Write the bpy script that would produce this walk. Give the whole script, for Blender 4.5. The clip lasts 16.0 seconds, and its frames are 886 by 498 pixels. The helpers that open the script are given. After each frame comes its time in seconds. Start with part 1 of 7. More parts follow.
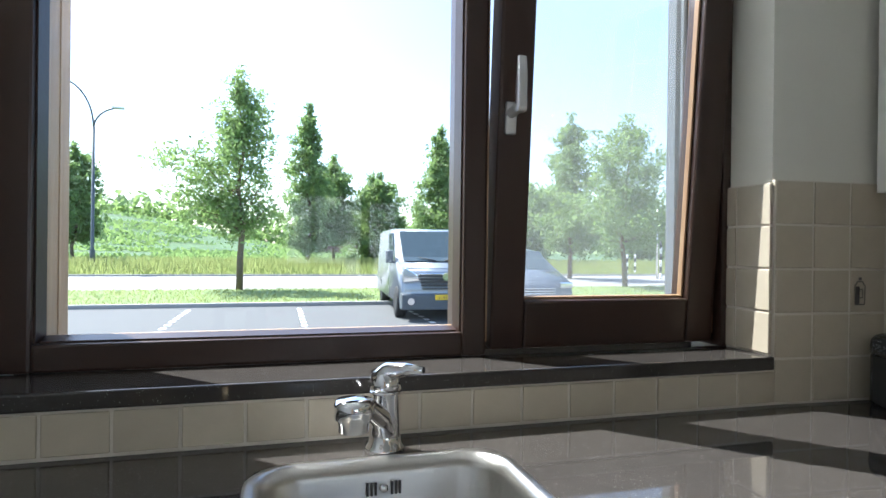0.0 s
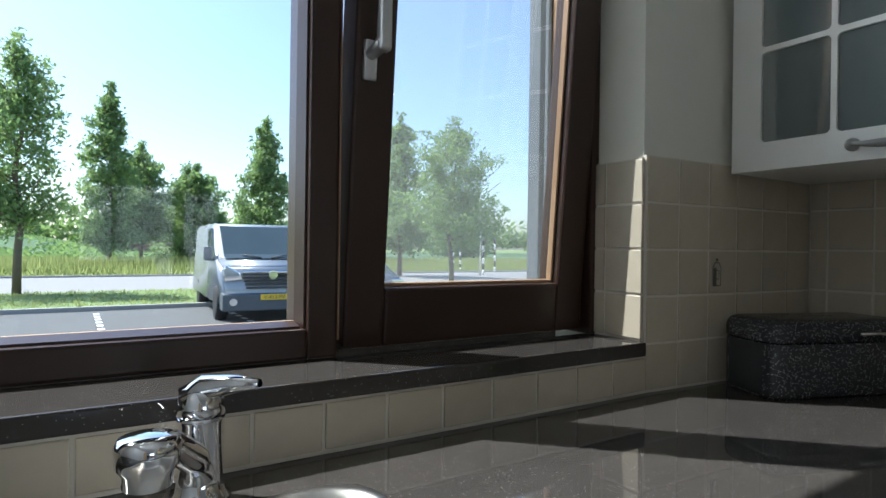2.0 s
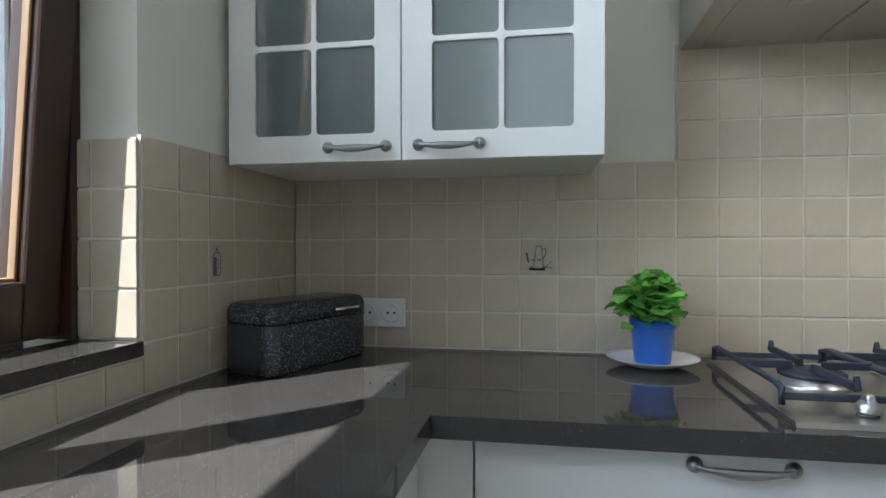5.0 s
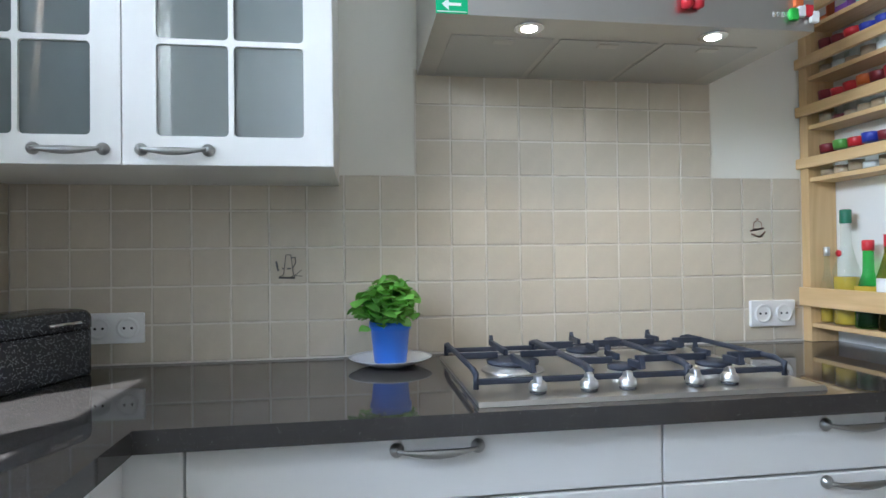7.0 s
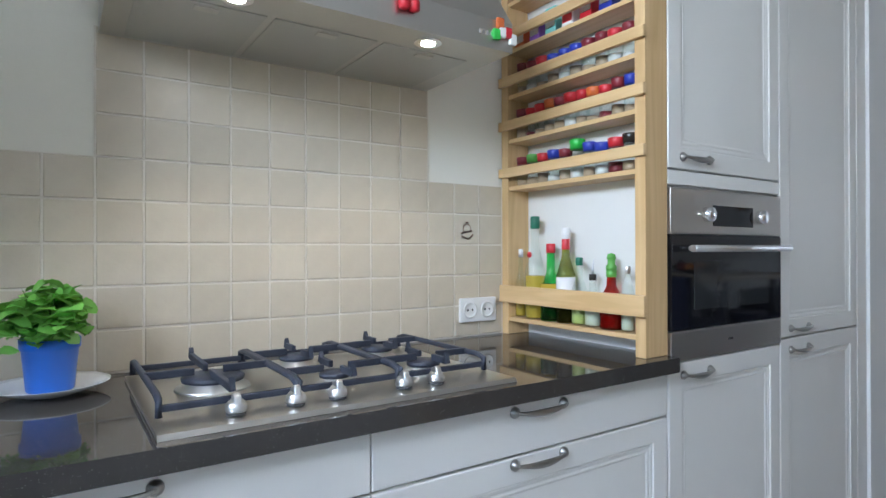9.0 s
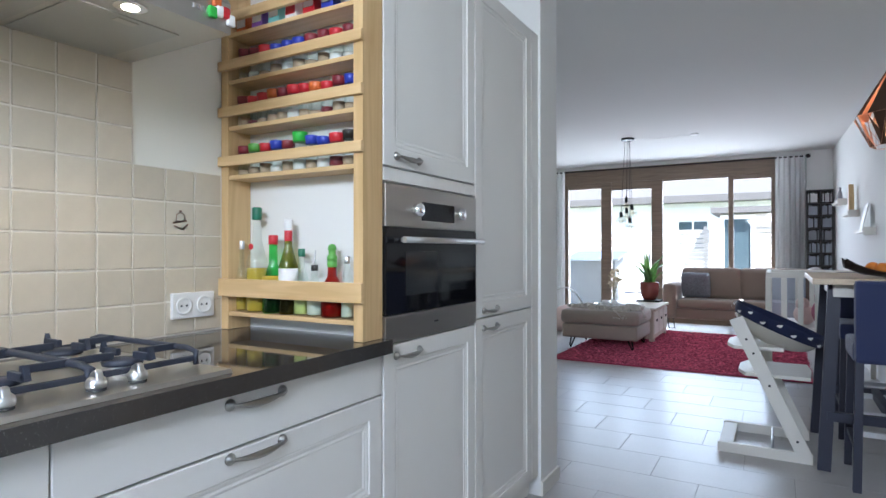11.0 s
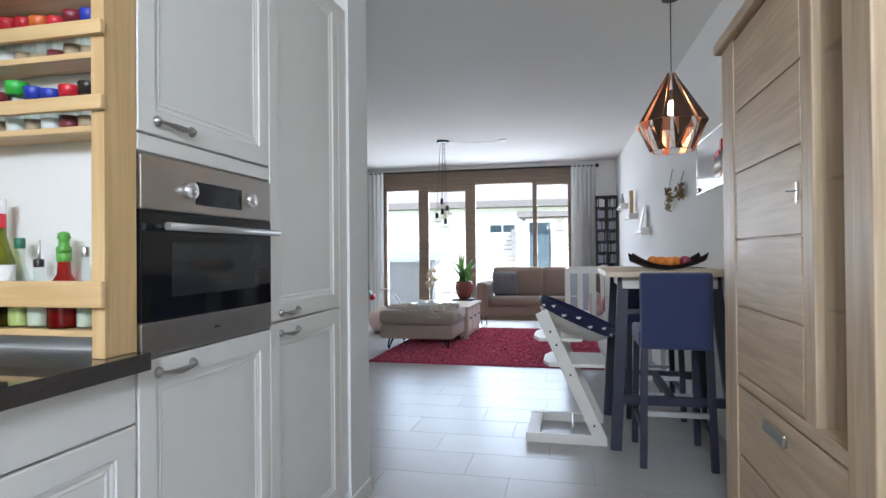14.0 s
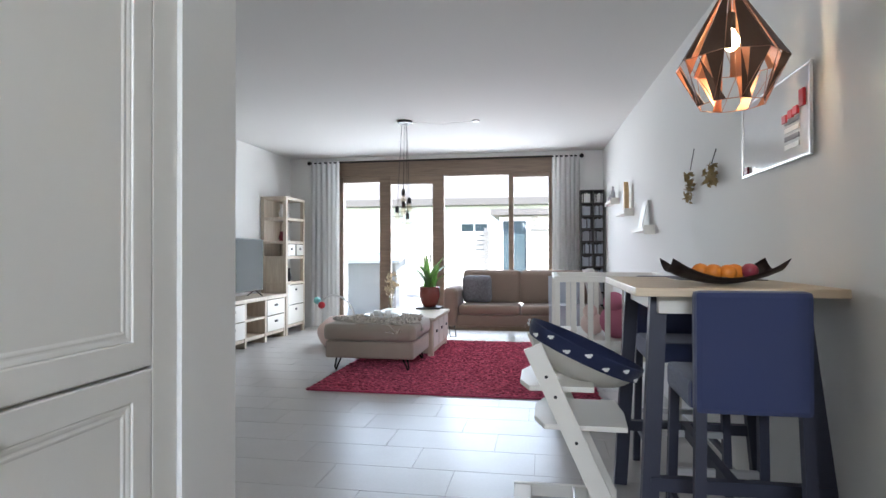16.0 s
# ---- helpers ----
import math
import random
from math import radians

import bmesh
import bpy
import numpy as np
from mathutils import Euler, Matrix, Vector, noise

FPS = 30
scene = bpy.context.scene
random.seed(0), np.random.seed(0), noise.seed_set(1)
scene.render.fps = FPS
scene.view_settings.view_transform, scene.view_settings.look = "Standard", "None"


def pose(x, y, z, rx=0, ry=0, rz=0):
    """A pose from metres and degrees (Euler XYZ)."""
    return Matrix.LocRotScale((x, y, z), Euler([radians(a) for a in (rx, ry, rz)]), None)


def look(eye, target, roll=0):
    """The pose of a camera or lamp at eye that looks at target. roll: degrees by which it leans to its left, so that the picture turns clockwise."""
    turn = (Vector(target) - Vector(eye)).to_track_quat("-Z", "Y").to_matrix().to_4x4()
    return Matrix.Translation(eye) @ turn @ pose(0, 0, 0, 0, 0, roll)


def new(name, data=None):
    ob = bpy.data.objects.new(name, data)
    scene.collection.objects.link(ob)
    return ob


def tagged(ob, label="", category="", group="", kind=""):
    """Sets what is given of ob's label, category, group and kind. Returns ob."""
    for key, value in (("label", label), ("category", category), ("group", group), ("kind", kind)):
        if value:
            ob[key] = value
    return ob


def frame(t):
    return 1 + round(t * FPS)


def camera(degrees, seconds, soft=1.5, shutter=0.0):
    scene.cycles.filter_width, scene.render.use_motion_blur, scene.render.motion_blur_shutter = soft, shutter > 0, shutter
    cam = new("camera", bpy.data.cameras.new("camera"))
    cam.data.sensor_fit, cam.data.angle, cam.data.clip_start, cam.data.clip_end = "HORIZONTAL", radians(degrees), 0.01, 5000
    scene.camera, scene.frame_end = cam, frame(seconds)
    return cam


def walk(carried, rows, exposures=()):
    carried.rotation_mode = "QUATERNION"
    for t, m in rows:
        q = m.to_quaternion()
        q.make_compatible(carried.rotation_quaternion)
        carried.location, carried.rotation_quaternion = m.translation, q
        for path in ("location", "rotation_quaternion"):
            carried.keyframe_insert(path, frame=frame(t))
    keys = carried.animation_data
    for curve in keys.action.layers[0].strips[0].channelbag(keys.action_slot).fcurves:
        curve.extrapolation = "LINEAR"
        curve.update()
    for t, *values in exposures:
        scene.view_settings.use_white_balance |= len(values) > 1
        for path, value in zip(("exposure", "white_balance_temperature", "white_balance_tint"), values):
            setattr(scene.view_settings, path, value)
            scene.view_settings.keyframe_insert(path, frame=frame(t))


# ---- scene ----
cam = camera(75.1, 16.0)
PATH = [
    (0, (-0.032, -0.183, 1.284), (0.515, 1.74, 1.279), 0.7),
    (0.5, (-0.024, -0.073, 1.284), (0.546, 1.844, 1.28), 0.8),
    (1, (-0.011, -0.002, 1.293), (0.633, 1.892, 1.279), 0.9),
    (1.5, (-0.008, 0.044, 1.27), (0.862, 1.844, 1.268), 0.8),
    (2, (0.015, 0.062, 1.241), (1.097, 1.744, 1.239), 0.8),
    (2.5, (0.053, 0.086, 1.246), (1.365, 1.596, 1.235), 0.8),
    (3, (0.084, 0.092, 1.244), (1.611, 1.383, 1.232), 0.8),
    (3.5, (0.095, 0.115, 1.224), (1.799, 1.163, 1.233), 0.4),
    (4, (0.086, 0.12, 1.238), (1.926, 0.905, 1.228), 0.2),
    (6.5, (-0.003, -0.03, 1.218), (1.993, -0.162, 1.247), -0.7),
    (7, (-0.003, -0.088, 1.221), (1.976, -0.375, 1.246), -0.7),
    (7.5, (0.014, -0.162, 1.218), (1.961, -0.615, 1.253), -0.9),
    (8, (0.029, -0.212, 1.214), (1.932, -0.826, 1.261), -1.1),
    (8.5, (0.0525, -0.196, 1.227), (1.8475, -1.077, 1.2535), -0.7),
    (9, (0.0722, -0.1784, 1.231), (1.735, -1.2886, 1.2362), -0.16),
    (9.5, (0.08, -0.169, 1.224), (1.573, -1.499, 1.222), 0.1),
    (11.8, (-0.008, -0.188, 1.187), (0.79, -2.022, 1.203), -0.5),
    (12, (-0.016, -0.19, 1.183), (0.735, -2.044, 1.201), -0.6),
    (12.5, (-0.021, -0.203, 1.179), (0.606, -2.102, 1.196), -0.5),
    (13, (-0.008, -0.248, 1.168), (0.523, -2.176, 1.185), -0.6),
    (13.5, (0.021, -0.323, 1.163), (0.486, -2.268, 1.179), -0.5),
    (14, (0.059, -0.417, 1.163), (0.494, -2.369, 1.179), -0.5),
    (14.5, (0.125, -0.641, 1.159), (0.522, -2.601, 1.174), -0.4),
    (15, (0.17, -0.914, 1.172), (0.518, -2.883, 1.184), -0.3),
    (15.5, (0.182, -1.251, 1.192), (0.523, -3.222, 1.202), -0.4),
    (16, (0.205, -1.637, 1.180), (0.544, -3.606, 1.194), -0.1),
]

EXPOSURES = [(0.0, 1.55, 5750, 8), (1.0, 1.33, 5700, 7), (2.0, 0.96, 5650, 6), (3.0, 1.02, 5600, 6), (4.0, 1.32, 5600, 6), (6.3, 2.14, 5400, 9), (9.0, 2.26, 5400, 10), (12.0, 2.28, 5600, 11), (14.0, 2.34, 5750, 11), (16.0, 2.50, 5900, 11)]

walk(cam, [(t, look(eye, target, roll)) for t, eye, target, roll in PATH], EXPOSURES)

# ---- light: summer sky, sun high over the kitchen window ----
SUN_AZ = Vector((-0.707, 0.707))
SUN_EL = radians(54)
world = bpy.data.worlds.new("summer_sky")
scene.world = world
world.use_nodes = True
_wn = world.node_tree.nodes
_sky = _wn.new("ShaderNodeTexSky")
_sky.sky_type = 'NISHITA'
_sky.sun_disc = False
_sky.sun_elevation = SUN_EL
_sky.sun_rotation = math.atan2(SUN_AZ.x, SUN_AZ.y)
_sky.dust_density = 1.6
world.node_tree.links.new(_sky.outputs[0], _wn["Background"].inputs[0])
_wn["Background"].inputs[1].default_value = 0.15


def lamp(name, kind, energy, color, m, **more):
    data = bpy.data.lights.new(name, kind)
    data.energy, data.color = energy, color
    if "size" in more:
        data.shape, data.size, data.size_y = 'RECTANGLE', more["size"], more["size_y"]
    if "radius" in more:
        data.shadow_soft_size = more["radius"]
    if "angle" in more:
        data.angle = more["angle"]
    if "spot" in more:
        data.spot_size, data.spot_blend = more["spot"], 0.6
    ob = new(name, data)
    ob.matrix_world = m
    return ob


_sd = Vector((SUN_AZ.x * math.cos(SUN_EL), SUN_AZ.y * math.cos(SUN_EL), math.sin(SUN_EL)))
lamp("sun", 'SUN', 5.0, (1, 0.95, 0.86), look(_sd * 30, (0, 0, 0)), angle=radians(0.5))
# fill lamps added at the two window openings to strengthen the sky's light
lamp("sky_fill_south", 'AREA', 38, (0.93, 0.97, 1.0), look((1.7, -10.85, 1.35), (1.7, -5, -0.25)), size=3.2, size_y=2.3)
_north = lamp("sky_fill_north", 'AREA', 12.5, (0.96, 0.98, 1.0), look((0.24, 1.19, 2.24), (0.24, -3, 2.0)), size=1.45, size_y=0.46)
_north.data.spread = radians(125)

# ---- materials ----
def mat(name, color, rough=0.5, metal=0.0, var=0.08, scale=6.0, fine=90.0, bump=0.05, spec=0.5, emit=None, obj=0.0, sheen=0.0, island=0.0):
    """A surface with variation at two scales and a fine relief."""
    m = bpy.data.materials.new(name)
    m.use_nodes = True
    nt = m.node_tree
    b = nt.nodes["Principled BSDF"]
    L = nt.links.new
    b.inputs["Roughness"].default_value = rough
    b.inputs["Metallic"].default_value = metal
    b.inputs["Specular IOR Level"].default_value = spec
    b.inputs["Sheen Weight"].default_value = sheen
    co = nt.nodes.new("ShaderNodeTexCoord")
    n1, n2 = nt.nodes.new("ShaderNodeTexNoise"), nt.nodes.new("ShaderNodeTexNoise")
    n1.inputs["Scale"].default_value, n2.inputs["Scale"].default_value = scale, fine
    n1.inputs["Detail"].default_value, n2.inputs["Detail"].default_value = 4, 3
    L(co.outputs["Object"], n1.inputs["Vector"])
    L(co.outputs["Object"], n2.inputs["Vector"])
    mix = nt.nodes.new("ShaderNodeMix")
    mix.data_type = 'RGBA'
    mix.inputs[6].default_value = (*[max(0, c * (1 - var)) for c in color], 1)
    mix.inputs[7].default_value = (*[min(1, c * (1 + var)) for c in color], 1)
    add = nt.nodes.new("ShaderNodeMath")
    add.operation = 'MULTIPLY_ADD'
    L(n2.outputs["Fac"], add.inputs[0])
    add.inputs[1].default_value = 0.4
    half = nt.nodes.new("ShaderNodeMath")
    half.operation = 'MULTIPLY'
    L(n1.outputs["Fac"], half.inputs[0])
    half.inputs[1].default_value = 0.6
    L(half.outputs[0], add.inputs[2])
    L(add.outputs[0], mix.inputs[0])
    col = mix.outputs[2]
    if obj or island:
        src = nt.nodes.new("ShaderNodeObjectInfo") if obj else nt.nodes.new("ShaderNodeNewGeometry")
        mr = nt.nodes.new("ShaderNodeMapRange")
        k = obj or island
        mr.inputs[3].default_value, mr.inputs[4].default_value = 1 - k, 1 + k
        L(src.outputs["Random" if obj else "Random Per Island"], mr.inputs[0])
        sc = nt.nodes.new("ShaderNodeVectorMath")
        sc.operation = 'SCALE'
        L(col, sc.inputs[0])
        L(mr.outputs[0], sc.inputs[3])
        col = sc.outputs[0]
    L(col, b.inputs["Base Color"])
    rr = nt.nodes.new("ShaderNodeMapRange")
    rr.inputs[3].default_value, rr.inputs[4].default_value = max(0, rough * 0.85), min(1, rough * 1.15)
    L(n1.outputs["Fac"], rr.inputs[0])
    L(rr.outputs[0], b.inputs["Roughness"])
    if bump:
        bp = nt.nodes.new("ShaderNodeBump")
        bp.inputs["Strength"].default_value = bump
        bp.inputs["Distance"].default_value = 0.004
        L(n2.outputs["Fac"], bp.inputs["Height"])
        L(bp.outputs[0], b.inputs["Normal"])
    if emit:
        b.inputs["Emission Color"].default_value = (*emit[0], 1)
        b.inputs["Emission Strength"].default_value = emit[1]
    return m


def wood(name, dark, light, axis=2, scale=9.0, rough=0.5, stretch=0.06, obj=0.0):
    """Wood with the grain along one axis (0, 1, 2) and knots of wear."""
    m = mat(name, light, rough, 0, 0.05, 5, 120, 0.08, obj=obj)
    nt = m.node_tree
    L = nt.links.new
    b = nt.nodes["Principled BSDF"]
    co = nt.nodes.new("ShaderNodeTexCoord")
    mp = nt.nodes.new("ShaderNodeMapping")
    s = [1.0, 1.0, 1.0]
    s[axis] = stretch
    mp.inputs["Scale"].default_value = s
    L(co.outputs["Object"], mp.inputs["Vector"])
    n = nt.nodes.new("ShaderNodeTexNoise")
    n.inputs["Scale"].default_value, n.inputs["Detail"].default_value, n.inputs["Distortion"].default_value = scale * 4, 6, 1.2
    L(mp.outputs[0], n.inputs["Vector"])
    r = nt.nodes.new("ShaderNodeValToRGB")
    r.color_ramp.elements[0].position, r.color_ramp.elements[1].position = 0.32, 0.68
    r.color_ramp.elements[0].color, r.color_ramp.elements[1].color = (*dark, 1), (*light, 1)
    L(n.outputs["Fac"], r.inputs[0])
    old = b.inputs["Base Color"].links[0].from_socket
    mx = nt.nodes.new("ShaderNodeMix")
    mx.data_type = 'RGBA'
    mx.inputs[0].default_value = 0.75
    L(old, mx.inputs[6])
    L(r.outputs[0], mx.inputs[7])
    L(mx.outputs[2], b.inputs["Base Color"])
    return m


def speckle(name, base, flecks, rough, scale=260, amount=0.62, spec=0.5):
    """Dark polished stone or enamel with light flecks."""
    m = mat(name, base, rough, 0, 0.25, 14, 60, 0.0, spec)
    nt = m.node_tree
    L = nt.links.new
    b = nt.nodes["Principled BSDF"]
    co = nt.nodes.new("ShaderNodeTexCoord")
    v = nt.nodes.new("ShaderNodeTexVoronoi")
    v.inputs["Scale"].default_value = scale
    L(co.outputs["Object"], v.inputs["Vector"])
    sp = nt.nodes.new("ShaderNodeSeparateColor")
    L(v.outputs["Color"], sp.inputs[0])
    g = nt.nodes.new("ShaderNodeMath")
    g.operation = 'GREATER_THAN'
    g.inputs[1].default_value = amount
    L(sp.outputs[0], g.inputs[0])
    d = nt.nodes.new("ShaderNodeMath")
    d.operation = 'LESS_THAN'
    d.inputs[1].default_value = 0.32
    L(v.outputs["Distance"], d.inputs[0])
    a = nt.nodes.new("ShaderNodeMath")
    a.operation = 'MULTIPLY'
    L(g.outputs[0], a.inputs[0])
    L(d.outputs[0], a.inputs[1])
    old = b.inputs["Base Color"].links[0].from_socket
    mx = nt.nodes.new("ShaderNodeMix")
    mx.data_type = 'RGBA'
    L(a.outputs[0], mx.inputs[0])
    L(old, mx.inputs[6])
    mx.inputs[7].default_value = (*flecks, 1)
    L(mx.outputs[2], b.inputs["Base Color"])
    return m


def glass(name, color=(1, 1, 1), rough=0.0, ior=1.45, thin=False):
    m = bpy.data.materials.new(name)
    m.use_nodes = True
    b = m.node_tree.nodes["Principled BSDF"]
    b.inputs["Base Color"].default_value = (*color, 1)
    b.inputs["Roughness"].default_value = rough
    b.inputs["IOR"].default_value = ior
    b.inputs["Transmission Weight"].default_value = 1.0
    if thin:
        nt = m.node_tree
        t, g = nt.nodes.new("ShaderNodeBsdfTransparent"), nt.nodes.new("ShaderNodeBsdfGlossy")
        t.inputs[0].default_value = (*color, 1)
        g.inputs["Roughness"].default_value = 0.02
        ms = nt.nodes.new("ShaderNodeMixShader")
        if ior < 1.4:
            f = nt.nodes.new("ShaderNodeFresnel")
            f.inputs[0].default_value = 1.28
            nt.links.new(f.outputs[0], ms.inputs[0])
        else:
            f = nt.nodes.new("ShaderNodeLayerWeight")
            f.inputs[0].default_value = 0.15
            k = nt.nodes.new("ShaderNodeMath")
            k.operation = 'MULTIPLY_ADD'
            k.inputs[1].default_value, k.inputs[2].default_value = 0.35, 0.03
            nt.links.new(f.outputs["Facing"], k.inputs[0])
            nt.links.new(k.outputs[0], ms.inputs[0])
        nt.links.new(t.outputs[0], ms.inputs[1])
        nt.links.new(g.outputs[0], ms.inputs[2])
        nt.links.new(ms.outputs[0], nt.nodes["Material Output"].inputs[0])
    return m


def see_through(m, color, part_):
    """Lets part of the light through a thin leaf or cloth."""
    nt = m.node_tree
    b = nt.nodes["Principled BSDF"]
    t, ms = nt.nodes.new("ShaderNodeBsdfTranslucent"), nt.nodes.new("ShaderNodeMixShader")
    t.inputs[0].default_value = (*color, 1)
    ms.inputs[0].default_value = part_
    nt.links.new(b.outputs[0], ms.inputs[1])
    nt.links.new(t.outputs[0], ms.inputs[2])
    nt.links.new(ms.outputs[0], nt.nodes["Material Output"].inputs[0])


PLASTER = mat("plaster", (0.78, 0.775, 0.745), 0.9, 0, 0.03, 2, 160, 0.12)
CEIL = mat("ceiling_paint", (0.71, 0.70, 0.67), 0.95, 0, 0.02, 1.5, 200, 0.10)
# white wall tinted cream for warm light bounced off the sunlit worktop
KITCHENW = mat("bounce_tinted_wall_paint", (0.79, 0.765, 0.67), 0.9, 0, 0.03, 2, 160, 0.12)
CABINET = mat("cream_lacquer", (0.80, 0.785, 0.735), 0.36, 0, 0.02, 3, 60, 0.02)
TILE = mat("wall_tile_glaze", (0.585, 0.515, 0.395), 0.26, 0, 0.09, 11, 60, 0.08, obj=0.05)
GROUT = mat("grout", (0.71, 0.655, 0.56), 0.9, 0, 0.06, 20, 150, 0.2)
GRANITE = speckle("dark_composite_stone", (0.050, 0.045, 0.041), (0.42, 0.40, 0.37), 0.045, 520, 0.955)
BROWNPAINT = mat("brown_painted_timber", (0.040, 0.020, 0.013), 0.33, 0, 0.12, 5, 80, 0.06)
RAWWOOD = wood("bare_glazing_wood", (0.30, 0.17, 0.085), (0.44, 0.29, 0.16), 2)
STEEL = mat("brushed_steel", (0.56, 0.54, 0.50), 0.30, 1, 0.05, 3, 220, 0.04)
CHROME = mat("chrome", (0.88, 0.88, 0.90), 0.06, 1, 0.01, 4, 40, 0.0)
PEWTER = mat("pewter_handle", (0.42, 0.41, 0.38), 0.30, 1, 0.12, 30, 90, 0.05)
ALU = mat("satin_aluminium", (0.70, 0.70, 0.70), 0.35, 1, 0.04, 5, 90, 0.03)
BLACKGLASS = mat("black_oven_glass", (0.008, 0.008, 0.009), 0.05, 0, 0.1, 3, 40, 0.0)
IRON = mat("cast_iron_blue_black", (0.032, 0.038, 0.056), 0.5, 0.1, 0.15, 30, 160, 0.15)
WHITEPL = mat("white_plastic", (0.82, 0.81, 0.78), 0.35, 0, 0.02, 8, 60, 0.0)
DARKHOLE = mat("dark_plastic", (0.03, 0.03, 0.03), 0.6, 0, 0.1, 9, 60, 0.0)
BEECH = wood("beech", (0.52, 0.335, 0.14), (0.68, 0.475, 0.235), 2, 8, 0.42)
BEECHH = wood("beech_shelf", (0.54, 0.35, 0.15), (0.70, 0.49, 0.245), 0, 8, 0.42)
OAK = wood("white_washed_oak", (0.37, 0.25, 0.145), (0.58, 0.435, 0.28), 2, 7, 0.5)
OAKH = wood("white_washed_oak_flat", (0.37, 0.25, 0.145), (0.58, 0.435, 0.28), 1, 7, 0.5)
WASHED = wood("white_washed_pine", (0.47, 0.385, 0.29), (0.66, 0.58, 0.47), 2, 7, 0.5)
PALEOAK = wood("pale_table_oak", (0.50, 0.38, 0.25), (0.68, 0.56, 0.40), 0, 7, 0.45)
FLOORT = mat("grey_floor_tile", (0.43, 0.415, 0.395), 0.32, 0, 0.15, 5, 60, 0.06, obj=0.05)
FLOORG = mat("floor_joint", (0.30, 0.29, 0.27), 0.9, 0, 0.08, 20, 150, 0.1)
BLUEPL = mat("blue_plastic_pot", (0.035, 0.16, 0.66), 0.32, 0, 0.05, 8, 60, 0.0)
LEAF = mat("basil_leaf", (0.19, 0.45, 0.075), 0.45, 0, 0.25, 20, 80, 0.1, island=0.35)
CERAMIC = mat("white_porcelain", (0.80, 0.80, 0.78), 0.12, 0, 0.02, 8, 60, 0.0)
NAVY = mat("navy_fabric", (0.030, 0.040, 0.105), 0.9, 0, 0.15, 12, 420, 0.25, sheen=0.3)
NAVYW = mat("dark_blue_stained_wood", (0.028, 0.030, 0.050), 0.5, 0, 0.2, 12, 120, 0.08)
WHITEW = mat("white_lacquered_wood", (0.76, 0.73, 0.66), 0.45, 0, 0.04, 8, 90, 0.05)
TAUPE = mat("taupe_sofa_fabric", (0.26, 0.19, 0.145), 0.95, 0, 0.12, 9, 320, 0.25, sheen=0.3)
TAUPEL = mat("beige_ottoman_fabric", (0.38, 0.32, 0.26), 0.95, 0, 0.1, 9, 320, 0.25, sheen=0.3)
RUG = mat("red_woven_rug", (0.44, 0.055, 0.12), 0.98, 0, 0.75, 55, 300, 0.6)
RUG2 = mat("red_rug_tufts", (0.56, 0.12, 0.19), 0.98, 0, 0.5, 30, 200, 0.3, island=0.6)
LINEN = mat("white_linen_curtain", (0.90, 0.89, 0.86), 0.9, 0, 0.04, 10, 400, 0.2)
COPPER = mat("copper_inside", (0.62, 0.34, 0.22), 0.38, 1, 0.08, 10, 60, 0.05)
BRONZE = mat("dark_bronze_shade", (0.10, 0.055, 0.035), 0.5, 0.6, 0.15, 12, 90, 0.05)
TVSCREEN = mat("matt_dark_screen", (0.012, 0.018, 0.015), 0.3, 0, 0.1, 3, 40, 0.0, spec=0.06)
BLACKM = mat("black_metal", (0.015, 0.015, 0.016), 0.45, 0.3, 0.1, 12, 60, 0.02)
BLACKW = mat("black_brown_bookcase", (0.035, 0.028, 0.024), 0.5, 0, 0.15, 8, 90, 0.05)
FUR = mat("pale_sheepskin", (0.62, 0.57, 0.50), 1.0, 0, 0.12, 14, 120, 0.3, island=0.2)
TERRA = mat("red_glazed_pot", (0.20, 0.045, 0.035), 0.25, 0, 0.1, 8, 60, 0.0)
PLANTG = mat("houseplant_leaf", (0.08, 0.17, 0.05), 0.4, 0, 0.25, 9, 60, 0.1, island=0.3)
BULB = mat("lit_bulb_glass", (1, 0.8, 0.5), 0.3, 0, 0, 5, 50, 0, emit=((1.0, 0.78, 0.45), 7.0))
SPOT = mat("lit_halogen", (1, 0.95, 0.85), 0.3, 0, 0, 5, 50, 0, emit=((1.0, 0.86, 0.66), 12.0))
CLEAR = glass("clear_pane", (0.98, 0.99, 0.985), ior=1.3, thin=True)
JAR = glass("jar_glass", (0.93, 0.96, 0.94), thin=True)
FROST = mat("frosted_cabinet_glass", (0.13, 0.155, 0.145), 0.6, 0, 0.03, 3, 300, 0.0)
_fb = FROST.node_tree.nodes["Principled BSDF"]
_fb.inputs["Coat Weight"].default_value, _fb.inputs["Coat Roughness"].default_value, _fb.inputs["Coat IOR"].default_value = 1.0, 0.01, 2.6
SMOKE = glass("bulb_clear_glass", (0.95, 0.9, 0.82), thin=True)
ASPHALT = mat("asphalt", (0.10, 0.10, 0.098), 0.9, 0, 0.18, 1.2, 60, 0.3)
ROADM = mat("pale_road", (0.25, 0.24, 0.23), 0.9, 0, 0.1, 0.7, 40, 0.2)
PAINTW = mat("road_paint", (0.75, 0.75, 0.72), 0.8, 0, 0.12, 6, 60, 0.1)
KERB = mat("concrete_kerb", (0.33, 0.32, 0.30), 0.9, 0, 0.12, 4, 60, 0.2)
GRASS = mat("verge_grass", (0.15, 0.21, 0.06), 1.0, 0, 0.45, 1.2, 30, 0.5)
HILLG = mat("hill_grass", (0.075, 0.13, 0.05), 1.0, 0, 0.75, 0.35, 3, 0.8)
BLADE = mat("grass_blades", (0.23, 0.26, 0.095), 0.9, 0, 0.3, 2, 30, 0.0, island=0.5)
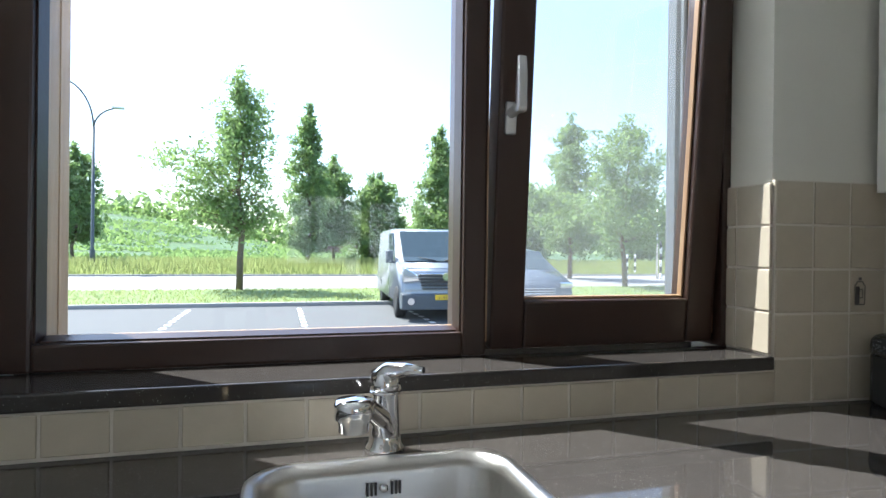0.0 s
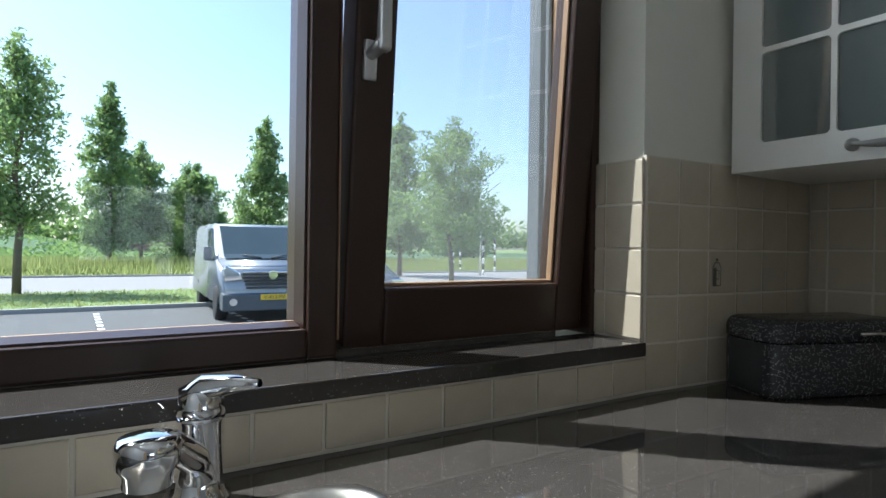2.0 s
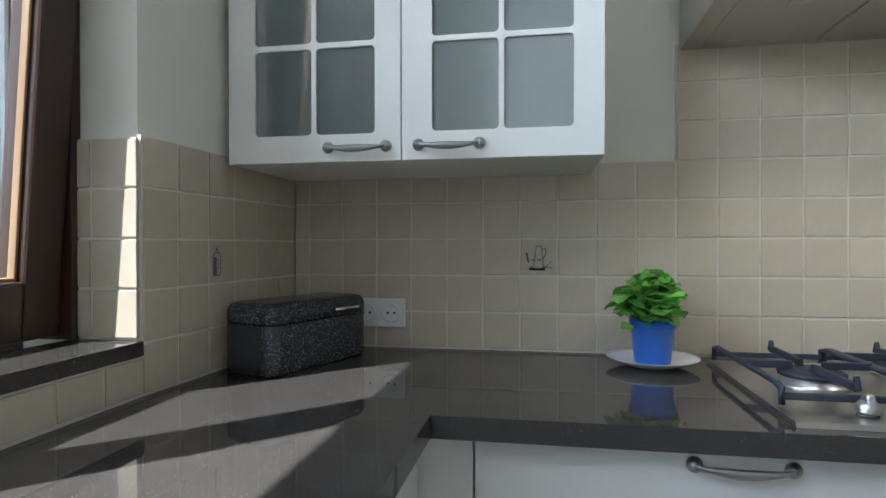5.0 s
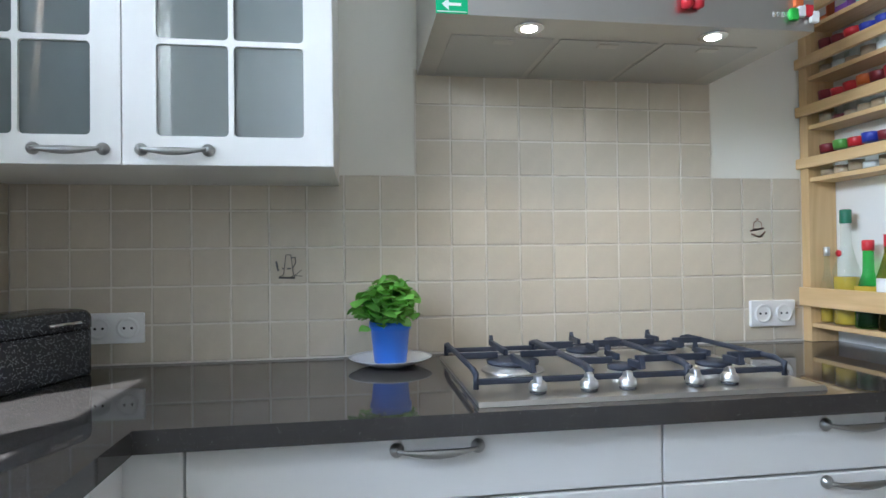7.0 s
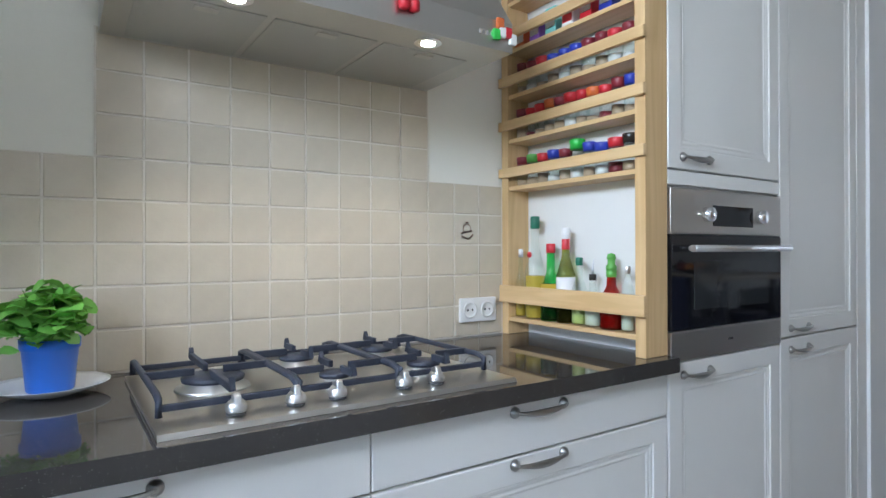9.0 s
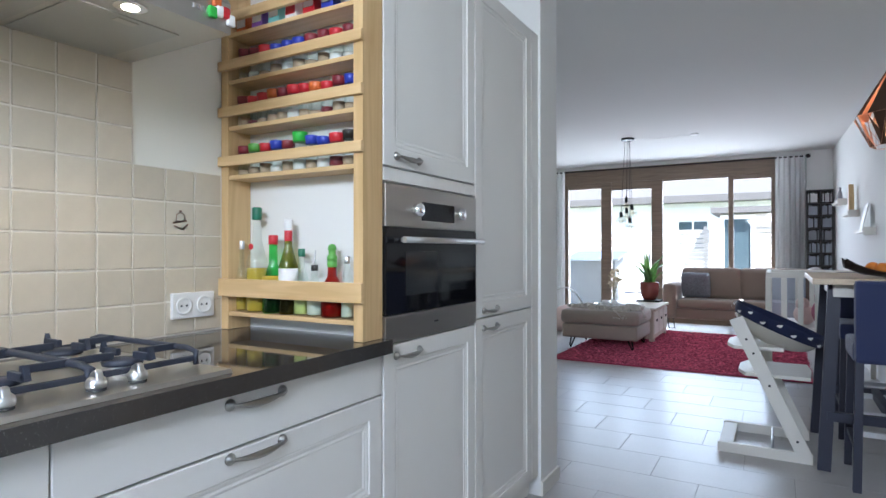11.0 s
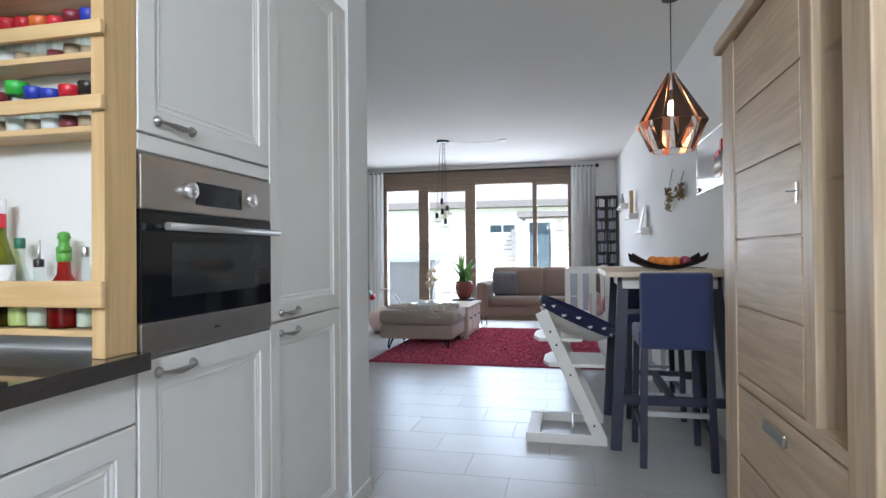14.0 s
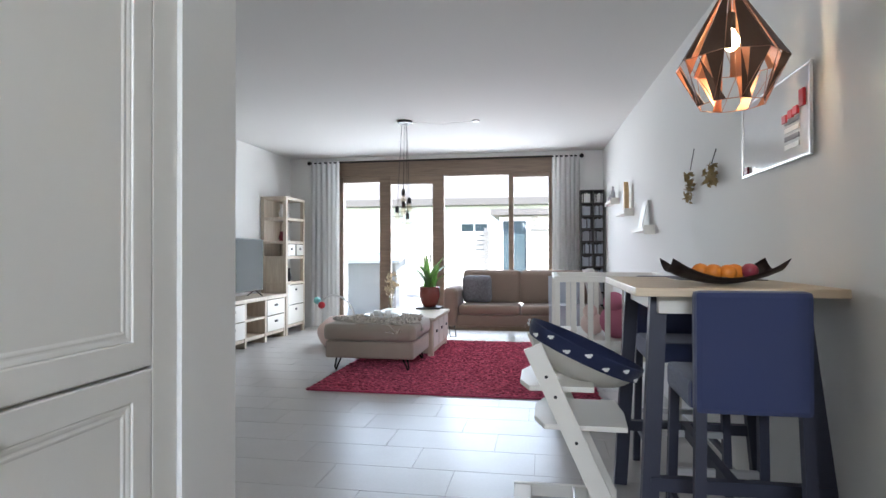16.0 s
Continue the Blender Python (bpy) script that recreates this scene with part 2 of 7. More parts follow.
TREELEAF = mat("tree_leaf", (0.17, 0.245, 0.105), 0.55, 0, 0.25, 3, 30, 0.0, island=0.45)
BARK = mat("bark", (0.16, 0.12, 0.08), 0.95, 0, 0.3, 12, 60, 0.5)
VANP = mat("van_grey_paint", (0.30, 0.32, 0.345), 0.25, 0.3, 0.03, 3, 60, 0.0)
CARP = mat("car_grey_paint", (0.16, 0.18, 0.21), 0.22, 0.3, 0.03, 3, 60, 0.0)
TRIM = mat("grey_car_plastic", (0.09, 0.10, 0.11), 0.5, 0, 0.1, 9, 60, 0.05)
CARGLASS = mat("car_glass", (0.05, 0.07, 0.08), 0.06, 0, 0.1, 2, 40, 0.0)
RUBBER = mat("tyre_rubber", (0.02, 0.02, 0.02), 0.8, 0, 0.1, 20, 90, 0.1)
PLATE = mat("yellow_plate", (0.75, 0.50, 0.03), 0.5, 0, 0.03, 9, 60, 0.0)
BRICK = mat("dark_brick", (0.17, 0.10, 0.075), 0.9, 0, 0.25, 4, 40, 0.2)
SLATW = mat("weathered_slats", (0.42, 0.38, 0.33), 0.8, 0, 0.15, 4, 60, 0.15, obj=0.1)
ROOF = mat("dark_roof_edge", (0.10, 0.09, 0.085), 0.8, 0, 0.15, 4, 60, 0.1)
PAVE = mat("terrace_paving", (0.42, 0.40, 0.37), 0.9, 0, 0.12, 3, 60, 0.2)

see_through(TREELEAF, (0.30, 0.42, 0.14), 0.5)
see_through(LEAF, (0.20, 0.42, 0.06), 0.3)
see_through(LINEN, (0.92, 0.91, 0.89), 0.15)
see_through(PLANTG, (0.15, 0.30, 0.06), 0.3)
see_through(BLADE, (0.36, 0.40, 0.15), 0.5)

SCREEN = bpy.data.materials.new("insect_screen")
SCREEN.use_nodes = True
_n = SCREEN.node_tree
_t, _d, _m = _n.nodes.new("ShaderNodeBsdfTransparent"), _n.nodes.new("ShaderNodeBsdfTranslucent"), _n.nodes.new("ShaderNodeMixShader")
_d.inputs[0].default_value = (0.30, 0.30, 0.29, 1)
_m.inputs[0].default_value = 0.15
_n.links.new(_t.outputs[0], _m.inputs[1])
_n.links.new(_d.outputs[0], _m.inputs[2])
_n.links.new(_m.outputs[0], _n.nodes["Material Output"].inputs[0])


def plain(name, color, rough=0.4, **k):
    return mat(name, color, rough, 0, 0.06, 12, 80, 0.02, **k)


RED, GREEN, BLUE, ORANGE, PURPLE, MAROON, WHITEP = (plain(n, c) for n, c in (
    ("red_lid", (0.55, 0.02, 0.03)), ("green_lid", (0.05, 0.42, 0.05)), ("blue_lid", (0.03, 0.05, 0.38)),
    ("orange_lid", (0.62, 0.14, 0.03)), ("purple_label", (0.25, 0.10, 0.42)), ("maroon_lid", (0.20, 0.02, 0.03)),
    ("white_paper", (0.80, 0.79, 0.76))))
OIL, SAUCE, SPICE, DARKL, TEAL = (plain(n, c, 0.2) for n, c in (
    ("yellow_oil", (0.50, 0.36, 0.04)), ("red_sauce", (0.34, 0.05, 0.04)), ("brown_spice", (0.50, 0.37, 0.25)),
    ("dark_sauce", (0.03, 0.025, 0.02)), ("turquoise_box", (0.25, 0.62, 0.58))))
GREENGL, OLIVEGL = glass("green_bottle_glass", (0.28, 0.78, 0.32), thin=True), glass("olive_bottle_glass", (0.48, 0.50, 0.12), thin=True)
PINK, SALMON, LILAC, GREYF = (plain(n, c, 0.9) for n, c in (
    ("pink_cloth", (0.50, 0.16, 0.24)), ("pale_pink_cloth", (0.75, 0.58, 0.52)), ("blue_grey_blanket", (0.42, 0.45, 0.50)), ("grey_cloth", (0.34, 0.34, 0.36))))
INK = plain("dark_ink", (0.05, 0.05, 0.05), 0.6)
SIGNG = plain("sign_green", (0.02, 0.42, 0.16), 0.4)
BREAD = speckle("black_speckled_enamel", (0.036, 0.038, 0.044), (0.50, 0.51, 0.54), 0.14, 390, 0.68)


# ---- mesh helpers ----
def bx(bm, x0, x1, y0, y1, z0, z1, bevel=0.0):
    """A box between two corners, its edges rounded by bevel."""
    x0, x1, y0, y1, z0, z1 = min(x0, x1), max(x0, x1), min(y0, y1), max(y0, y1), min(z0, z1), max(z0, z1)
    g = bmesh.ops.create_cube(bm, size=1, matrix=Matrix.LocRotScale(((x0 + x1) / 2, (y0 + y1) / 2, (z0 + z1) / 2), None, (x1 - x0, y1 - y0, z1 - z0)))
    if bevel:
        es = list({e for v in g["verts"] for e in v.link_edges})
        bmesh.ops.bevel(bm, geom=es, offset=bevel, segments=2, affect='EDGES', profile=0.6)
    return bm


def tube(bm, pts, radii, n=10, caps=True):
    """A round bar along pts; radii: one number or one a point."""
    pts = [Vector(p) for p in pts]
    if not hasattr(radii, "__len__"):
        radii = [radii] * len(pts)
    rings = []
    up = Vector((0.13, 0.31, 0.94))
    for i, p in enumerate(pts):
        d = (pts[min(i + 1, len(pts) - 1)] - pts[max(i - 1, 0)]).normalized()
        a = d.cross(up)
        if a.length < 1e-3:
            a = d.cross(Vector((1, 0, 0)))
        a.normalize()
        b = d.cross(a)
        rings.append([bm.verts.new(p + radii[i] * (math.cos(k * math.tau / n) * a + math.sin(k * math.tau / n) * b)) for k in range(n)])
    for r0, r1 in zip(rings, rings[1:]):
        for k in range(n):
            f = bm.faces.new((r0[k], r0[(k + 1) % n], r1[(k + 1) % n], r1[k]))
            f.smooth = True
    if caps:
        bm.faces.new(rings[0][::-1])
        bm.faces.new(rings[-1])
    return bm


def lathe(bm, prof, at=(0, 0, 0), n=20, smooth=True):
    """A body of revolution about z: prof is a row of (radius, height)."""
    rings = []
    for r, z in prof:
        rings.append([bm.verts.new((at[0] + max(r, 1e-4) * math.cos(k * math.tau / n), at[1] + max(r, 1e-4) * math.sin(k * math.tau / n), at[2] + z)) for k in range(n)])
    for r0, r1 in zip(rings, rings[1:]):
        for k in range(n):
            f = bm.faces.new((r0[k], r0[(k + 1) % n], r1[(k + 1) % n], r1[k]))
            f.smooth = smooth
    bm.faces.new(rings[0][::-1])
    bm.faces.new(rings[-1])
    return bm


def prism(bm, poly, axis, a, b, bevel=0.0):
    """A polygon of 2D points drawn out along axis 0, 1 or 2 from a to b."""
    def p3(u, v, w):
        return ((w, u, v), (u, w, v), (u, v, w))[axis]
    r0, r1 = [bm.verts.new(p3(u, v, a)) for u, v in poly], [bm.verts.new(p3(u, v, b)) for u, v in poly]
    n = len(poly)
    fs = [bm.faces.new((r0[k], r0[(k + 1) % n], r1[(k + 1) % n], r1[k])) for k in range(n)]
    fs += [bm.faces.new(r0[::-1]), bm.faces.new(r1)]
    bmesh.ops.recalc_face_normals(bm, faces=fs)
    if bevel:
        es = list({e for f in fs for e in f.edges})
        bmesh.ops.bevel(bm, geom=es, offset=bevel, segments=3, affect='EDGES', profile=0.6)
    return bm


def B():
    return bmesh.new()


def mesh_of(name, bm, material):
    bmesh.ops.recalc_face_normals(bm, faces=bm.faces)
    me = bpy.data.meshes.new(name)
    bm.to_mesh(me)
    bm.free()
    me.materials.append(material)
    return me


def base_of(ob):
    v = Vector((0, 0, 0))
    while ob:
        v += ob.location
        ob = ob.parent
    return v


def thing(name, at, label, category, group="", rz=0.0, kind=""):
    """A thing: an empty at its base, to hold its parts."""
    ob = new(name)
    ob.empty_display_size = 0.1
    ob.location, ob.rotation_euler = at, (0, 0, radians(rz))
    return tagged(ob, label, category, group, kind)


def part(name, bm, material, parent, label="", local=False):
    """One mesh under a thing or a part, built in the world's metres, or in the thing's own if local."""
    if not local:
        bmesh.ops.translate(bm, vec=-base_of(parent), verts=bm.verts)
    ob = new(name, mesh_of(name, bm, material))
    ob.parent = parent
    return tagged(ob, label)


def single(name, bm, material, at, label, category, group="", kind=""):
    """A thing that is one mesh, with its origin at its base."""
    bmesh.ops.translate(bm, vec=-Vector(at), verts=bm.verts)
    ob = new(name, mesh_of(name, bm, material))
    ob.location = at
    return tagged(ob, label, category, group, kind)


def struct(name, bm, material, label=""):
    return tagged(new(name, mesh_of(name, bm, material)), label, "", "", "structure")


def quads(name, material, quadlist):
    """A mesh of loose four-cornered leaves or blades."""
    v = np.asarray(quadlist, dtype=float).reshape(-1, 3)
    me = bpy.data.meshes.new(name)
    me.from_pydata(v.tolist(), [], np.arange(len(v)).reshape(-1, 4).tolist())
    me.materials.append(material)
    return me


def leaf_quads(rng, centres, size, spread):
    """Leaves round the centres, turned at random."""
    n = len(centres)
    c = np.asarray(centres) + rng.normal(0, spread, (n, 3))
    u = rng.normal(size=(n, 3))
    u /= np.linalg.norm(u, axis=1)[:, None]
    w = np.cross(u, rng.normal(size=(n, 3)))
    w /= np.linalg.norm(w, axis=1)[:, None]
    s = size * rng.uniform(0.6, 1.3, (n, 1))
    return np.stack([c - u * s, c + w * s * 0.45, c + u * s, c - w * s * 0.45], axis=1)

# ---- the plan ----
XE, YN, ZC, P = 1.65, 0.862, 0.94, 0.102      # hob wall, window wall, worktop, tile pitch
YA = -0.25                                    # where the hood's tiles begin
CEILZ, YS, XL = 2.70, -10.40, 4.22            # ceiling, garden window wall, east wall of the living room
SILL, HEAD = 1.050, 2.50                      # kitchen window
WXL, WXR = -0.525, 1.0335                      # its opening
GZ = -0.25                                    # ground outside
TALL0, TALL1, STUB = -1.575, -2.86, -3.10


def west(y):
    """The west wall is a little out of square."""
    return -0.86 + (-4.0 - y) * 0.028


def north(x):
    """So is the window wall between the window and the corner."""
    return YN - 0.064 * max(0.0, x - WXR)


# walls, floor, ceiling
bm = B()
bx(bm, -1.2, WXL, YN, 1.22, -0.1, CEILZ)
prism(bm, [(WXR, YN), (XE + 0.25, north(XE + 0.25)), (XE + 0.25, 1.22), (WXR, 1.22)], 2, -0.1, CEILZ)
bx(bm, WXL, WXR, YN, 1.22, -0.1, SILL - 0.03)
bx(bm, WXL, WXR, YN, 1.22, HEAD, CEILZ)
struct("wall_north", bm, KITCHENW, "white plastered kitchen wall round the window")
bm = B()
bx(bm, XE, XE + 0.25, STUB, YN, -0.1, CEILZ)
struct("wall_east_kitchen", bm, KITCHENW, "white plastered wall behind the hob")
bm = B()
bx(bm, 1.035, XE, STUB, TALL1 - 0.002, 0, CEILZ)
bx(bm, XE + 0.25, XL + 0.25, STUB, STUB + 0.15, -0.1, CEILZ)
struct("wall_stub", bm, PLASTER, "white wall end beside the tall cabinets")
bm = B()
bx(bm, 1.025, 1.035, STUB - 0.012, TALL1 - 0.002, 0.0, 0.07)
bx(bm, 1.025, XL, STUB - 0.012, STUB - 0.001, 0.0, 0.07)
struct("baseboard", bm, WHITEW, "white skirting board")
bm = B()
bx(bm, XL, XL + 0.25, YS, STUB, -0.1, CEILZ)
struct("wall_east", bm, PLASTER, "off-white living room wall")
bm = B()
prism(bm, [(west(1.3), 1.3), (west(-10.7), -10.7), (west(-10.7) - 0.25, -10.7), (west(1.3) - 0.25, 1.3)], 2, -0.1, CEILZ)
struct("wall_west", bm, PLASTER, "off-white plastered wall")
GX0, GX1, GTOP = 0.06, 3.39, 2.645
bm = B()
bx(bm, west(-10.4) - 0.05, GX0, YS, YS - 0.3, -0.1, CEILZ)
bx(bm, GX1, XL + 0.25, YS, YS - 0.3, -0.1, CEILZ)
bx(bm, GX0, GX1, YS, YS - 0.3, GTOP, CEILZ)
struct("wall_south", bm, PLASTER, "off-white wall round the garden window")
bm = B()
bx(bm, -1.4, XL + 0.25, YS - 0.3, 1.22, CEILZ, CEILZ + 0.2)
struct("ceiling", bm, CEIL, "white plastered ceiling")
bm = B()
bx(bm, -1.4, XL + 0.25, YS - 0.3, 1.22, -0.12, -0.004)
floor = struct("floor", bm, FLOORG, "light grey stone-look tile floor")

# ---- kitchen window: brown timber, a fixed light and a tilted sash ----
win = tagged(new("window_1"), "dark brown timber kitchen window, right sash tilted open", "", "", "structure")
FY0, FY1 = 1.0, 1.12
JL, ML, MR = WXL + 0.07, 0.350, 0.404            # jamb and mullion edges
bm = B()
bx(bm, WXL, JL, FY0, FY1, SILL, HEAD, 0.006)
bx(bm, 1.010, WXR, 0.985, FY1, SILL, HEAD, 0.004)
bx(bm, ML, MR, FY0, FY1, SILL, HEAD, 0.006)
bx(bm, JL, ML, FY0, FY1, SILL, SILL + 0.052, 0.006)
bx(bm, MR, 1.010, FY0 + 0.06, FY1, SILL, SILL + 0.03, 0.004)
bx(bm, JL, 1.010, FY0 + 0.03, FY1, HEAD - 0.06, HEAD, 0.006)
part("window_frame", bm, BROWNPAINT, win)
# sloping painted bead in front of the fixed pane
bm = B()
prism(bm, [(JL, FY0 + 0.012), (JL + 0.004, FY0 + 0.012), (JL + 0.010, FY0 + 0.045), (JL, FY0 + 0.045)], 2, SILL + 0.052, HEAD - 0.06)
prism(bm, [(ML, FY0 + 0.012), (ML - 0.004, FY0 + 0.012), (ML - 0.010, FY0 + 0.045), (ML, FY0 + 0.045)], 2, SILL + 0.052, HEAD - 0.06)
prism(bm, [(FY0 + 0.012, SILL + 0.052), (FY0 + 0.012, SILL + 0.056), (FY0 + 0.045, SILL + 0.062), (FY0 + 0.045, SILL + 0.052)], 0, JL + 0.01, ML - 0.01)
part("painted_bead", bm, BROWNPAINT, win)
bm = B()
bx(bm, JL, JL + 0.003, FY0 + 0.060, FY1, SILL + 0.052, HEAD - 0.06)
bx(bm, JL - 0.002, JL + 0.005, FY1 + 0.0005, FY1 + 0.055, SILL + 0.03, HEAD - 0.06, 0.002)
bx(bm, ML - 0.003, ML, FY0 + 0.055, FY0 + 0.066, SILL + 0.052, HEAD - 0.06)
bx(bm, JL + 0.004, ML - 0.003, FY0 + 0.055, FY0 + 0.070, SILL + 0.052, SILL + 0.060, 0.002)
bx(bm, MR, MR + 0.0025, FY0 + 0.002, FY1 - 0.002, SILL + 0.03, HEAD - 0.06)
bx(bm, 1.0075, 1.010, 1.015, FY1 - 0.002, SILL + 0.03, HEAD - 0.06)
part("glazing_bead", bm, RAWWOOD, win, "bare wood glazing bead")
bm = B()
bx(bm, JL + 0.003, ML, FY0 + 0.047, FY0 + 0.053, SILL + 0.052, HEAD - 0.06)
pane = part("pane", bm, CLEAR, win)
pane.visible_shadow = False
# sash, hinged at the bottom and tilted in
SA, SB_, SG0, SG1 = 0.418, 1.004, 0.496, 0.926
TILT_DEG = 4.2
sash = new("sash")
sash.parent = win
sash.location = (0, 1.045, SILL + 0.012)
sash.rotation_euler = (radians(TILT_DEG), 0, 0)
SH = HEAD - 0.07 - SILL - 0.012
SR = 0.108
bm = B()
bx(bm, SA, SG0, -0.035, 0.03, 0, SH, 0.006)
bx(bm, SG1, SB_, -0.035, 0.03, 0, SH, 0.006)
bx(bm, SG0, SG1, -0.035, 0.03, 0, SR, 0.006)
bx(bm, SG0, SG1, -0.035, 0.03, SH - 0.09, SH, 0.006)
part("sash_frame", bm, BROWNPAINT, sash, local=True)
bm = B()
bx(bm, SG1 - 0.006, SG1, -0.016, -0.0005, SR, SH - 0.09, 0.002)
bx(bm, SG0, SG0 + 0.005, -0.020, -0.0005, SR, SH - 0.09, 0.002)
bx(bm, SG0 + 0.005, SG1 - 0.006, -0.016, -0.0005, SR, SR + 0.006, 0.002)
part("sash_bead", bm, RAWWOOD, sash, "bare wood bead", local=True)
bm = B()
bx(bm, SG0, SG1, 0.0, 0.006, SR, SH - 0.09)
o = part("sash_pane", bm, CLEAR, sash, local=True)
o.visible_shadow = False
bm = B()
bx(bm, 0.430, 0.455, -0.047, -0.035, 0.470, 0.540, 0.005)
tube(bm, [(0.442, -0.045, 0.515), (0.443, -0.070, 0.520), (0.445, -0.080, 0.530)], 0.011)
prism(bm, [(-0.094, 0.512), (-0.098, 0.520), (-0.092, 0.600), (-0.084, 0.628), (-0.078, 0.628), (-0.074, 0.560), (-0.076, 0.512)], 0, 0.436, 0.456, 0.004)
part("window_handle", bm, ALU, sash, "satin aluminium window handle", local=True)
bm = B()
bx(bm, MR, 1.010, FY1 - 0.004, FY1 - 0.003, SILL + 0.03, HEAD - 0.06)
part("insect_screen", bm, SCREEN, win, "fine grey insect screen")
bm = B()
bx(bm, WXL, WXR, FY1, FY1 + 0.16, SILL - 0.05, SILL - 0.008)
part("outer_sill", bm, GRANITE, win)
bm = B()
bx(bm, WXR - 0.036, WXR - 0.006, FY1 + 0.001, FY1 + 0.012, SILL, HEAD, 0.002)
bx(bm, WXR - 0.036, WXR - 0.006, FY1 + 0.030, FY1 + 0.041, SILL, HEAD, 0.002)
bx(bm, WXR - 0.006, WXR - 0.002, FY1 + 0.001, 1.225, SILL, HEAD)
part("blind_rail", bm, TRIM, win, "grey guide rail of an outside blind")
bm = B()
bx(bm, WXL - 0.0, WXR - 0.003, 0.846, FY0 + 0.004, SILL - 0.030, SILL, 0.004)
struct("window_sill", bm, GRANITE, "dark polished stone window sill")

# ---- garden window wall ----
gw = tagged(new("window_2"), "brown-framed glass wall with a garden door", "", "", "structure")
GB = wood("grey_brown_window_timber", (0.16, 0.11, 0.075), (0.26, 0.19, 0.13), 0, 8, 0.5)
S0, S1 = YS - 0.02, YS - 0.10
bm = B()
bx(bm, GX0, GX1, S0, S1 - 0.05, 2.40, GTOP, 0.004)
part("header", bm, GB, gw)
bm = B()
for a, b in ((GX0, GX0 + 0.05), (0.63, 0.705), (1.70, 1.88), (2.55, 2.73), (GX1 - 0.06, GX1)):
    bx(bm, a, b, S0, S1, 0, 2.40, 0.005)
for a, b, c, d in ((GX0 + 0.05, 0.63, 2.33, 2.40), (0.705, 1.70, 2.37, 2.40), (1.88, 2.55, 2.26, 2.40), (2.73, GX1 - 0.06, 2.30, 2.40), (GX0 + 0.05, 1.70, 0, 0.12), (1.88, 2.55, 0, 0.16), (2.73, GX1 - 0.06, 0, 0.12)):
    bx(bm, a, b, S0 - 0.01, S1 + 0.01, c, d, 0.004)
part("window_frame", bm, GB, gw)
for a, b, z0, z1 in ((GX0 + 0.05, 0.63, 0.12, 2.33), (0.705, 1.70, 0.12, 2.37), (1.88, 2.55, 0.16, 2.26), (2.73, GX1 - 0.06, 0.12, 2.30)):
    bm = B()
    bx(bm, a, b, S0 - 0.045, S0 - 0.05, z0, z1)
    o = part("pane", bm, CLEAR, gw)
    o.visible_shadow = False
bm = B()
bx(bm, 1.895, 1.925, S0 + 0.004, S0 + 0.012, 1.0, 1.16, 0.003)
tube(bm, [(1.91, S0 + 0.01, 1.08), (1.91, S0 + 0.05, 1.08), (2.02, S0 + 0.05, 1.08)], 0.009)
part("door_handle", bm, ALU, gw)

# ---- outside ----
bm = B()
bx(bm, -900, 900, 21.5, 900, GZ - 0.4, GZ - 0.02)
bx(bm, -900, 900, -900, 21.5, GZ - 0.4, GZ - 0.06)
struct("ground", bm, GRASS, "dry summer grassland")
bm = B()
bx(bm, -60, 60, 1.25, 14.9, GZ - 0.2, GZ)
struct("pavement", bm, ASPHALT, "grey parking bays")
bm = B()
bx(bm, -80, 80, 14.9, 15.05, GZ - 0.2, GZ + 0.10, 0.02)
bx(bm, -80, 80, 20.2, 20.3, GZ - 0.2, GZ + 0.02, 0.01)
bx(bm, -80, 80, 29.9, 30.05, GZ - 0.2, GZ + 0.09, 0.02)
struct("kerb", bm, KERB, "concrete kerb stones")
bm = B()
bx(bm, -80, 80, 15.05, 20.2, GZ - 0.2, GZ + 0.06)
struct("verge", bm, GRASS, "grass verge between bays and road")
bm = B()
bx(bm, -300, 300, 20.3, 29.9, GZ - 0.2, GZ + 0.0)
road = struct("road", bm, ROADM, "pale grey road")
bm = B()
for k in range(4):
    bx(bm, 4.0, 9.0, 22.4 + k * 0.9, 22.6 + k * 0.9, GZ, GZ + 0.006)
part("road_marking", bm, PAINTW, road)
rng = np.random.default_rng(5)
# bay lines: rows of pale blocks
bays = thing("bay_lines", (-4, 10, GZ), "dashed white parking bay lines of paving blocks", "marking", kind="structure")
for x in (-9.6, -7.1, -4.6, -2.1, 0.4, 2.95, 5.5):
    bm = B()
    for k in range(9):
        bx(bm, x, x + 0.11, 10.1 + k * 0.5, 10.33 + k * 0.5, GZ, GZ + 0.006)
    part("line", bm, PAINTW, bays)
# field and hill
hv, hf = [], []
NX, NY = 60, 26
for j in range(NY):
    for i in range(NX):
        x, y = -190 + i * 6.4, 34 + j * 4.2
        rise = 1 / (1 + math.exp(-(y - 62) / 5.5)) * (1 / (1 + math.exp((x + 8) / 6.0)))
        hv.append((x, y, GZ + 0.0 + 6.3 * rise + 0.25 * noise.noise((x * 0.08, y * 0.08, 1)) + 0.2 * (y > 40)))
for j in range(NY - 1):
    for i in range(NX - 1):
        a = j * NX + i
        hf.append((a, a + 1, a + 1 + NX, a + NX))
me = bpy.data.meshes.new("hill")
me.from_pydata(hv, [], hf)
me.materials.append(HILLG)
for p_ in me.polygons:
    p_.use_smooth = True
tagged(new("hill", me), "green grassy embankment beyond the road", "", "", "structure")
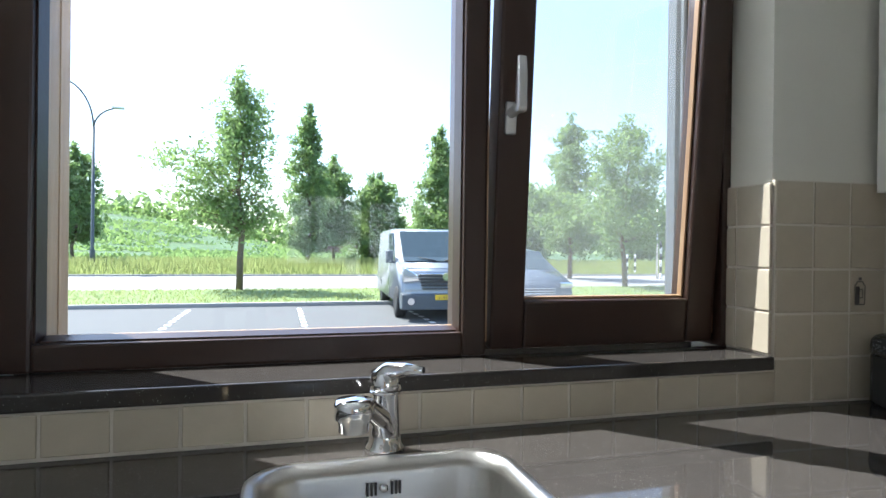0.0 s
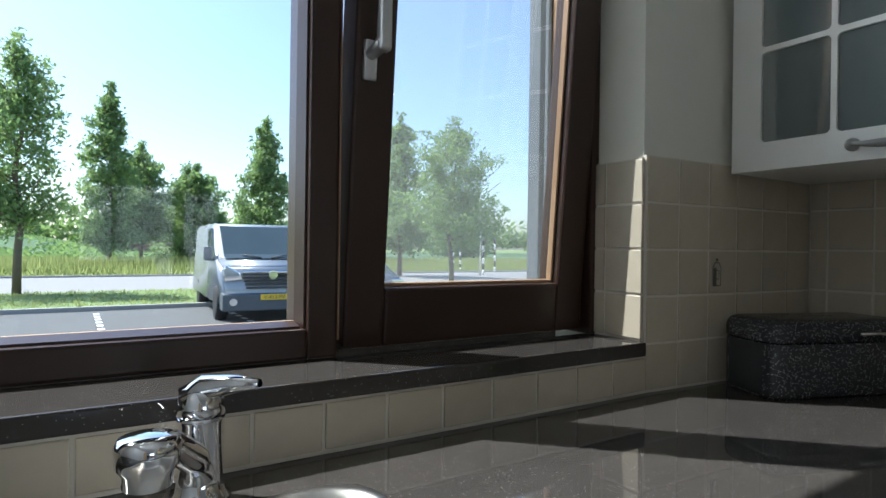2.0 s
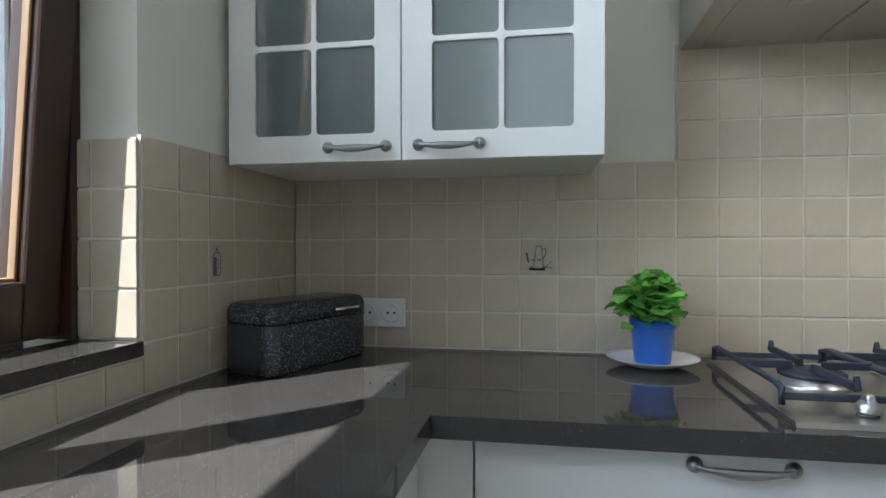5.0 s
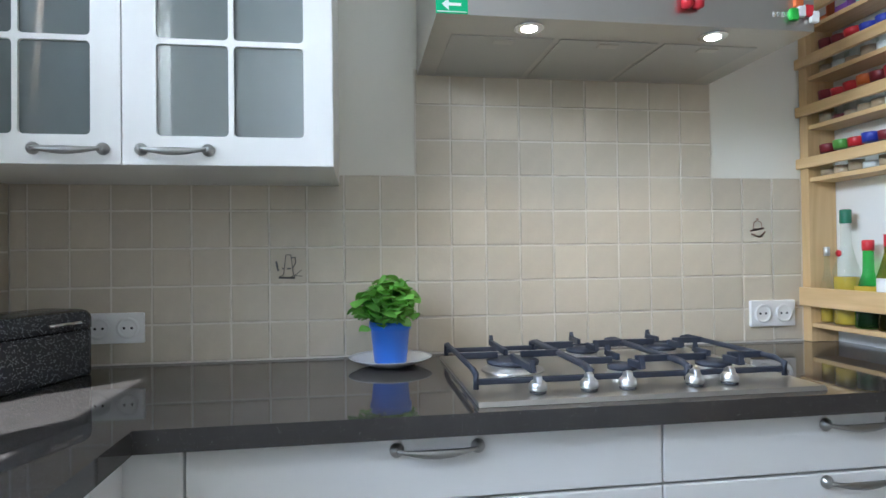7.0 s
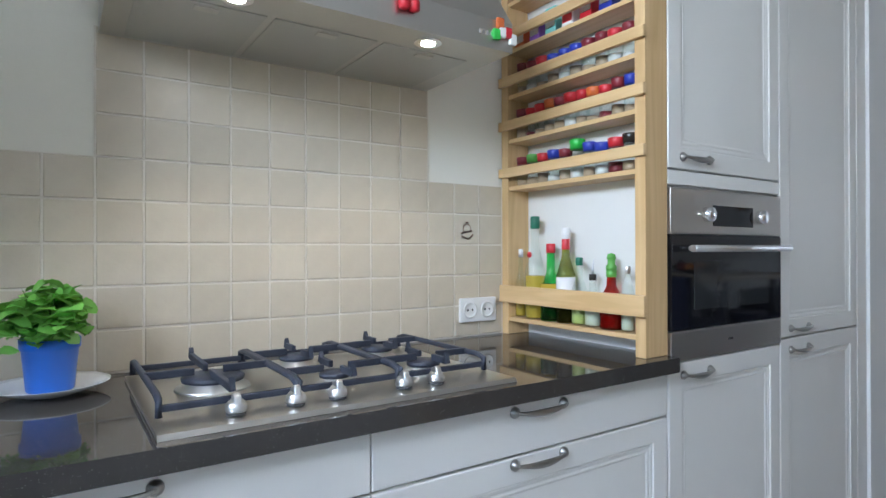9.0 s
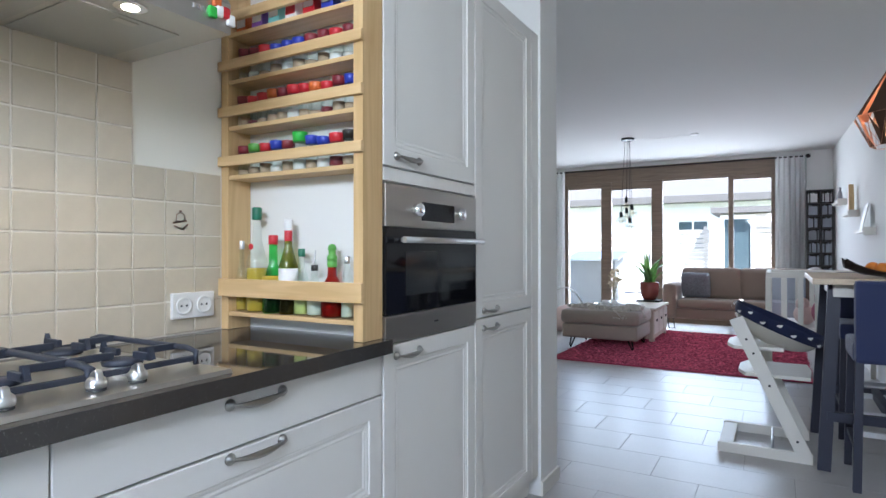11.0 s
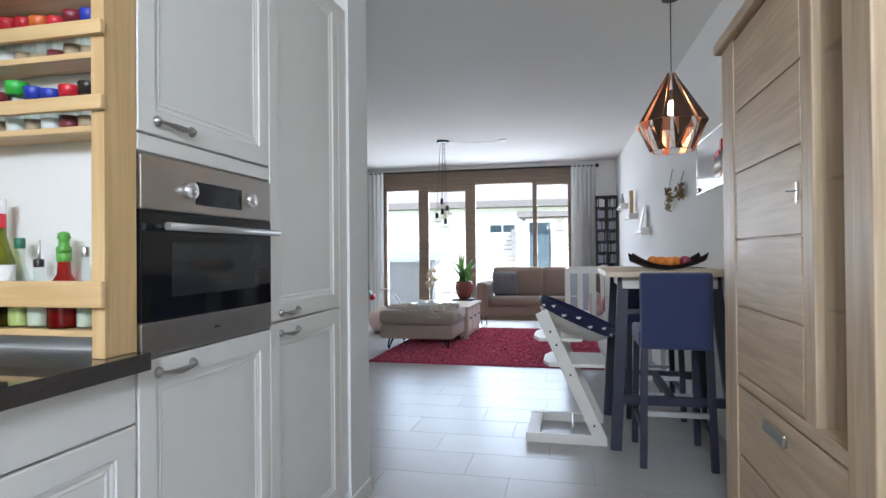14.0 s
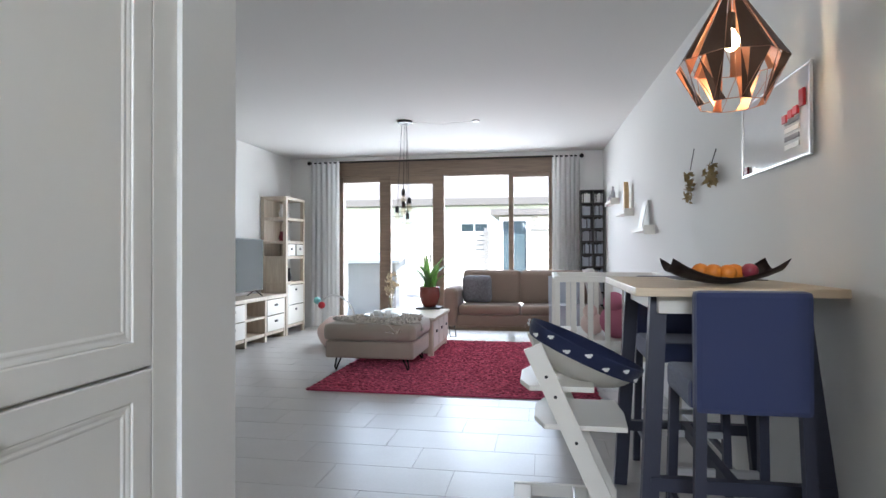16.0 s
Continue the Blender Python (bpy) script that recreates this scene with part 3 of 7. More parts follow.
# coarse tufts on the bank
n_ = 26000
hx, hy = rng.uniform(-75, 14, n_), rng.uniform(41, 76, n_)
hz = GZ + 0.2 + 6.3 / (1 + np.exp(-(hy - 62) / 5.5)) / (1 + np.exp((hx + 8) / 6.0)) + 0.1
hz += 0.25 * np.array([noise.noise((a_ * 0.08, b_ * 0.08, 1)) for a_, b_ in zip(hx, hy)]) - 0.1
keep = np.array([noise.noise((a_ * 0.10, b_ * 0.45, 4)) for a_, b_ in zip(hx, hy)]) > -0.05
c = np.column_stack([hx, hy, hz])[keep]
n_ = len(c)
up = np.column_stack([rng.normal(0, 0.15, n_), rng.normal(0, 0.1, n_), rng.uniform(0.08, 0.36, n_)])
wv = np.array([0.14, 0, 0])
tagged(new("bank_grass", quads("bank_grass", TREELEAF, np.stack([c - wv, c + wv, c + up + wv * 0.4, c + up - wv * 0.4], axis=1))), "coarse dark green tufts on the embankment", "grass", "", "stuff")
# tall grass
c = np.column_stack([rng.uniform(-32, 42, 30000), rng.uniform(30.3, 41, 30000), np.full(30000, GZ)])
h = rng.uniform(0.2, 0.85, (30000, 1)) * np.clip((c[:, 1:2] - 29.5) / 4, 0.25, 1)
lean = rng.normal(0, 0.12, (30000, 3)) * [1, 1, 0]
up = np.column_stack([np.zeros(30000), np.zeros(30000), h[:, 0]])
wv = np.array([0.035, 0, 0])
tagged(new("tall_grass", quads("tall_grass", BLADE, np.stack([c - wv, c + wv, c + up + lean + wv * 0.3, c + up + lean - wv * 0.3], axis=1))), "long dry grass along the far road edge", "grass", "", "stuff")
n_ = 9000
c = np.column_stack([rng.uniform(-14, 22, n_), rng.uniform(15.1, 20.1, n_), np.full(n_, GZ + 0.055)])
up = np.column_stack([rng.normal(0, 0.05, n_), rng.normal(0, 0.05, n_), rng.uniform(0.02, 0.10, n_)])
wv = np.array([0.012, 0, 0])
tagged(new("verge_grass", quads("verge_grass", BLADE, np.stack([c - wv, c + wv, c + up + wv * 0.3, c + up - wv * 0.3], axis=1))), "short grass blades on the verge", "grass", "", "stuff")


def tree(at, height, width, seed, label, stem=0.3, round_=False, leaves=5200, size=0.16, lop=0.0, airy=0.4):
    """A tapered trunk with limbs and a loose crown of leaves."""
    r = np.random.default_rng(seed)
    ob = thing("tree", at, label, "tree")
    bm = B()
    top = height * 0.93
    pts = [(r.normal(0, 0.05) * k, r.normal(0, 0.05) * k, top * k / 6) for k in range(7)]
    r0 = 0.012 * height + 0.03
    tube(bm, pts, [r0 * (1 - k / 7.2) for k in range(7)], 9)
    ends = []
    limbs = 44
    for k in range(limbs):
        u = (k + r.random()) / limbs
        f = stem + (0.97 - stem) * u
        if round_:
            reach = width / 2 * math.sqrt(max(0.06, 1 - ((u - 0.42) / 0.60) ** 2))
            rise = r.uniform(0.1, 0.7)
        else:
            reach = width / 2 * min(1.0, 0.45 + u * 2.2) * (1.04 - u) ** 0.6 * 1.1
            rise = r.uniform(0.5, 1.2)
        reach *= r.uniform(0.6, 1.18)
        a = k * 2.4 + r.normal(0, 0.4)
        if lop and 0.08 < u < 0.5 and k % 4 == 0:
            a, reach, rise = math.pi + r.normal(0, 0.35), reach * (1 + lop * 0.8), 0.35
        d = Vector((math.cos(a), math.sin(a), rise))
        p0 = Vector((0, 0, max(top * f - 0.55 * rise * reach, height * stem)))
        p2 = p0 + d * reach
        p2.z = min(p2.z, height * (0.99 if u > 0.9 else 0.95))
        p1 = (p0 + p2) / 2 + Vector((0, 0, -0.06 * reach))
        tube(bm, [p0, p1, p2], [r0 * 0.34 * (1.1 - f), r0 * 0.2 * (1.1 - f), 0.010], 5)
        for s in r.uniform(0.25, 1.05, 7):
            q = p0.lerp(p2, s) + Vector(r.normal(0, 0.13 + 0.07 * reach, 3))
            ends.append((q.x, q.y, q.z, (0.11 + 0.055 * reach) * r.uniform(0.5, 1.3)))
    for k in range(10):
        ends.append((r.normal(0, 0.06), r.normal(0, 0.06), height * (0.88 + 0.012 * k), 0.10))
    part("trunk", bm, BARK, ob, local=True)
    # leaves in uneven clumps round the twigs, fewer where the crown is airy
    e_ = np.array(ends)
    e_ = e_[r.random(len(e_)) > 0.22 * airy]
    weight = e_[:, 3] ** 1.6 * r.uniform(0.35, 1.0, len(e_))
    pk = e_[r.choice(len(e_), leaves, p=weight / weight.sum())]
    cen = pk[:, :3] + r.normal(0, 1, (leaves, 3)) * pk[:, 3:4] * np.array([1.15, 1.15, 0.85])
    me = quads("crown", TREELEAF, leaf_quads(r, cen, size, 0.03))
    o = new("crown", me)
    o.parent = ob
    return ob


tree((-1.28, 19.92, GZ), 7.4, 2.9, 1, "young green street tree with a thin trunk", 0.27, leaves=12000, size=0.078, lop=0.75, airy=1.0)
tree((1.81, 38.8, GZ), 11.0, 3.6, 2, "tall narrow dark green tree", 0.10, leaves=15000, size=0.13, airy=0.3)
tree((3.78, 42.4, GZ), 8.2, 3.0, 3, "dark green rounded street tree", 0.22, True, 12000, 0.14)
tree((7.28, 43.5, GZ), 7.2, 4.9, 4, "broad round green tree", 0.02, True, 18000, 0.15, airy=0.1)
tree((9.88, 35.5, GZ), 9.3, 4.0, 5, "tall conical green tree", 0.10, leaves=15000, size=0.13, airy=0.2)
tree((-13.05, 43.0, GZ), 8.2, 4.0, 6, "rounded green tree by the street lamp", 0.2, True, 11000, 0.15)
tree((14.56, 26.9, GZ), 8.6, 3.6, 7, "pale green tree behind the parking bays", 0.14, leaves=13000, size=0.11, airy=0.5)
tree((13.3, 20.0, GZ), 7.0, 4.2, 8, "spreading green street tree with open branches", 0.26, True, leaves=13000, size=0.085, airy=1.0)
tree((18.7, 41.3, GZ), 6.6, 6.0, 9, "bushy green tree at the field's edge", 0.06, True, 13000, 0.17)
tree((31.0, 46.0, GZ), 7.0, 8.0, 10, "wide green tree at the field's edge", 0.06, True, 13000, 0.19)

# far shrubs on the skyline
r_ = np.random.default_rng(11)
cs = np.column_stack([r_.uniform(-120, 120, 9000), r_.uniform(112, 122, 9000), np.abs(r_.normal(0, 1, 9000)) * 2.2 + 2.0])
cs[:, 2] += 3.4 * (cs[:, 0] < -8)
tagged(new("far_woods", quads("far_woods", TREELEAF, leaf_quads(r_, cs, 0.9, 0.4))), "dark green woods on the skyline", "woods", "", "stuff")
b_ = thing("far_building", (7.0, 70.6, GZ), "low brown brick building far across the field", "building")
bm = B()
bx(bm, 3.5, 12, 68, 74, GZ, 3.6)
part("wall", bm, BRICK, b_)
bm = B()
bx(bm, 3.2, 12.3, 67.7, 74.3, 3.6, 3.9)
part("roof", bm, ROOF, b_)

# street lamp with two arms
sl = thing("street_lamp", (-9.75, 35.0, GZ), "tall dark street lamp with two curved arms", "street lamp")
bm = B()
tube(bm, [(-9.75, 35, GZ), (-9.75, 35, 0.9), (-9.75, 35, 1.0), (-9.75, 35, 7.6)], [0.13, 0.13, 0.09, 0.07])
part("pole", bm, TRIM, sl)
for s, z1, dx in ((-1, 10.1, 1.75), (1, 8.7, 1.35)):
    bm = B()
    tube(bm, [(-9.75 + s * dx * (1 - math.cos(a)) , 35, 7.5 + (z1 - 7.5) * math.sin(a)) for a in np.linspace(0, 1.45, 9)], 0.05, 8)
    arm = part("arm", bm, TRIM, sl)
    bm = B()
    bx(bm, -9.75 + s * dx * 0.88 - 0.3, -9.75 + s * dx * 0.88 + 0.3, 34.85, 35.15, z1 - 0.07, z1 + 0.06, 0.04)
    part("lamp_head", bm, ALU, arm)

# striped posts and a sign frame by the crossing
for x, y, hh in ((20.9, 31.3, 1.5), (21.6, 31.5, 1.5), (19.4, 26.0, 2.0), (23.0, 29.6, 2.2)):
    bp = thing("bollard_post", (x, y, GZ), "black and white striped road post", "post", "striped posts at the crossing")
    for k in range(6):
        bm = B()
        lathe(bm, [(0.06, hh * k / 6), (0.06, hh * (k + 1) / 6)], (x, y, GZ), 10)
        part("band", bm, INK if k % 2 else WHITEP, bp)
sg = thing("traffic_sign", (19.4, 26.3, GZ), "rounded grey sign seen from behind on a post", "sign")
bm = B()
lathe(bm, [(0.05, 0), (0.05, 3.7)], (19.4, 26.3, GZ), 10)
part("pole", bm, ALU, sg)
bm = B()
bx(bm, 19.06, 19.74, 26.2, 26.24, 2.2, 3.5, 0.0)
bmesh.ops.bevel(bm, geom=[e for e in bm.edges if abs(e.verts[0].co.y - e.verts[1].co.y) > 0.01], offset=0.3, segments=6, affect='EDGES')
part("panel", bm, TRIM, sg)


def wheel(parent, x, y, z, r=0.34, w=0.22):
    bm = B()
    lathe(bm, [(r * 0.6, -w / 2), (r * 0.95, -w / 2), (r, -w / 3), (r, w / 3), (r * 0.95, w / 2), (r * 0.6, w / 2)], n=24)
    bmesh.ops.rotate(bm, matrix=Matrix.Rotation(math.pi / 2, 3, 'Y'), verts=bm.verts)
    bmesh.ops.translate(bm, vec=(x, y, z), verts=bm.verts)
    t = part("tyre", bm, RUBBER, parent, local=True)
    bm = B()
    lathe(bm, [(r * 0.62, -w / 2.1), (r * 0.2, -w / 2.4), (r * 0.2, w / 2.4), (r * 0.62, w / 2.1)], n=16)
    bmesh.ops.rotate(bm, matrix=Matrix.Rotation(math.pi / 2, 3, 'Y'), verts=bm.verts)
    bmesh.ops.translate(bm, vec=(x, y, z), verts=bm.verts)
    part("rim", bm, ALU, t, local=True)


def vehicle(name, at, rz, prof, width, paint, taper, nose, label, van=False):
    """A car whose nose looks along -y: prof is its side (y, z)."""
    v = thing(name, at, label, "van" if van else "car", rz=rz)
    bm = B()
    prism(bm, prof, 0, -width / 2, width / 2, 0.0)
    zt = max(p[1] for p in prof)
    for w in bm.verts:
        k = max(0, (w.co.z - 1.0) / (zt - 1.0))
        w.co.x *= 1 - taper * k
        if w.co.y < nose:
            w.co.x *= 0.93
    bmesh.ops.bevel(bm, geom=list(bm.edges), offset=0.05, segments=3, affect='EDGES')
    for f_ in bm.faces:
        f_.smooth = True
    part("body", bm, paint, v, local=True)
    return v


van = vehicle("van", (3.32, 11.35, GZ), -4, [(0.0, 0.30), (-0.02, 0.62), (0.10, 0.98), (0.22, 1.10), (0.72, 1.24), (1.55, 1.93), (2.0, 1.97), (5.0, 1.97), (5.05, 0.30)], 1.96, VANP, 0.10, 0.15, "grey delivery van parked nose to the house", True)
bm = B()
prism(bm, [(0.60, 1.235), (0.83, 1.235 + 0.06), (1.46, 1.86), (1.42, 1.90), (0.76, 1.32)], 0, -0.80, 0.80)
part("windscreen", bm, CARGLASS, van, local=True)
bm = B()
prism(bm, [(-0.07, 0.24), (-0.08, 0.56), (0.05, 0.60), (0.3, 0.6), (0.3, 0.24)], 0, -0.93, 0.93, 0.04)
part("bumper", bm, TRIM, van, local=True)
gr = B()
for k in range(5):
    bx(gr, -0.50 - 0.02 * k, 0.50 + 0.02 * k, -0.035, 0.15, 0.66 + k * 0.065, 0.70 + k * 0.065, 0.008)
part("grille", gr, INK, van, local=True)
bm = B()
bx(bm, -0.56, 0.56, -0.03, 0.2, 0.965, 1.0, 0.01)
grb = part("grille_bar", bm, CHROME, van, local=True)
bm = B()
lathe(bm, [(0.085, -0.015), (0.085, 0.015)], n=24)
bmesh.ops.rotate(bm, matrix=Matrix.Rotation(math.pi / 2, 3, 'X'), verts=bm.verts)
bmesh.ops.translate(bm, vec=(0, -0.045, 0.93), verts=bm.verts)
part("badge", bm, CHROME, van, local=True)
for s in (-1, 1):
    bm = B()
    prism(bm, [(s * 0.54, 0.84), (s * 0.90, 0.80), (s * 0.92, 1.04), (s * 0.86, 1.12), (s * 0.62, 0.98)], 1, 0.0, 0.2, 0.02)
    part("headlight", bm, CHROME, van, "clear headlight", local=True)
    bm = B()
    lathe(bm, [(0.07, -0.02), (0.07, 0.02)], n=16)
    bmesh.ops.rotate(bm, matrix=Matrix.Rotation(math.pi / 2, 3, 'X'), verts=bm.verts)
    bmesh.ops.translate(bm, vec=(s * 0.74, -0.09, 0.42), verts=bm.verts)
    part("fog_lamp", bm, CHROME, van, local=True)
    bm = B()
    bx(bm, s * 0.99, s * 1.16, 0.86, 0.98, 1.18, 1.46, 0.035)
    bx(bm, s * 0.92, s * 1.02, 0.92, 1.0, 1.18, 1.23, 0.01)
    part("mirror", bm, TRIM, van, local=True)
    bm = B()
    prism(bm, [(0.95, 1.25), (1.55, 1.85), (2.1, 1.85), (2.1, 1.22)], 0, s * 0.955, s * 0.90)
    part("side_window", bm, CARGLASS, van, local=True)
    bm = B()
    tube(bm, [(s * 0.1, 0.6, 1.25), (s * 0.45, 0.69, 1.31)], 0.012, 6)
    part("wiper", bm, INK, van, local=True)
    for y in (0.85, 3.95):
        wheel(van, s * 0.84, y, 0.34)
bm = B()
bx(bm, 0.02 - 0.26, 0.02 + 0.26, -0.10, -0.085, 0.45, 0.56, 0.004)
pl = part("number_plate", bm, PLATE, van, "yellow number plate", local=True)
fc = bpy.data.curves.new("plate_text", 'FONT')
fc.body, fc.size, fc.align_x, fc.extrude = "V-413-PV", 0.105, 'CENTER', 0.001
fc.materials.append(INK)
ft = new("plate_text", fc)
ft.parent = pl
ft.location, ft.rotation_euler = (0.02, -0.103, 0.468), (radians(90), 0, 0)
bm = B()
bx(bm, -0.55, 0.0, 0.78, 0.9, 1.262, 1.275, 0.003)
part("papers", bm, WHITEP, van, local=True)

car = vehicle("car", (5.75, 12.0, GZ), -4, [(0.0, 0.28), (-0.02, 0.55), (0.15, 0.80), (1.05, 1.0), (1.85, 1.46), (2.6, 1.53), (3.6, 1.48), (4.15, 1.05), (4.2, 0.3)], 1.8, CARP, 0.25, 0.2, "dark grey hatchback parked beside the van")
bm = B()
prism(bm, [(1.02, 0.985), (1.2, 1.02), (1.9, 1.42), (1.82, 1.47), (1.08, 1.04)], 0, -0.72, 0.72)
part("windscreen", bm, CARGLASS, car, local=True)
gr = B()
for k in range(5):
    bx(gr, -0.4, 0.4, -0.04, 0.1, 0.36 + k * 0.06, 0.39 + k * 0.06, 0.006)
part("grille", gr, CHROME, car, local=True)
for s in (-1, 1):
    bm = B()
    bx(bm, s * 0.52, s * 0.83, -0.01, 0.2, 0.62, 0.76, 0.03)
    part("headlight", bm, CHROME, car, local=True)
    for y in (0.8, 3.4):
        wheel(car, s * 0.78, y, 0.32)

# garden beyond the glass wall
bm = B()
bx(bm, -8, 12, -22, YS - 0.3, -0.14, -0.03)
struct("terrace", bm, PAVE, "pale paved terrace")
hb = thing("opposite_house", (2, -24, -0.03), "pale rendered house across the garden with a dark roof edge", "house")
bm = B()
bx(bm, -14, 18, -24, -30, -0.1, 3.0)
part("wall", bm, PLASTER, hb)
bm = B()
prism(bm, [(-23.2, 3.0), (-23.2, 3.25), (-27, 5.2), (-31, 3.2), (-31, 3.0)], 0, -14.4, 18.4)
part("roof", bm, ROOF, hb)
for x in (2.3,):
    bm = B()
    bx(bm, x, x + 1.0, -23.96, -23.9, 1.2, 2.3)
    w_ = part("window", bm, CARGLASS, hb)
    bm = B()
    for a, b, c_, d_ in ((x - 0.06, x, 1.14, 2.36), (x + 1.0, x + 1.06, 1.14, 2.36), (x, x + 1, 1.14, 1.2), (x, x + 1, 2.3, 2.36), (x + 0.47, x + 0.53, 1.2, 2.3)):
        bx(bm, a, b, -23.98, -23.86, c_, d_)
    part("frame", bm, WHITEW, w_)
sh = thing("garden_shed", (0.2, -16.5, -0.03), "slatted timber shed with a glazed door", "shed")
bm = B()
bx(bm, -2.6, 1.3, -16.6, -19.2, -0.03, 2.15)
part("body", bm, SLATW, sh)
for k in range(17):
    bm = B()
    bx(bm, -2.6, 0.5, -16.6, -16.56, 0.02 + k * 0.125, 0.125 + k * 0.125, 0.004)
    part("slat", bm, SLATW, sh)
bm = B()
bx(bm, -2.8, 1.5, -16.3, -19.4, 2.15, 2.3)
part("roof", bm, ROOF, sh)
bm = B()
for a, b, c_, d_ in ((0.5, 0.6, 0, 2.1), (1.2, 1.3, 0, 2.1), (0.6, 1.2, 2.0, 2.1), (0.6, 1.2, 0, 0.2)):
    bx(bm, a, b, -16.6, -16.5, c_, d_)
dr = part("door", bm, WHITEW, sh)
bm = B()
bx(bm, 0.6, 1.2, -16.57, -16.55, 0.2, 2.0)
part("door_pane", bm, CARGLASS, dr)
fn = thing("garden_fence", (4, -17, -0.03), "weathered horizontal slat fence", "fence")
for k in range(14):
    bm = B()
    bx(bm, 1.6, 9, -17.1, -17.06, 0.03 + k * 0.125, 0.135 + k * 0.125, 0.004)
    part("slat", bm, SLATW, fn)
for x in (1.7, 3.5, 5.3, 7.1, 8.9):
    bm = B()
    bx(bm, x - 0.045, x + 0.045, -17.2, -17.1, -0.03, 1.85)
    part("post", bm, SLATW, fn)
gb = thing("garden_cupboard", (3.3, -12.0, -0.03), "grey garden cupboard with a sloping lid", "cupboard")
bm = B()
prism(bm, [(-11.7, -0.03), (-11.7, 1.0), (-12.5, 1.15), (-12.5, -0.03)], 0, 2.8, 3.7, 0.01)
part("body", bm, KERB, gb)
bm = B()
prism(bm, [(-11.62, 1.0), (-11.62, 1.04), (-12.56, 1.2), (-12.56, 1.16)], 0, 2.72, 3.78)
part("lid", bm, ALU, gb)

# ---- kitchen ----
def handle(parent, x, y, z, length=0.15):
    """A pewter handle looking along -x: a flat belly between two round rosettes."""
    bm = B()
    n, rings = 17, []
    for k in range(n):
        u = -1 + 2 * k / (n - 1)
        belly = math.cos(u * math.pi / 2)
        cx = x - 0.012 - 0.008 * belly ** 0.6
        cz = z - 0.003 * belly ** 1.5 + 0.003 * abs(u) ** 3
        ht, th = 0.0038 + 0.0050 * belly ** 1.6, 0.0036 + 0.0014 * belly
        rings.append([bm.verts.new((cx + th * math.cos(a), y + u * length / 2, cz + ht * math.sin(a))) for a in np.linspace(0, math.tau, 11)[:-1]])
    for r0, r1 in zip(rings, rings[1:]):
        for k in range(10):
            bm.faces.new((r0[k], r0[(k + 1) % 10], r1[(k + 1) % 10], r1[k])).smooth = True
    bm.faces.new(rings[0])
    bm.faces.new(rings[-1])
    for u in (-1, 1):
        yy = y + u * length / 2
        tube(bm, [(x - 0.0005, yy, z + 0.003), (x - 0.005, yy, z + 0.003), (x - 0.009, yy, z + 0.003), (x - 0.014, yy - u * 0.002, z + 0.003)], [0.0135, 0.0130, 0.0085, 0.0055], 14)
    return part("handle", bm, PEWTER, parent, "pewter bow handle")


def ring_loft(bm, y0, y1, z0, z1, prof, close=False):
    """Rectangles, each inset into the last, skinned; prof: (inset, x)."""
    rings = [[bm.verts.new((px, yy, zz)) for yy, zz in ((y0 + i, z0 + i), (y1 - i, z0 + i), (y1 - i, z1 - i), (y0 + i, z1 - i))] for i, px in prof]
    pairs = list(zip(rings, rings[1:])) + ([(rings[-1], rings[0])] if close else [])
    for r0, r1 in pairs:
        for k in range(4):
            bm.faces.new((r0[k], r0[(k + 1) % 4], r1[(k + 1) % 4], r1[k]))
    if not close:
        bm.faces.new(rings[0])
        bm.faces.new(rings[-1])
    return bm


def front(parent, name, x, y0, y1, z0, z1, rail=0.075, flat=False, handle_at=None, mat_=None):
    """A cabinet front looking along -x, flat or with a framed and moulded panel."""
    y0, y1 = min(y0, y1) + 0.0015, max(y0, y1) - 0.0015
    z0, z1 = z0 + 0.0015, z1 - 0.0015
    bm = B()
    if flat:
        bx(bm, x, x + 0.02, y0, y1, z0, z1, 0.003)
    else:
        ring_loft(bm, y0, y1, z0, z1, ((0, x + 0.02), (0, x + 0.003), (0.001, x + 0.001), (0.003, x), (rail - 0.003, x), (rail - 0.001, x + 0.001), (rail, x + 0.003), (rail, x + 0.02)), True)
    d = part(name, bm, mat_ or CABINET, parent)
    if not flat:
        bm = B()
        r = rail + 0.0004
        ring_loft(bm, y0, y1, z0, z1, ((r, x + 0.018), (r, x + 0.0045), (r + 0.003, x + 0.0035), (r + 0.008, x + 0.0045), (r + 0.012, x + 0.0062), (r + 0.015, x + 0.0062), (r + 0.018, x + 0.0052), (r + 0.021, x + 0.0057), (r + 0.025, x + 0.0078)))
        part("panel", bm, mat_ or CABINET, d)
    if handle_at:
        handle(d, x, *handle_at)
    return d


# worktop in an L with a sink opening
FX, FYE = 1.012, 0.285
SX0, SX1, SY0, SY1 = -0.065, 0.325, 0.37, 0.735
wt = thing("worktop", (0.3, 0.6, ZC - 0.04), "black speckled polished stone worktop in an L", "worktop")
bm = B()
bx(bm, west(0.5), SX0, FYE, YN, ZC - 0.04, ZC)
bx(bm, SX1, XE, FYE, YN, ZC - 0.04, ZC)
bx(bm, SX0, SX1, FYE, SY0, ZC - 0.04, ZC)
bx(bm, SX0, SX1, SY1, YN, ZC - 0.04, ZC)
part("slab", bm, GRANITE, wt)
bm = B()
bx(bm, FX, XE, TALL0, FYE, ZC - 0.04, ZC)
part("slab", bm, GRANITE, wt)

# sink
sk = thing("sink", (0.13, 0.55, ZC - 0.17), "stainless steel sink bowl set in the worktop", "sink")
bm = B()


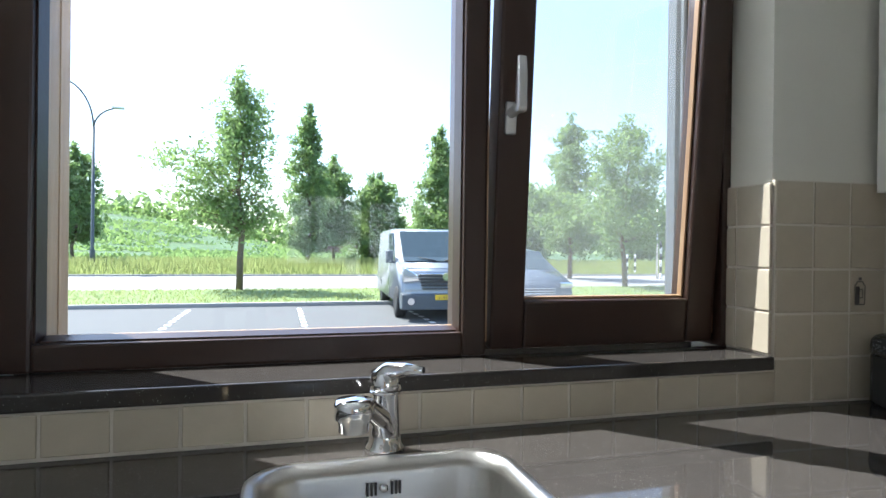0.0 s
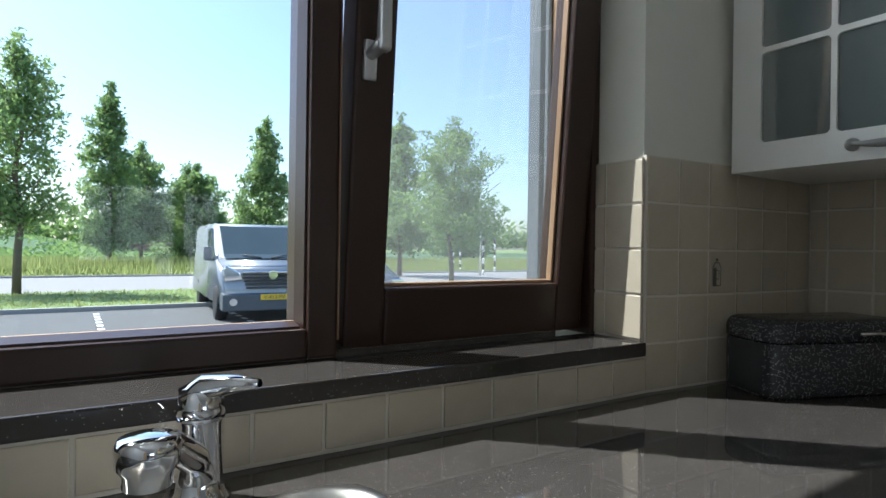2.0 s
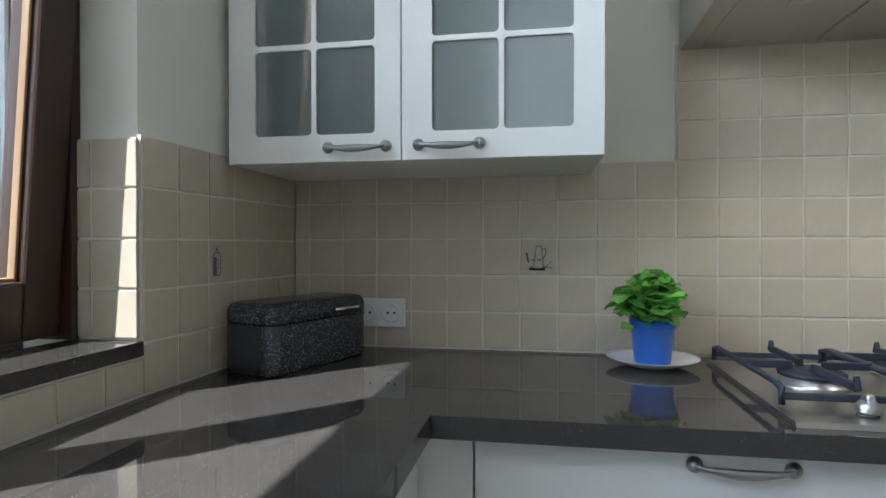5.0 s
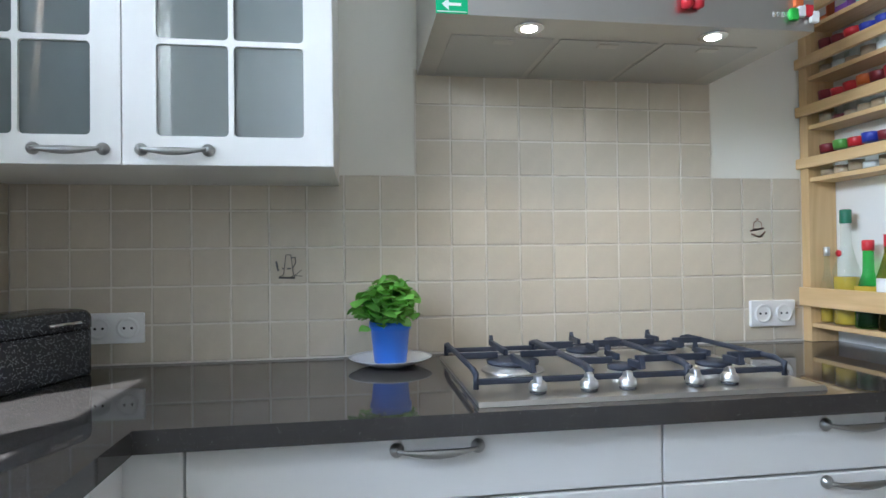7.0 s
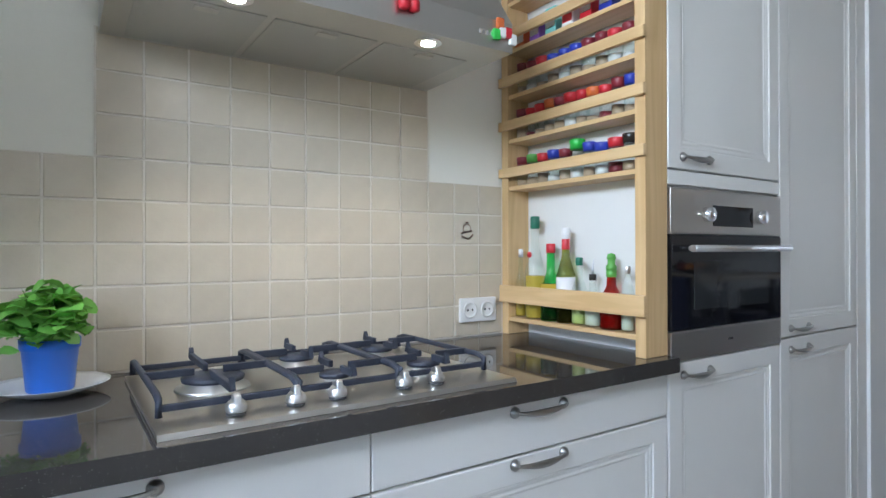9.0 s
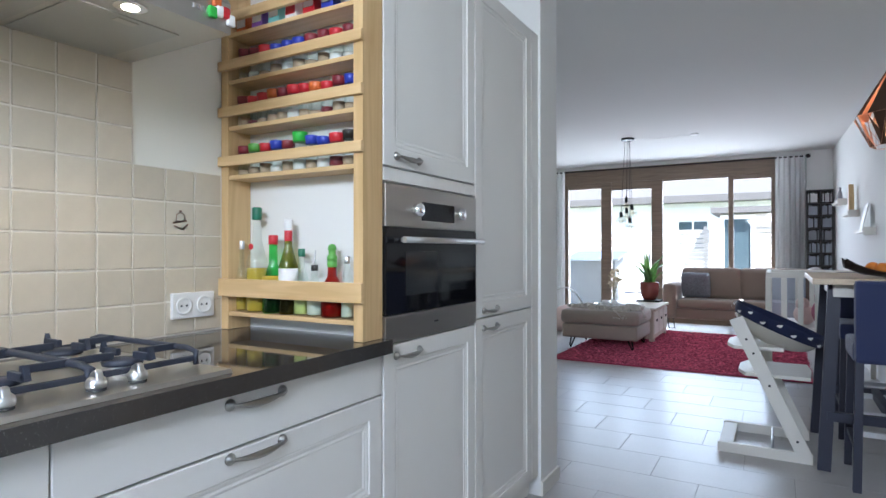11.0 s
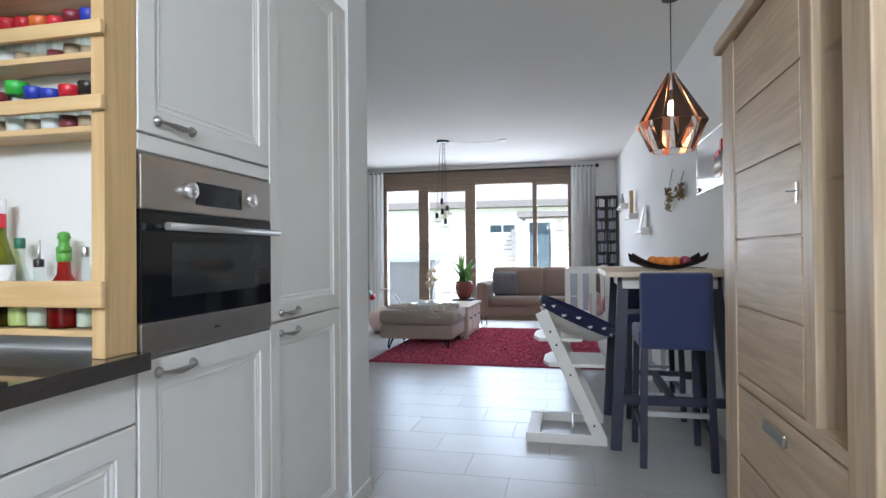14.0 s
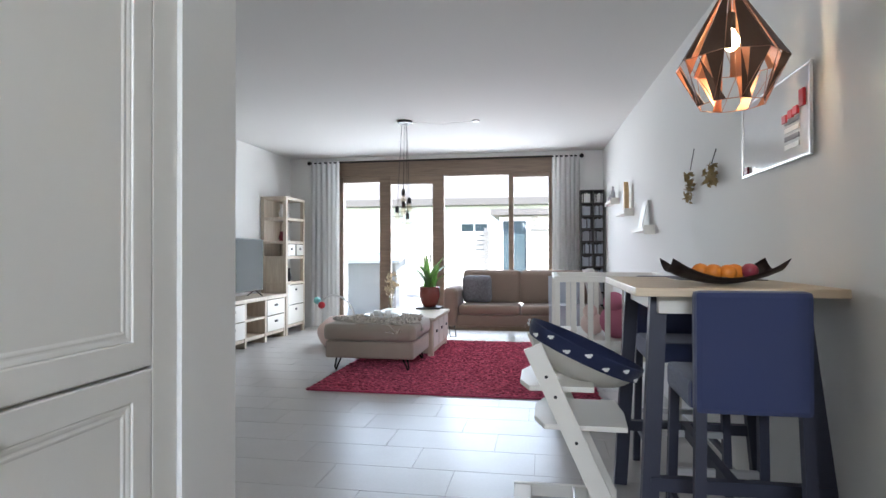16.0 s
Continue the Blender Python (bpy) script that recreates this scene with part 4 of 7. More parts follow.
def loop_(x0, x1, y0, y1, r, z, n=6):
    pts = []
    for cx, cy, a0 in ((x1 - r, y1 - r, 0), (x0 + r, y1 - r, 90), (x0 + r, y0 + r, 180), (x1 - r, y0 + r, 270)):
        for k in range(n + 1):
            a = radians(a0 + 90 * k / n)
            pts.append(bm.verts.new((cx + r * math.cos(a), cy + r * math.sin(a), z)))
    return pts


rings = [loop_(SX0 - 0.014, SX1 + 0.014, SY0 - 0.014, SY1 + 0.014, 0.07, ZC + 0.0005), loop_(SX0 - 0.008, SX1 + 0.008, SY0 - 0.008, SY1 + 0.008, 0.065, ZC + 0.005),
         loop_(SX0 + 0.006, SX1 - 0.006, SY0 + 0.006, SY1 - 0.006, 0.06, ZC + 0.003), loop_(SX0 + 0.012, SX1 - 0.012, SY0 + 0.012, SY1 - 0.012, 0.06, ZC - 0.02),
         loop_(SX0 + 0.02, SX1 - 0.02, SY0 + 0.02, SY1 - 0.02, 0.06, ZC - 0.15), loop_(SX0 + 0.05, SX1 - 0.05, SY0 + 0.05, SY1 - 0.05, 0.04, ZC - 0.17)]
for r0, r1 in zip(rings, rings[1:]):
    for k in range(len(r0)):
        bm.faces.new((r0[k], r0[(k + 1) % len(r0)], r1[(k + 1) % len(r0)], r1[k])).smooth = True
bm.faces.new(rings[-1])
part("bowl", bm, STEEL, sk)
bm = B()
lathe(bm, [(0.007, 0.0), (0.007, 0.002), (0.002, 0.003)], n=14)
bmesh.ops.rotate(bm, matrix=Matrix.Rotation(math.pi / 2, 3, 'X'), verts=bm.verts)
bmesh.ops.translate(bm, vec=(0.1317, SY1 - 0.0165, ZC - 0.038), verts=bm.verts)
of = part("overflow", bm, CHROME, sk, "round overflow screw")
for k in (-4, -3, -2, 2, 3, 4):
    bm = B()
    bx(bm, 0.13 + k * 0.0065, 0.1335 + k * 0.0065, SY1 - 0.0195, SY1 - 0.0165, ZC - 0.048, ZC - 0.028)
    part("slot", bm, DARKHOLE, of)
# mixer tap
tp = thing("kitchen_tap", (0.145, 0.787, ZC), "chrome single-lever mixer tap behind the sink", "tap")
bm = B()
lathe(bm, [(0.034, 0.0), (0.034, 0.006), (0.028, 0.012), (0.0255, 0.03), (0.0255, 0.093), (0.027, 0.096), (0.027, 0.101)], (0.145, 0.787, ZC), 24)
part("body", bm, CHROME, tp)
bm = B()
tube(bm, [(0.145, 0.78, ZC + 0.03), (0.13, 0.75, ZC + 0.065), (0.105, 0.722, ZC + 0.090), (0.088, 0.702, ZC + 0.098)], [0.018, 0.017, 0.017, 0.018], 14)
lathe(bm, [(0.019, -0.034), (0.023, -0.032), (0.024, -0.018), (0.029, -0.012), (0.031, 0.008), (0.027, 0.016), (0.004, 0.019)], (0.080, 0.694, ZC + 0.096), 20)
part("spout", bm, CHROME, tp)
bm = B()
lathe(bm, [(0.027, 0.0), (0.027, 0.010), (0.0235, 0.028), (0.012, 0.038), (0.002, 0.041)], (0.145, 0.787, ZC + 0.102), 20)
tube(bm, [(0.130, 0.787, ZC + 0.120), (0.150, 0.778, ZC + 0.134), (0.172, 0.752, ZC + 0.141), (0.196, 0.724, ZC + 0.145)], [0.017, 0.016, 0.011, 0.005], 12)
part("lever", bm, CHROME, tp)

# base cabinets under the window and the hob
for x0, x1 in ((west(0.5), -0.27), (-0.27, 0.33), (0.33, 0.93)):
    bc = thing("base_cabinet", ((x0 + x1) / 2, 0.5, 0), "cream base cabinet under the window worktop", "cabinet", "base cabinets")
    bm = B()
    bx(bm, x0, x1, FYE + 0.05, YN, 0.1, 0.90 if x1 < -0.2 or x0 > 0.3 else 0.70)
    part("body", bm, CABINET, bc)
    bm = B()
    bx(bm, x0 + 0.002, x1 - 0.002, FYE + 0.028, FYE + 0.048, 0.11, 0.893, 0.003)
    part("door", bm, CABINET, bc)
    bm = B()
    bx(bm, x0, x1, FYE + 0.09, FYE + 0.10, 0, 0.1)
    part("plinth", bm, CABINET, bc)
bc = thing("corner_filler", (1.0, 0.26, 0), "cream corner filler panel between the base cabinets", "cabinet panel")
bm = B()
bx(bm, 0.932, 1.045, FYE + 0.028, FYE + 0.048, 0.1, 0.893, 0.003)
bx(bm, 1.048, 1.07, 0.216, FYE + 0.045, 0.1, 0.893, 0.003)
part("panel", bm, CABINET, bc)
for y0, y1, hy in ((0.214, -0.667, -0.226), (-0.667, -1.57, -1.094)):
    bc = thing("drawer_unit", (1.35, (y0 + y1) / 2, 0), "cream drawer unit under the hob worktop", "cabinet", "drawer units")
    bm = B()
    bx(bm, 1.072, XE, y0, y1, 0.1, 0.898)
    part("body", bm, CABINET, bc)
    front(bc, "drawer", 1.048, y0, y1, 0.775, 0.894, flat=True, handle_at=(hy, 0.868))
    front(bc, "drawer", 1.048, y0, y1, 0.44, 0.772, 0.06, handle_at=(hy, 0.752))
    front(bc, "drawer", 1.048, y0, y1, 0.105, 0.437, 0.06, handle_at=(hy, 0.395))
    bm = B()
    bx(bm, 1.10, 1.112, y0, y1, 0, 0.1)
    part("plinth", bm, CABINET, bc)

# wall cabinet with two glazed doors
uc = thing("wall_cabinet", (1.47, 0.41, 1.42), "cream wall cabinet with two glazed lattice doors", "cabinet")
UZ0, UZ1, UX = 1.422, 2.13, 1.29
bm = B()
bx(bm, UX + 0.022, XE, -0.034, 0.818, UZ0, UZ1, 0.002)
part("body", bm, CABINET, uc)
def rounded_pane(bm, xa, xb, y0, y1, z0, z1, r=0.010):
    """A pane with rounded corners, drawn out along x."""
    pts = []
    for cy, cz, a0 in ((y1 - r, z1 - r, 0), (y0 + r, z1 - r, 90), (y0 + r, z0 + r, 180), (y1 - r, z0 + r, 270)):
        pts += [(cy + r * math.cos(radians(a0 + 22.5 * k)), cz + r * math.sin(radians(a0 + 22.5 * k))) for k in range(5)]
    return prism(bm, pts, 0, xa, xb)


def lattice(bm, xf, xb, y0, y1, z0, z1, holes, r=0.010):
    """A door leaf with round-cornered openings cut through, joined along their rims."""
    ys = sorted({y0, y1} | {v for h in holes for v in h[:2]})
    zz = sorted({z0, z1} | {v for h in holes for v in h[2:]})
    for px in (xf, xb):
        for ya, yb in zip(ys, ys[1:]):
            for za, zb_ in zip(zz, zz[1:]):
                if not any(abs(h[0] - ya) < 1e-6 and abs(h[2] - za) < 1e-6 for h in holes):
                    bm.faces.new([bm.verts.new((px, u, v)) for u, v in ((ya, za), (yb, za), (yb, zb_), (ya, zb_))])
    for h in holes:
        for cy, cz, sy, sz in ((h[0], h[2], 1, 1), (h[1], h[2], -1, 1), (h[1], h[3], -1, -1), (h[0], h[3], 1, -1)):
            arc = [(cy + sy * r * (1 - math.sin(a)), cz + sz * r * (1 - math.cos(a))) for a in np.linspace(0, math.pi / 2, 5)]
            for px in (xf, xb):
                bm.faces.new([bm.verts.new((px, u, v)) for u, v in [(cy, cz)] + arc])
            for p0, p1 in zip(arc, arc[1:]):
                bm.faces.new([bm.verts.new(q) for q in ((xf, *p0), (xf, *p1), (xb, *p1), (xb, *p0))])
        for p0, p1 in (((h[0] + r, h[2]), (h[1] - r, h[2])), ((h[0] + r, h[3]), (h[1] - r, h[3])), ((h[0], h[2] + r), (h[0], h[3] - r)), ((h[1], h[2] + r), (h[1], h[3] - r))):
            bm.faces.new([bm.verts.new(q) for q in ((xf, *p0), (xf, *p1), (xb, *p1), (xb, *p0))])
    for p0, p1 in (((y0, z0), (y1, z0)), ((y1, z0), (y1, z1)), ((y1, z1), (y0, z1)), ((y0, z1), (y0, z0))):
        bm.faces.new([bm.verts.new(q) for q in ((xf, *p0), (xf, *p1), (xb, *p1), (xb, *p0))])
    bmesh.ops.remove_doubles(bm, verts=bm.verts, dist=1e-5)
    return bm


for y0, y1, ga, gb, hy in ((0.405, 0.822, 0.466, 0.755, 0.508), (-0.034, 0.405, 0.030, 0.336, 0.298)):
    a, b = y0 + 0.0015, y1 - 0.0015
    mid = (ga + gb) / 2
    zb, zt, dz = UZ0 + 0.062, UZ1 - 0.055, 0.203
    zs = [zb, zb + dz, zb + 2 * dz, zt]
    holes = [(ya, yb, zs[k] + (0.006 if k else 0), zs[k + 1] - (0.006 if k < 2 else 0)) for ya, yb in ((ga, mid - 0.0055), (mid + 0.0055, gb)) for k in range(3)]
    bm = lattice(B(), UX, UX + 0.018, a, b, UZ0, UZ1, holes)
    d = part("door", bm, CABINET, uc)
    for h in holes:
        bm = rounded_pane(B(), UX + 0.006, UX + 0.010, h[0] + 0.0004, h[1] - 0.0004, h[2] + 0.0004, h[3] - 0.0004)
        part("pane", bm, FROST, d, "frosted glass pane")
    handle(d, UX, hy, 1.451, 0.135)

# hood
hd = thing("cooker_hood", (1.43, -0.71, 1.74), "brushed steel cooker hood with lit spots", "hood")
HX, HY0, HY1, HZ = 1.215, -0.257, -1.16, 1.742
bm = B()
prism(bm, [(HX, HZ), (HX, HZ + 0.075), (XE - 0.3, HZ + 0.28), (XE - 0.02, HZ + 0.28), (XE - 0.005, HZ)], 1, HY0, HY1)
part("canopy", bm, STEEL, hd)
bm = B()
bx(bm, 1.33, XE - 0.005, -0.55, -0.87, HZ + 0.28, CEILZ - 0.001, 0.003)
part("chimney", bm, STEEL, hd)
FILT = mat("filter_mesh", (0.52, 0.515, 0.49), 0.45, 0.8, 0.06, 60, 400, 0.2)
for k in range(3):
    bm = B()
    ya = HY0 - 0.05 - k * 0.268
    bx(bm, HX + 0.11, XE - 0.03, ya, ya - 0.250, HZ - 0.0025, HZ + 0.001)
    f_ = part("filter", bm, FILT, hd, "grease filter panel")
    bm = B()
    bx(bm, HX + 0.125, HX + 0.15, ya - 0.105, ya - 0.155, HZ - 0.005, HZ - 0.0025, 0.001)
    part("filter_catch", bm, STEEL, f_)
for y in (-0.477, -0.932):
    bm = B()
    lathe(bm, [(0.034, -0.004), (0.034, 0.0), (0.026, -0.0045)], (1.265, y, HZ), 24)
    sp = part("spot_ring", bm, CHROME, hd)
    bm = B()
    lathe(bm, [(0.018, -0.006), (0.018, -0.003)], (1.265, y, HZ), 20)
    part("spot_glass", bm, SPOT, sp)
    lamp("hood_lamp", 'SPOT', 1.2, (1, 0.85, 0.66), look((1.265, y, HZ - 0.02), (1.32, y, 0)), radius=0.02, spot=radians(110))
bm = B()
for k in range(6):
    bx(bm, HX - 0.003, HX, -1.05 - k * 0.012, -1.057 - k * 0.012, HZ + 0.03, HZ + 0.042, 0.001)
part("button", bm, CHROME, hd)
# magnets on the hood
sg = thing("exit_sign_magnet", (HX - 0.003, -0.30, HZ + 0.0), "green exit sign magnet with a white arrow on the hood", "magnet")
bm = B()
bx(bm, HX - 0.003, HX - 0.0005, -0.255, -0.325, HZ + 0.0, HZ + 0.07, 0.001)
pn = part("plate", bm, SIGNG, sg)
bm = B()
for a, b, c_, d_ in ((-0.258, -0.322, HZ + 0.003, HZ + 0.005), (-0.258, -0.322, HZ + 0.038, HZ + 0.040), (-0.275, -0.31, HZ + 0.017, HZ + 0.023)):
    bx(bm, HX - 0.0042, HX - 0.0031, a, b, c_, d_)
prism(bm, [(-0.268, HZ + 0.02), (-0.283, HZ + 0.033), (-0.283, HZ + 0.007)], 0, HX - 0.0042, HX - 0.0031)
part("arrow", bm, WHITEP, pn)
mg = thing("clog_magnet", (HX - 0.006, -0.84, HZ + 0.03), "pair of small red clog magnets", "magnet")
for k in (0, 1):
    bm = B()
    lathe(bm, [(0.004, -0.016), (0.013, -0.012), (0.014, 0.006), (0.008, 0.022)], (HX - 0.012, -0.83 - k * 0.026, HZ + 0.05), 12)
    part("clog", bm, RED, mg)
mg = thing("figure_magnet", (HX - 0.01, -1.125, HZ + 0.03), "cluster of small coloured souvenir magnets", "magnet")
for k, (m_, dy, dz) in enumerate(((WHITEP, 0, 0.01), (GREEN, 0.018, 0.002), (RED, -0.02, 0.012), (WHITEP, -0.035, -0.002), (ORANGE, 0.006, 0.032))):
    bm = B()
    bx(bm, HX - 0.012, HX - 0.0005, -1.12 + dy - 0.011, -1.12 + dy + 0.011, HZ + 0.02 + dz, HZ + 0.048 + dz, 0.004)
    part("figure", bm, m_, mg)

# hob
hob = thing("gas_hob", (1.32, -0.66, ZC), "five-burner stainless gas hob with cast iron grates", "hob")
HB0, HB1, HBX0, HBX1 = -0.303, -1.022, 1.042, 1.56
bm = B()
prism(bm, [(HBX0, ZC + 0.0005), (HBX0 + 0.006, ZC + 0.009), (HBX1 - 0.006, ZC + 0.009), (HBX1, ZC + 0.0005)], 1, HB0, HB1, 0.0)
part("plate", bm, STEEL, hob)
burn = [(1.33, -0.445, 0.060), (1.215, -0.665, 0.032), (1.45, -0.665, 0.04), (1.215, -0.885, 0.038), (1.45, -0.885, 0.040)]
for x, y, r in burn:
    bm = B()
    lathe(bm, [(r * 1.25, 0.009), (r * 1.2, 0.014), (r, 0.015), (r, 0.026)], (x, y, ZC), 24)
    bb = part("burner", bm, ALU, hob)
    bm = B()
    lathe(bm, [(r * 1.02, 0.026), (r * 1.04, 0.033), (r * 0.9, 0.037), (0.002, 0.038)], (x, y, ZC), 24)
    part("burner_cap", bm, IRON, bb)
GZZ = ZC + 0.052
for ga, gb_, xs in ((-0.318, -0.555, (1.33,)), (-0.562, -0.775, (1.215, 1.45)), (-0.782, -1.005, (1.215, 1.45))):
    bm = B()
    gx0, gx1 = 1.140, 1.545
    mid = (ga + gb_) / 2
    for y in (ga, gb_):
        tube(bm, [(gx0, y, ZC + 0.012), (gx0, y, GZZ - 0.012), (gx0 + 0.03, y, GZZ - 0.006), (gx1 - 0.03, y, GZZ - 0.006), (gx1, y, GZZ - 0.012), (gx1, y, ZC + 0.012)], 0.0065, 6)
    for x in (gx0 + 0.004, gx1 - 0.004):
        bx(bm, x - 0.006, x + 0.006, ga, gb_, ZC + 0.02, ZC + 0.032, 0.003)
    for x in xs:
        for dy in (-1, 1):
            e_ = ga if dy > 0 else gb_
            bx(bm, x - 0.005, x + 0.005, mid + dy * 0.028, e_, GZZ - 0.013, GZZ + 0.002, 0.002)
        for dx in (-1, 1):
            far = x + dx * (0.19 if len(xs) == 1 else 0.085)
            bx(bm, x + dx * 0.028, far, mid - 0.005, mid + 0.005, GZZ - 0.013, GZZ + 0.002, 0.002)
            prism(bm, [(far - 0.012 * dx, GZZ - 0.01), (far, GZZ + 0.014), (far + 0.008 * dx, GZZ - 0.01)], 1, mid - 0.005, mid + 0.005)
    part("grate", bm, IRON, hob, "cast iron pan support")
for y in (-0.434, -0.540, -0.622, -0.768, -0.846):
    bm = B()
    lathe(bm, [(0.0165, 0.009), (0.0165, 0.0135), (0.001, 0.014)], (1.100, y, ZC), 18)
    kb = part("knob_ring", bm, INK, hob)
    bm = B()
    lathe(bm, [(0.0165, 0.0142), (0.0185, 0.018), (0.0180, 0.026), (0.013, 0.033), (0.001, 0.035)], (1.100, y, ZC), 20)
    prism(bm, [(1.084, ZC + 0.026), (1.089, ZC + 0.043), (1.097, ZC + 0.047), (1.110, ZC + 0.040), (1.117, ZC + 0.026)], 1, y - 0.0065, y + 0.0065, 0.003)
    part("knob", bm, ALU, kb, "satin metal control knob")

# tall cabinets with the oven
tc = thing("oven_cabinet", (1.36, -1.875, 0), "cream tall cabinet housing the oven", "cabinet", "tall cabinets")
TX, TY, TZ = 1.047, -2.178, 2.26
bm = B()
bx(bm, TX + 0.022, XE, TALL0, TY, 0.1, TZ)
part("body", bm, CABINET, tc)
front(tc, "door", TX, TALL0, TY, 0.105, 0.915, 0.060, handle_at=(-1.706, 0.876, 0.13))
front(tc, "filler", TX, TALL0, TY, 1.412, 1.455, flat=True)
front(tc, "door", TX, TALL0, TY, 1.458, TZ, 0.060, handle_at=(-1.706, 1.490, 0.13))
bm = B()
bx(bm, TX + 0.05, TX + 0.06, TALL0, TALL1, 0, 0.1)
part("plinth", bm, CABINET, tc)
tc2 = thing("larder_cabinet", (1.36, -2.5, 0), "cream tall larder cabinet with panelled doors", "cabinet", "tall cabinets")
bm = B()
bx(bm, TX + 0.022, XE, TY - 0.001, TALL1, 0.1, TZ)
bx(bm, TX, TX + 0.024, -2.776, TALL1, 0.1, TZ, 0.002)
part("body", bm, CABINET, tc2)
front(tc2, "door", TX, TY - 0.002, -2.774, 0.105, 0.93, 0.060, handle_at=(-2.312, 0.888, 0.125))
front(tc2, "door", TX, TY - 0.002, -2.774, 0.934, TZ, 0.060, handle_at=(-2.312, 0.960, 0.125))
ov = thing("oven", (1.3, -1.875, 0.93), "built-in steel and black glass oven", "oven")
OX = TX - 0.006
bm = B()
bx(bm, OX, TX + 0.022, TALL0 - 0.004, TY + 0.003, 1.275, 1.405, 0.003)
pn = part("control_panel", bm, STEEL, ov)
bm = B()
bx(bm, OX - 0.002, OX + 0.004, -1.78, -2.0, 1.30, 1.362, 0.002)
part("display", bm, BLACKGLASS, pn)
for y in (-1.745, -2.035):
    bm = B()
    lathe(bm, [(0.022, 0), (0.020, 0.022), (0.001, 0.023)], n=20)
    bmesh.ops.rotate(bm, matrix=Matrix.Rotation(-math.pi / 2, 3, 'Y'), verts=bm.verts)
    bmesh.ops.translate(bm, vec=(OX, y, 1.333), verts=bm.verts)
    part("knob", bm, CHROME, pn)
bm = B()
bx(bm, OX, TX + 0.022, TALL0 - 0.004, TY + 0.003, 1.005, 1.27, 0.003)
bx(bm, OX + 0.004, TX + 0.022, TALL0 - 0.003, TY + 0.002, 1.27, 1.275)
dg = part("door", bm, BLACKGLASS, ov, "black glass oven door")
bm = B()
bx(bm, OX - 0.0015, OX + 0.003, -1.685, -2.095, 1.06, 1.20, 0.001)
part("window", bm, plain("oven_window", (0.03, 0.032, 0.033), 0.06), dg)
bm = B()
tube(bm, [(OX - 0.035, TALL0 - 0.05, 1.235), (OX - 0.035, TY + 0.015, 1.235)], 0.010, 12)
for y in (TALL0 - 0.09, TY + 0.06):
    tube(bm, [(OX, y, 1.235), (OX - 0.035, y, 1.235)], 0.007, 8)
part("door_handle", bm, ALU, dg)
bm = B()
bx(bm, OX, TX + 0.022, TALL0 - 0.004, TY + 0.003, 0.922, 1.003, 0.003)
lo = part("lower_trim", bm, STEEL, ov)
bm = B()
bx(bm, OX - 0.001, OX + 0.002, -1.86, -1.885, 0.96, 0.966)
part("badge", bm, INK, lo)

# spice rack of beech against the tall cabinet
rk = thing("spice_rack", (1.34, -1.53, ZC), "tall beech spice rack standing on the worktop", "rack")
RY0, RY1, RX0, RX1 = -1.478, -1.573, 1.048, 1.645
bm = B()
bx(bm, RX0, RX0 + 0.034, RY0, RY1, ZC + 0.0005, 2.35, 0.002)
part("side", bm, BEECH, rk)
bm = B()
bx(bm, RX1 - 0.034, RX1, RY0, RY1, ZC + 0.0005, 2.35, 0.002)
part("side", bm, BEECH, rk)
SHELF = (1.000, 1.452, 1.615, 1.768, 1.925, 2.09)
for k, z in enumerate(SHELF):
    bm = B()
    bx(bm, RX0 + 0.034, RX1 - 0.034, RY0 - 0.004, RY1, z - 0.014, z, 0.002)
    part("shelf", bm, BEECHH, rk)
    bm = B()
    if k == 0:
        bx(bm, RX0 - 0.006, RX1, RY0 + 0.016, RY0 + 0.001, z + 0.052, z + 0.110, 0.003)
    else:
        bx(bm, RX0 - 0.006, RX1, RY0 + 0.016, RY0 + 0.001, z + 0.030, z + 0.062, 0.003)
    part("rail", bm, BEECHH, rk)
rng = random.Random(3)
LIME = plain("lime_lid", (0.12, 0.36, 0.06))
LIDS = [[MAROON, LIME, RED, BLUE, MAROON, None, BLUE, BLUE, RED, DARKL], [MAROON, RED, RED, ORANGE, MAROON, RED, RED, ORANGE, RED, MAROON, BLUE], [MAROON, MAROON, RED, BLUE, BLUE, BLUE, MAROON, MAROON, RED, MAROON], [ORANGE, PURPLE, TEAL, WHITEP, RED, BLUE], [RED, BLUE, MAROON, GREEN, ORANGE]]


def spice_jar(x, y, z, lid, h=0.075, r=0.021, fill=None):
    j = thing("spice_jar", (x, y, z), "small glass spice jar with a coloured screw lid", "jar", "spice jars on the rack")
    bm = B()
    lathe(bm, [(r * 0.9, 0.0), (r, 0.004), (r, h * 0.68), (r * 0.8, h * 0.76), (r * 0.8, h * 0.8)], n=12)
    g = part("glass", bm, JAR, j, local=True)
    bm = B()
    lathe(bm, [(r * 0.85, 0.003), (r * 0.93, 0.006), (r * 0.93, h * 0.06 + h * rng.uniform(0.05, 0.28)), (0.001, h * 0.1)], n=12)
    part("spice", bm, fill or rng.choice([SPICE, WHITEP, WHITEP, SPICE, SPICE, MAROON]), g, local=True)
    bm = B()
    lathe(bm, [(r * 0.86, h * 0.74), (r * 0.92, h * 0.74), (r * 1.04, h * 0.98), (r * 0.98, h), (0.001, h)], n=14)
    part("lid", bm, lid, j, local=True)


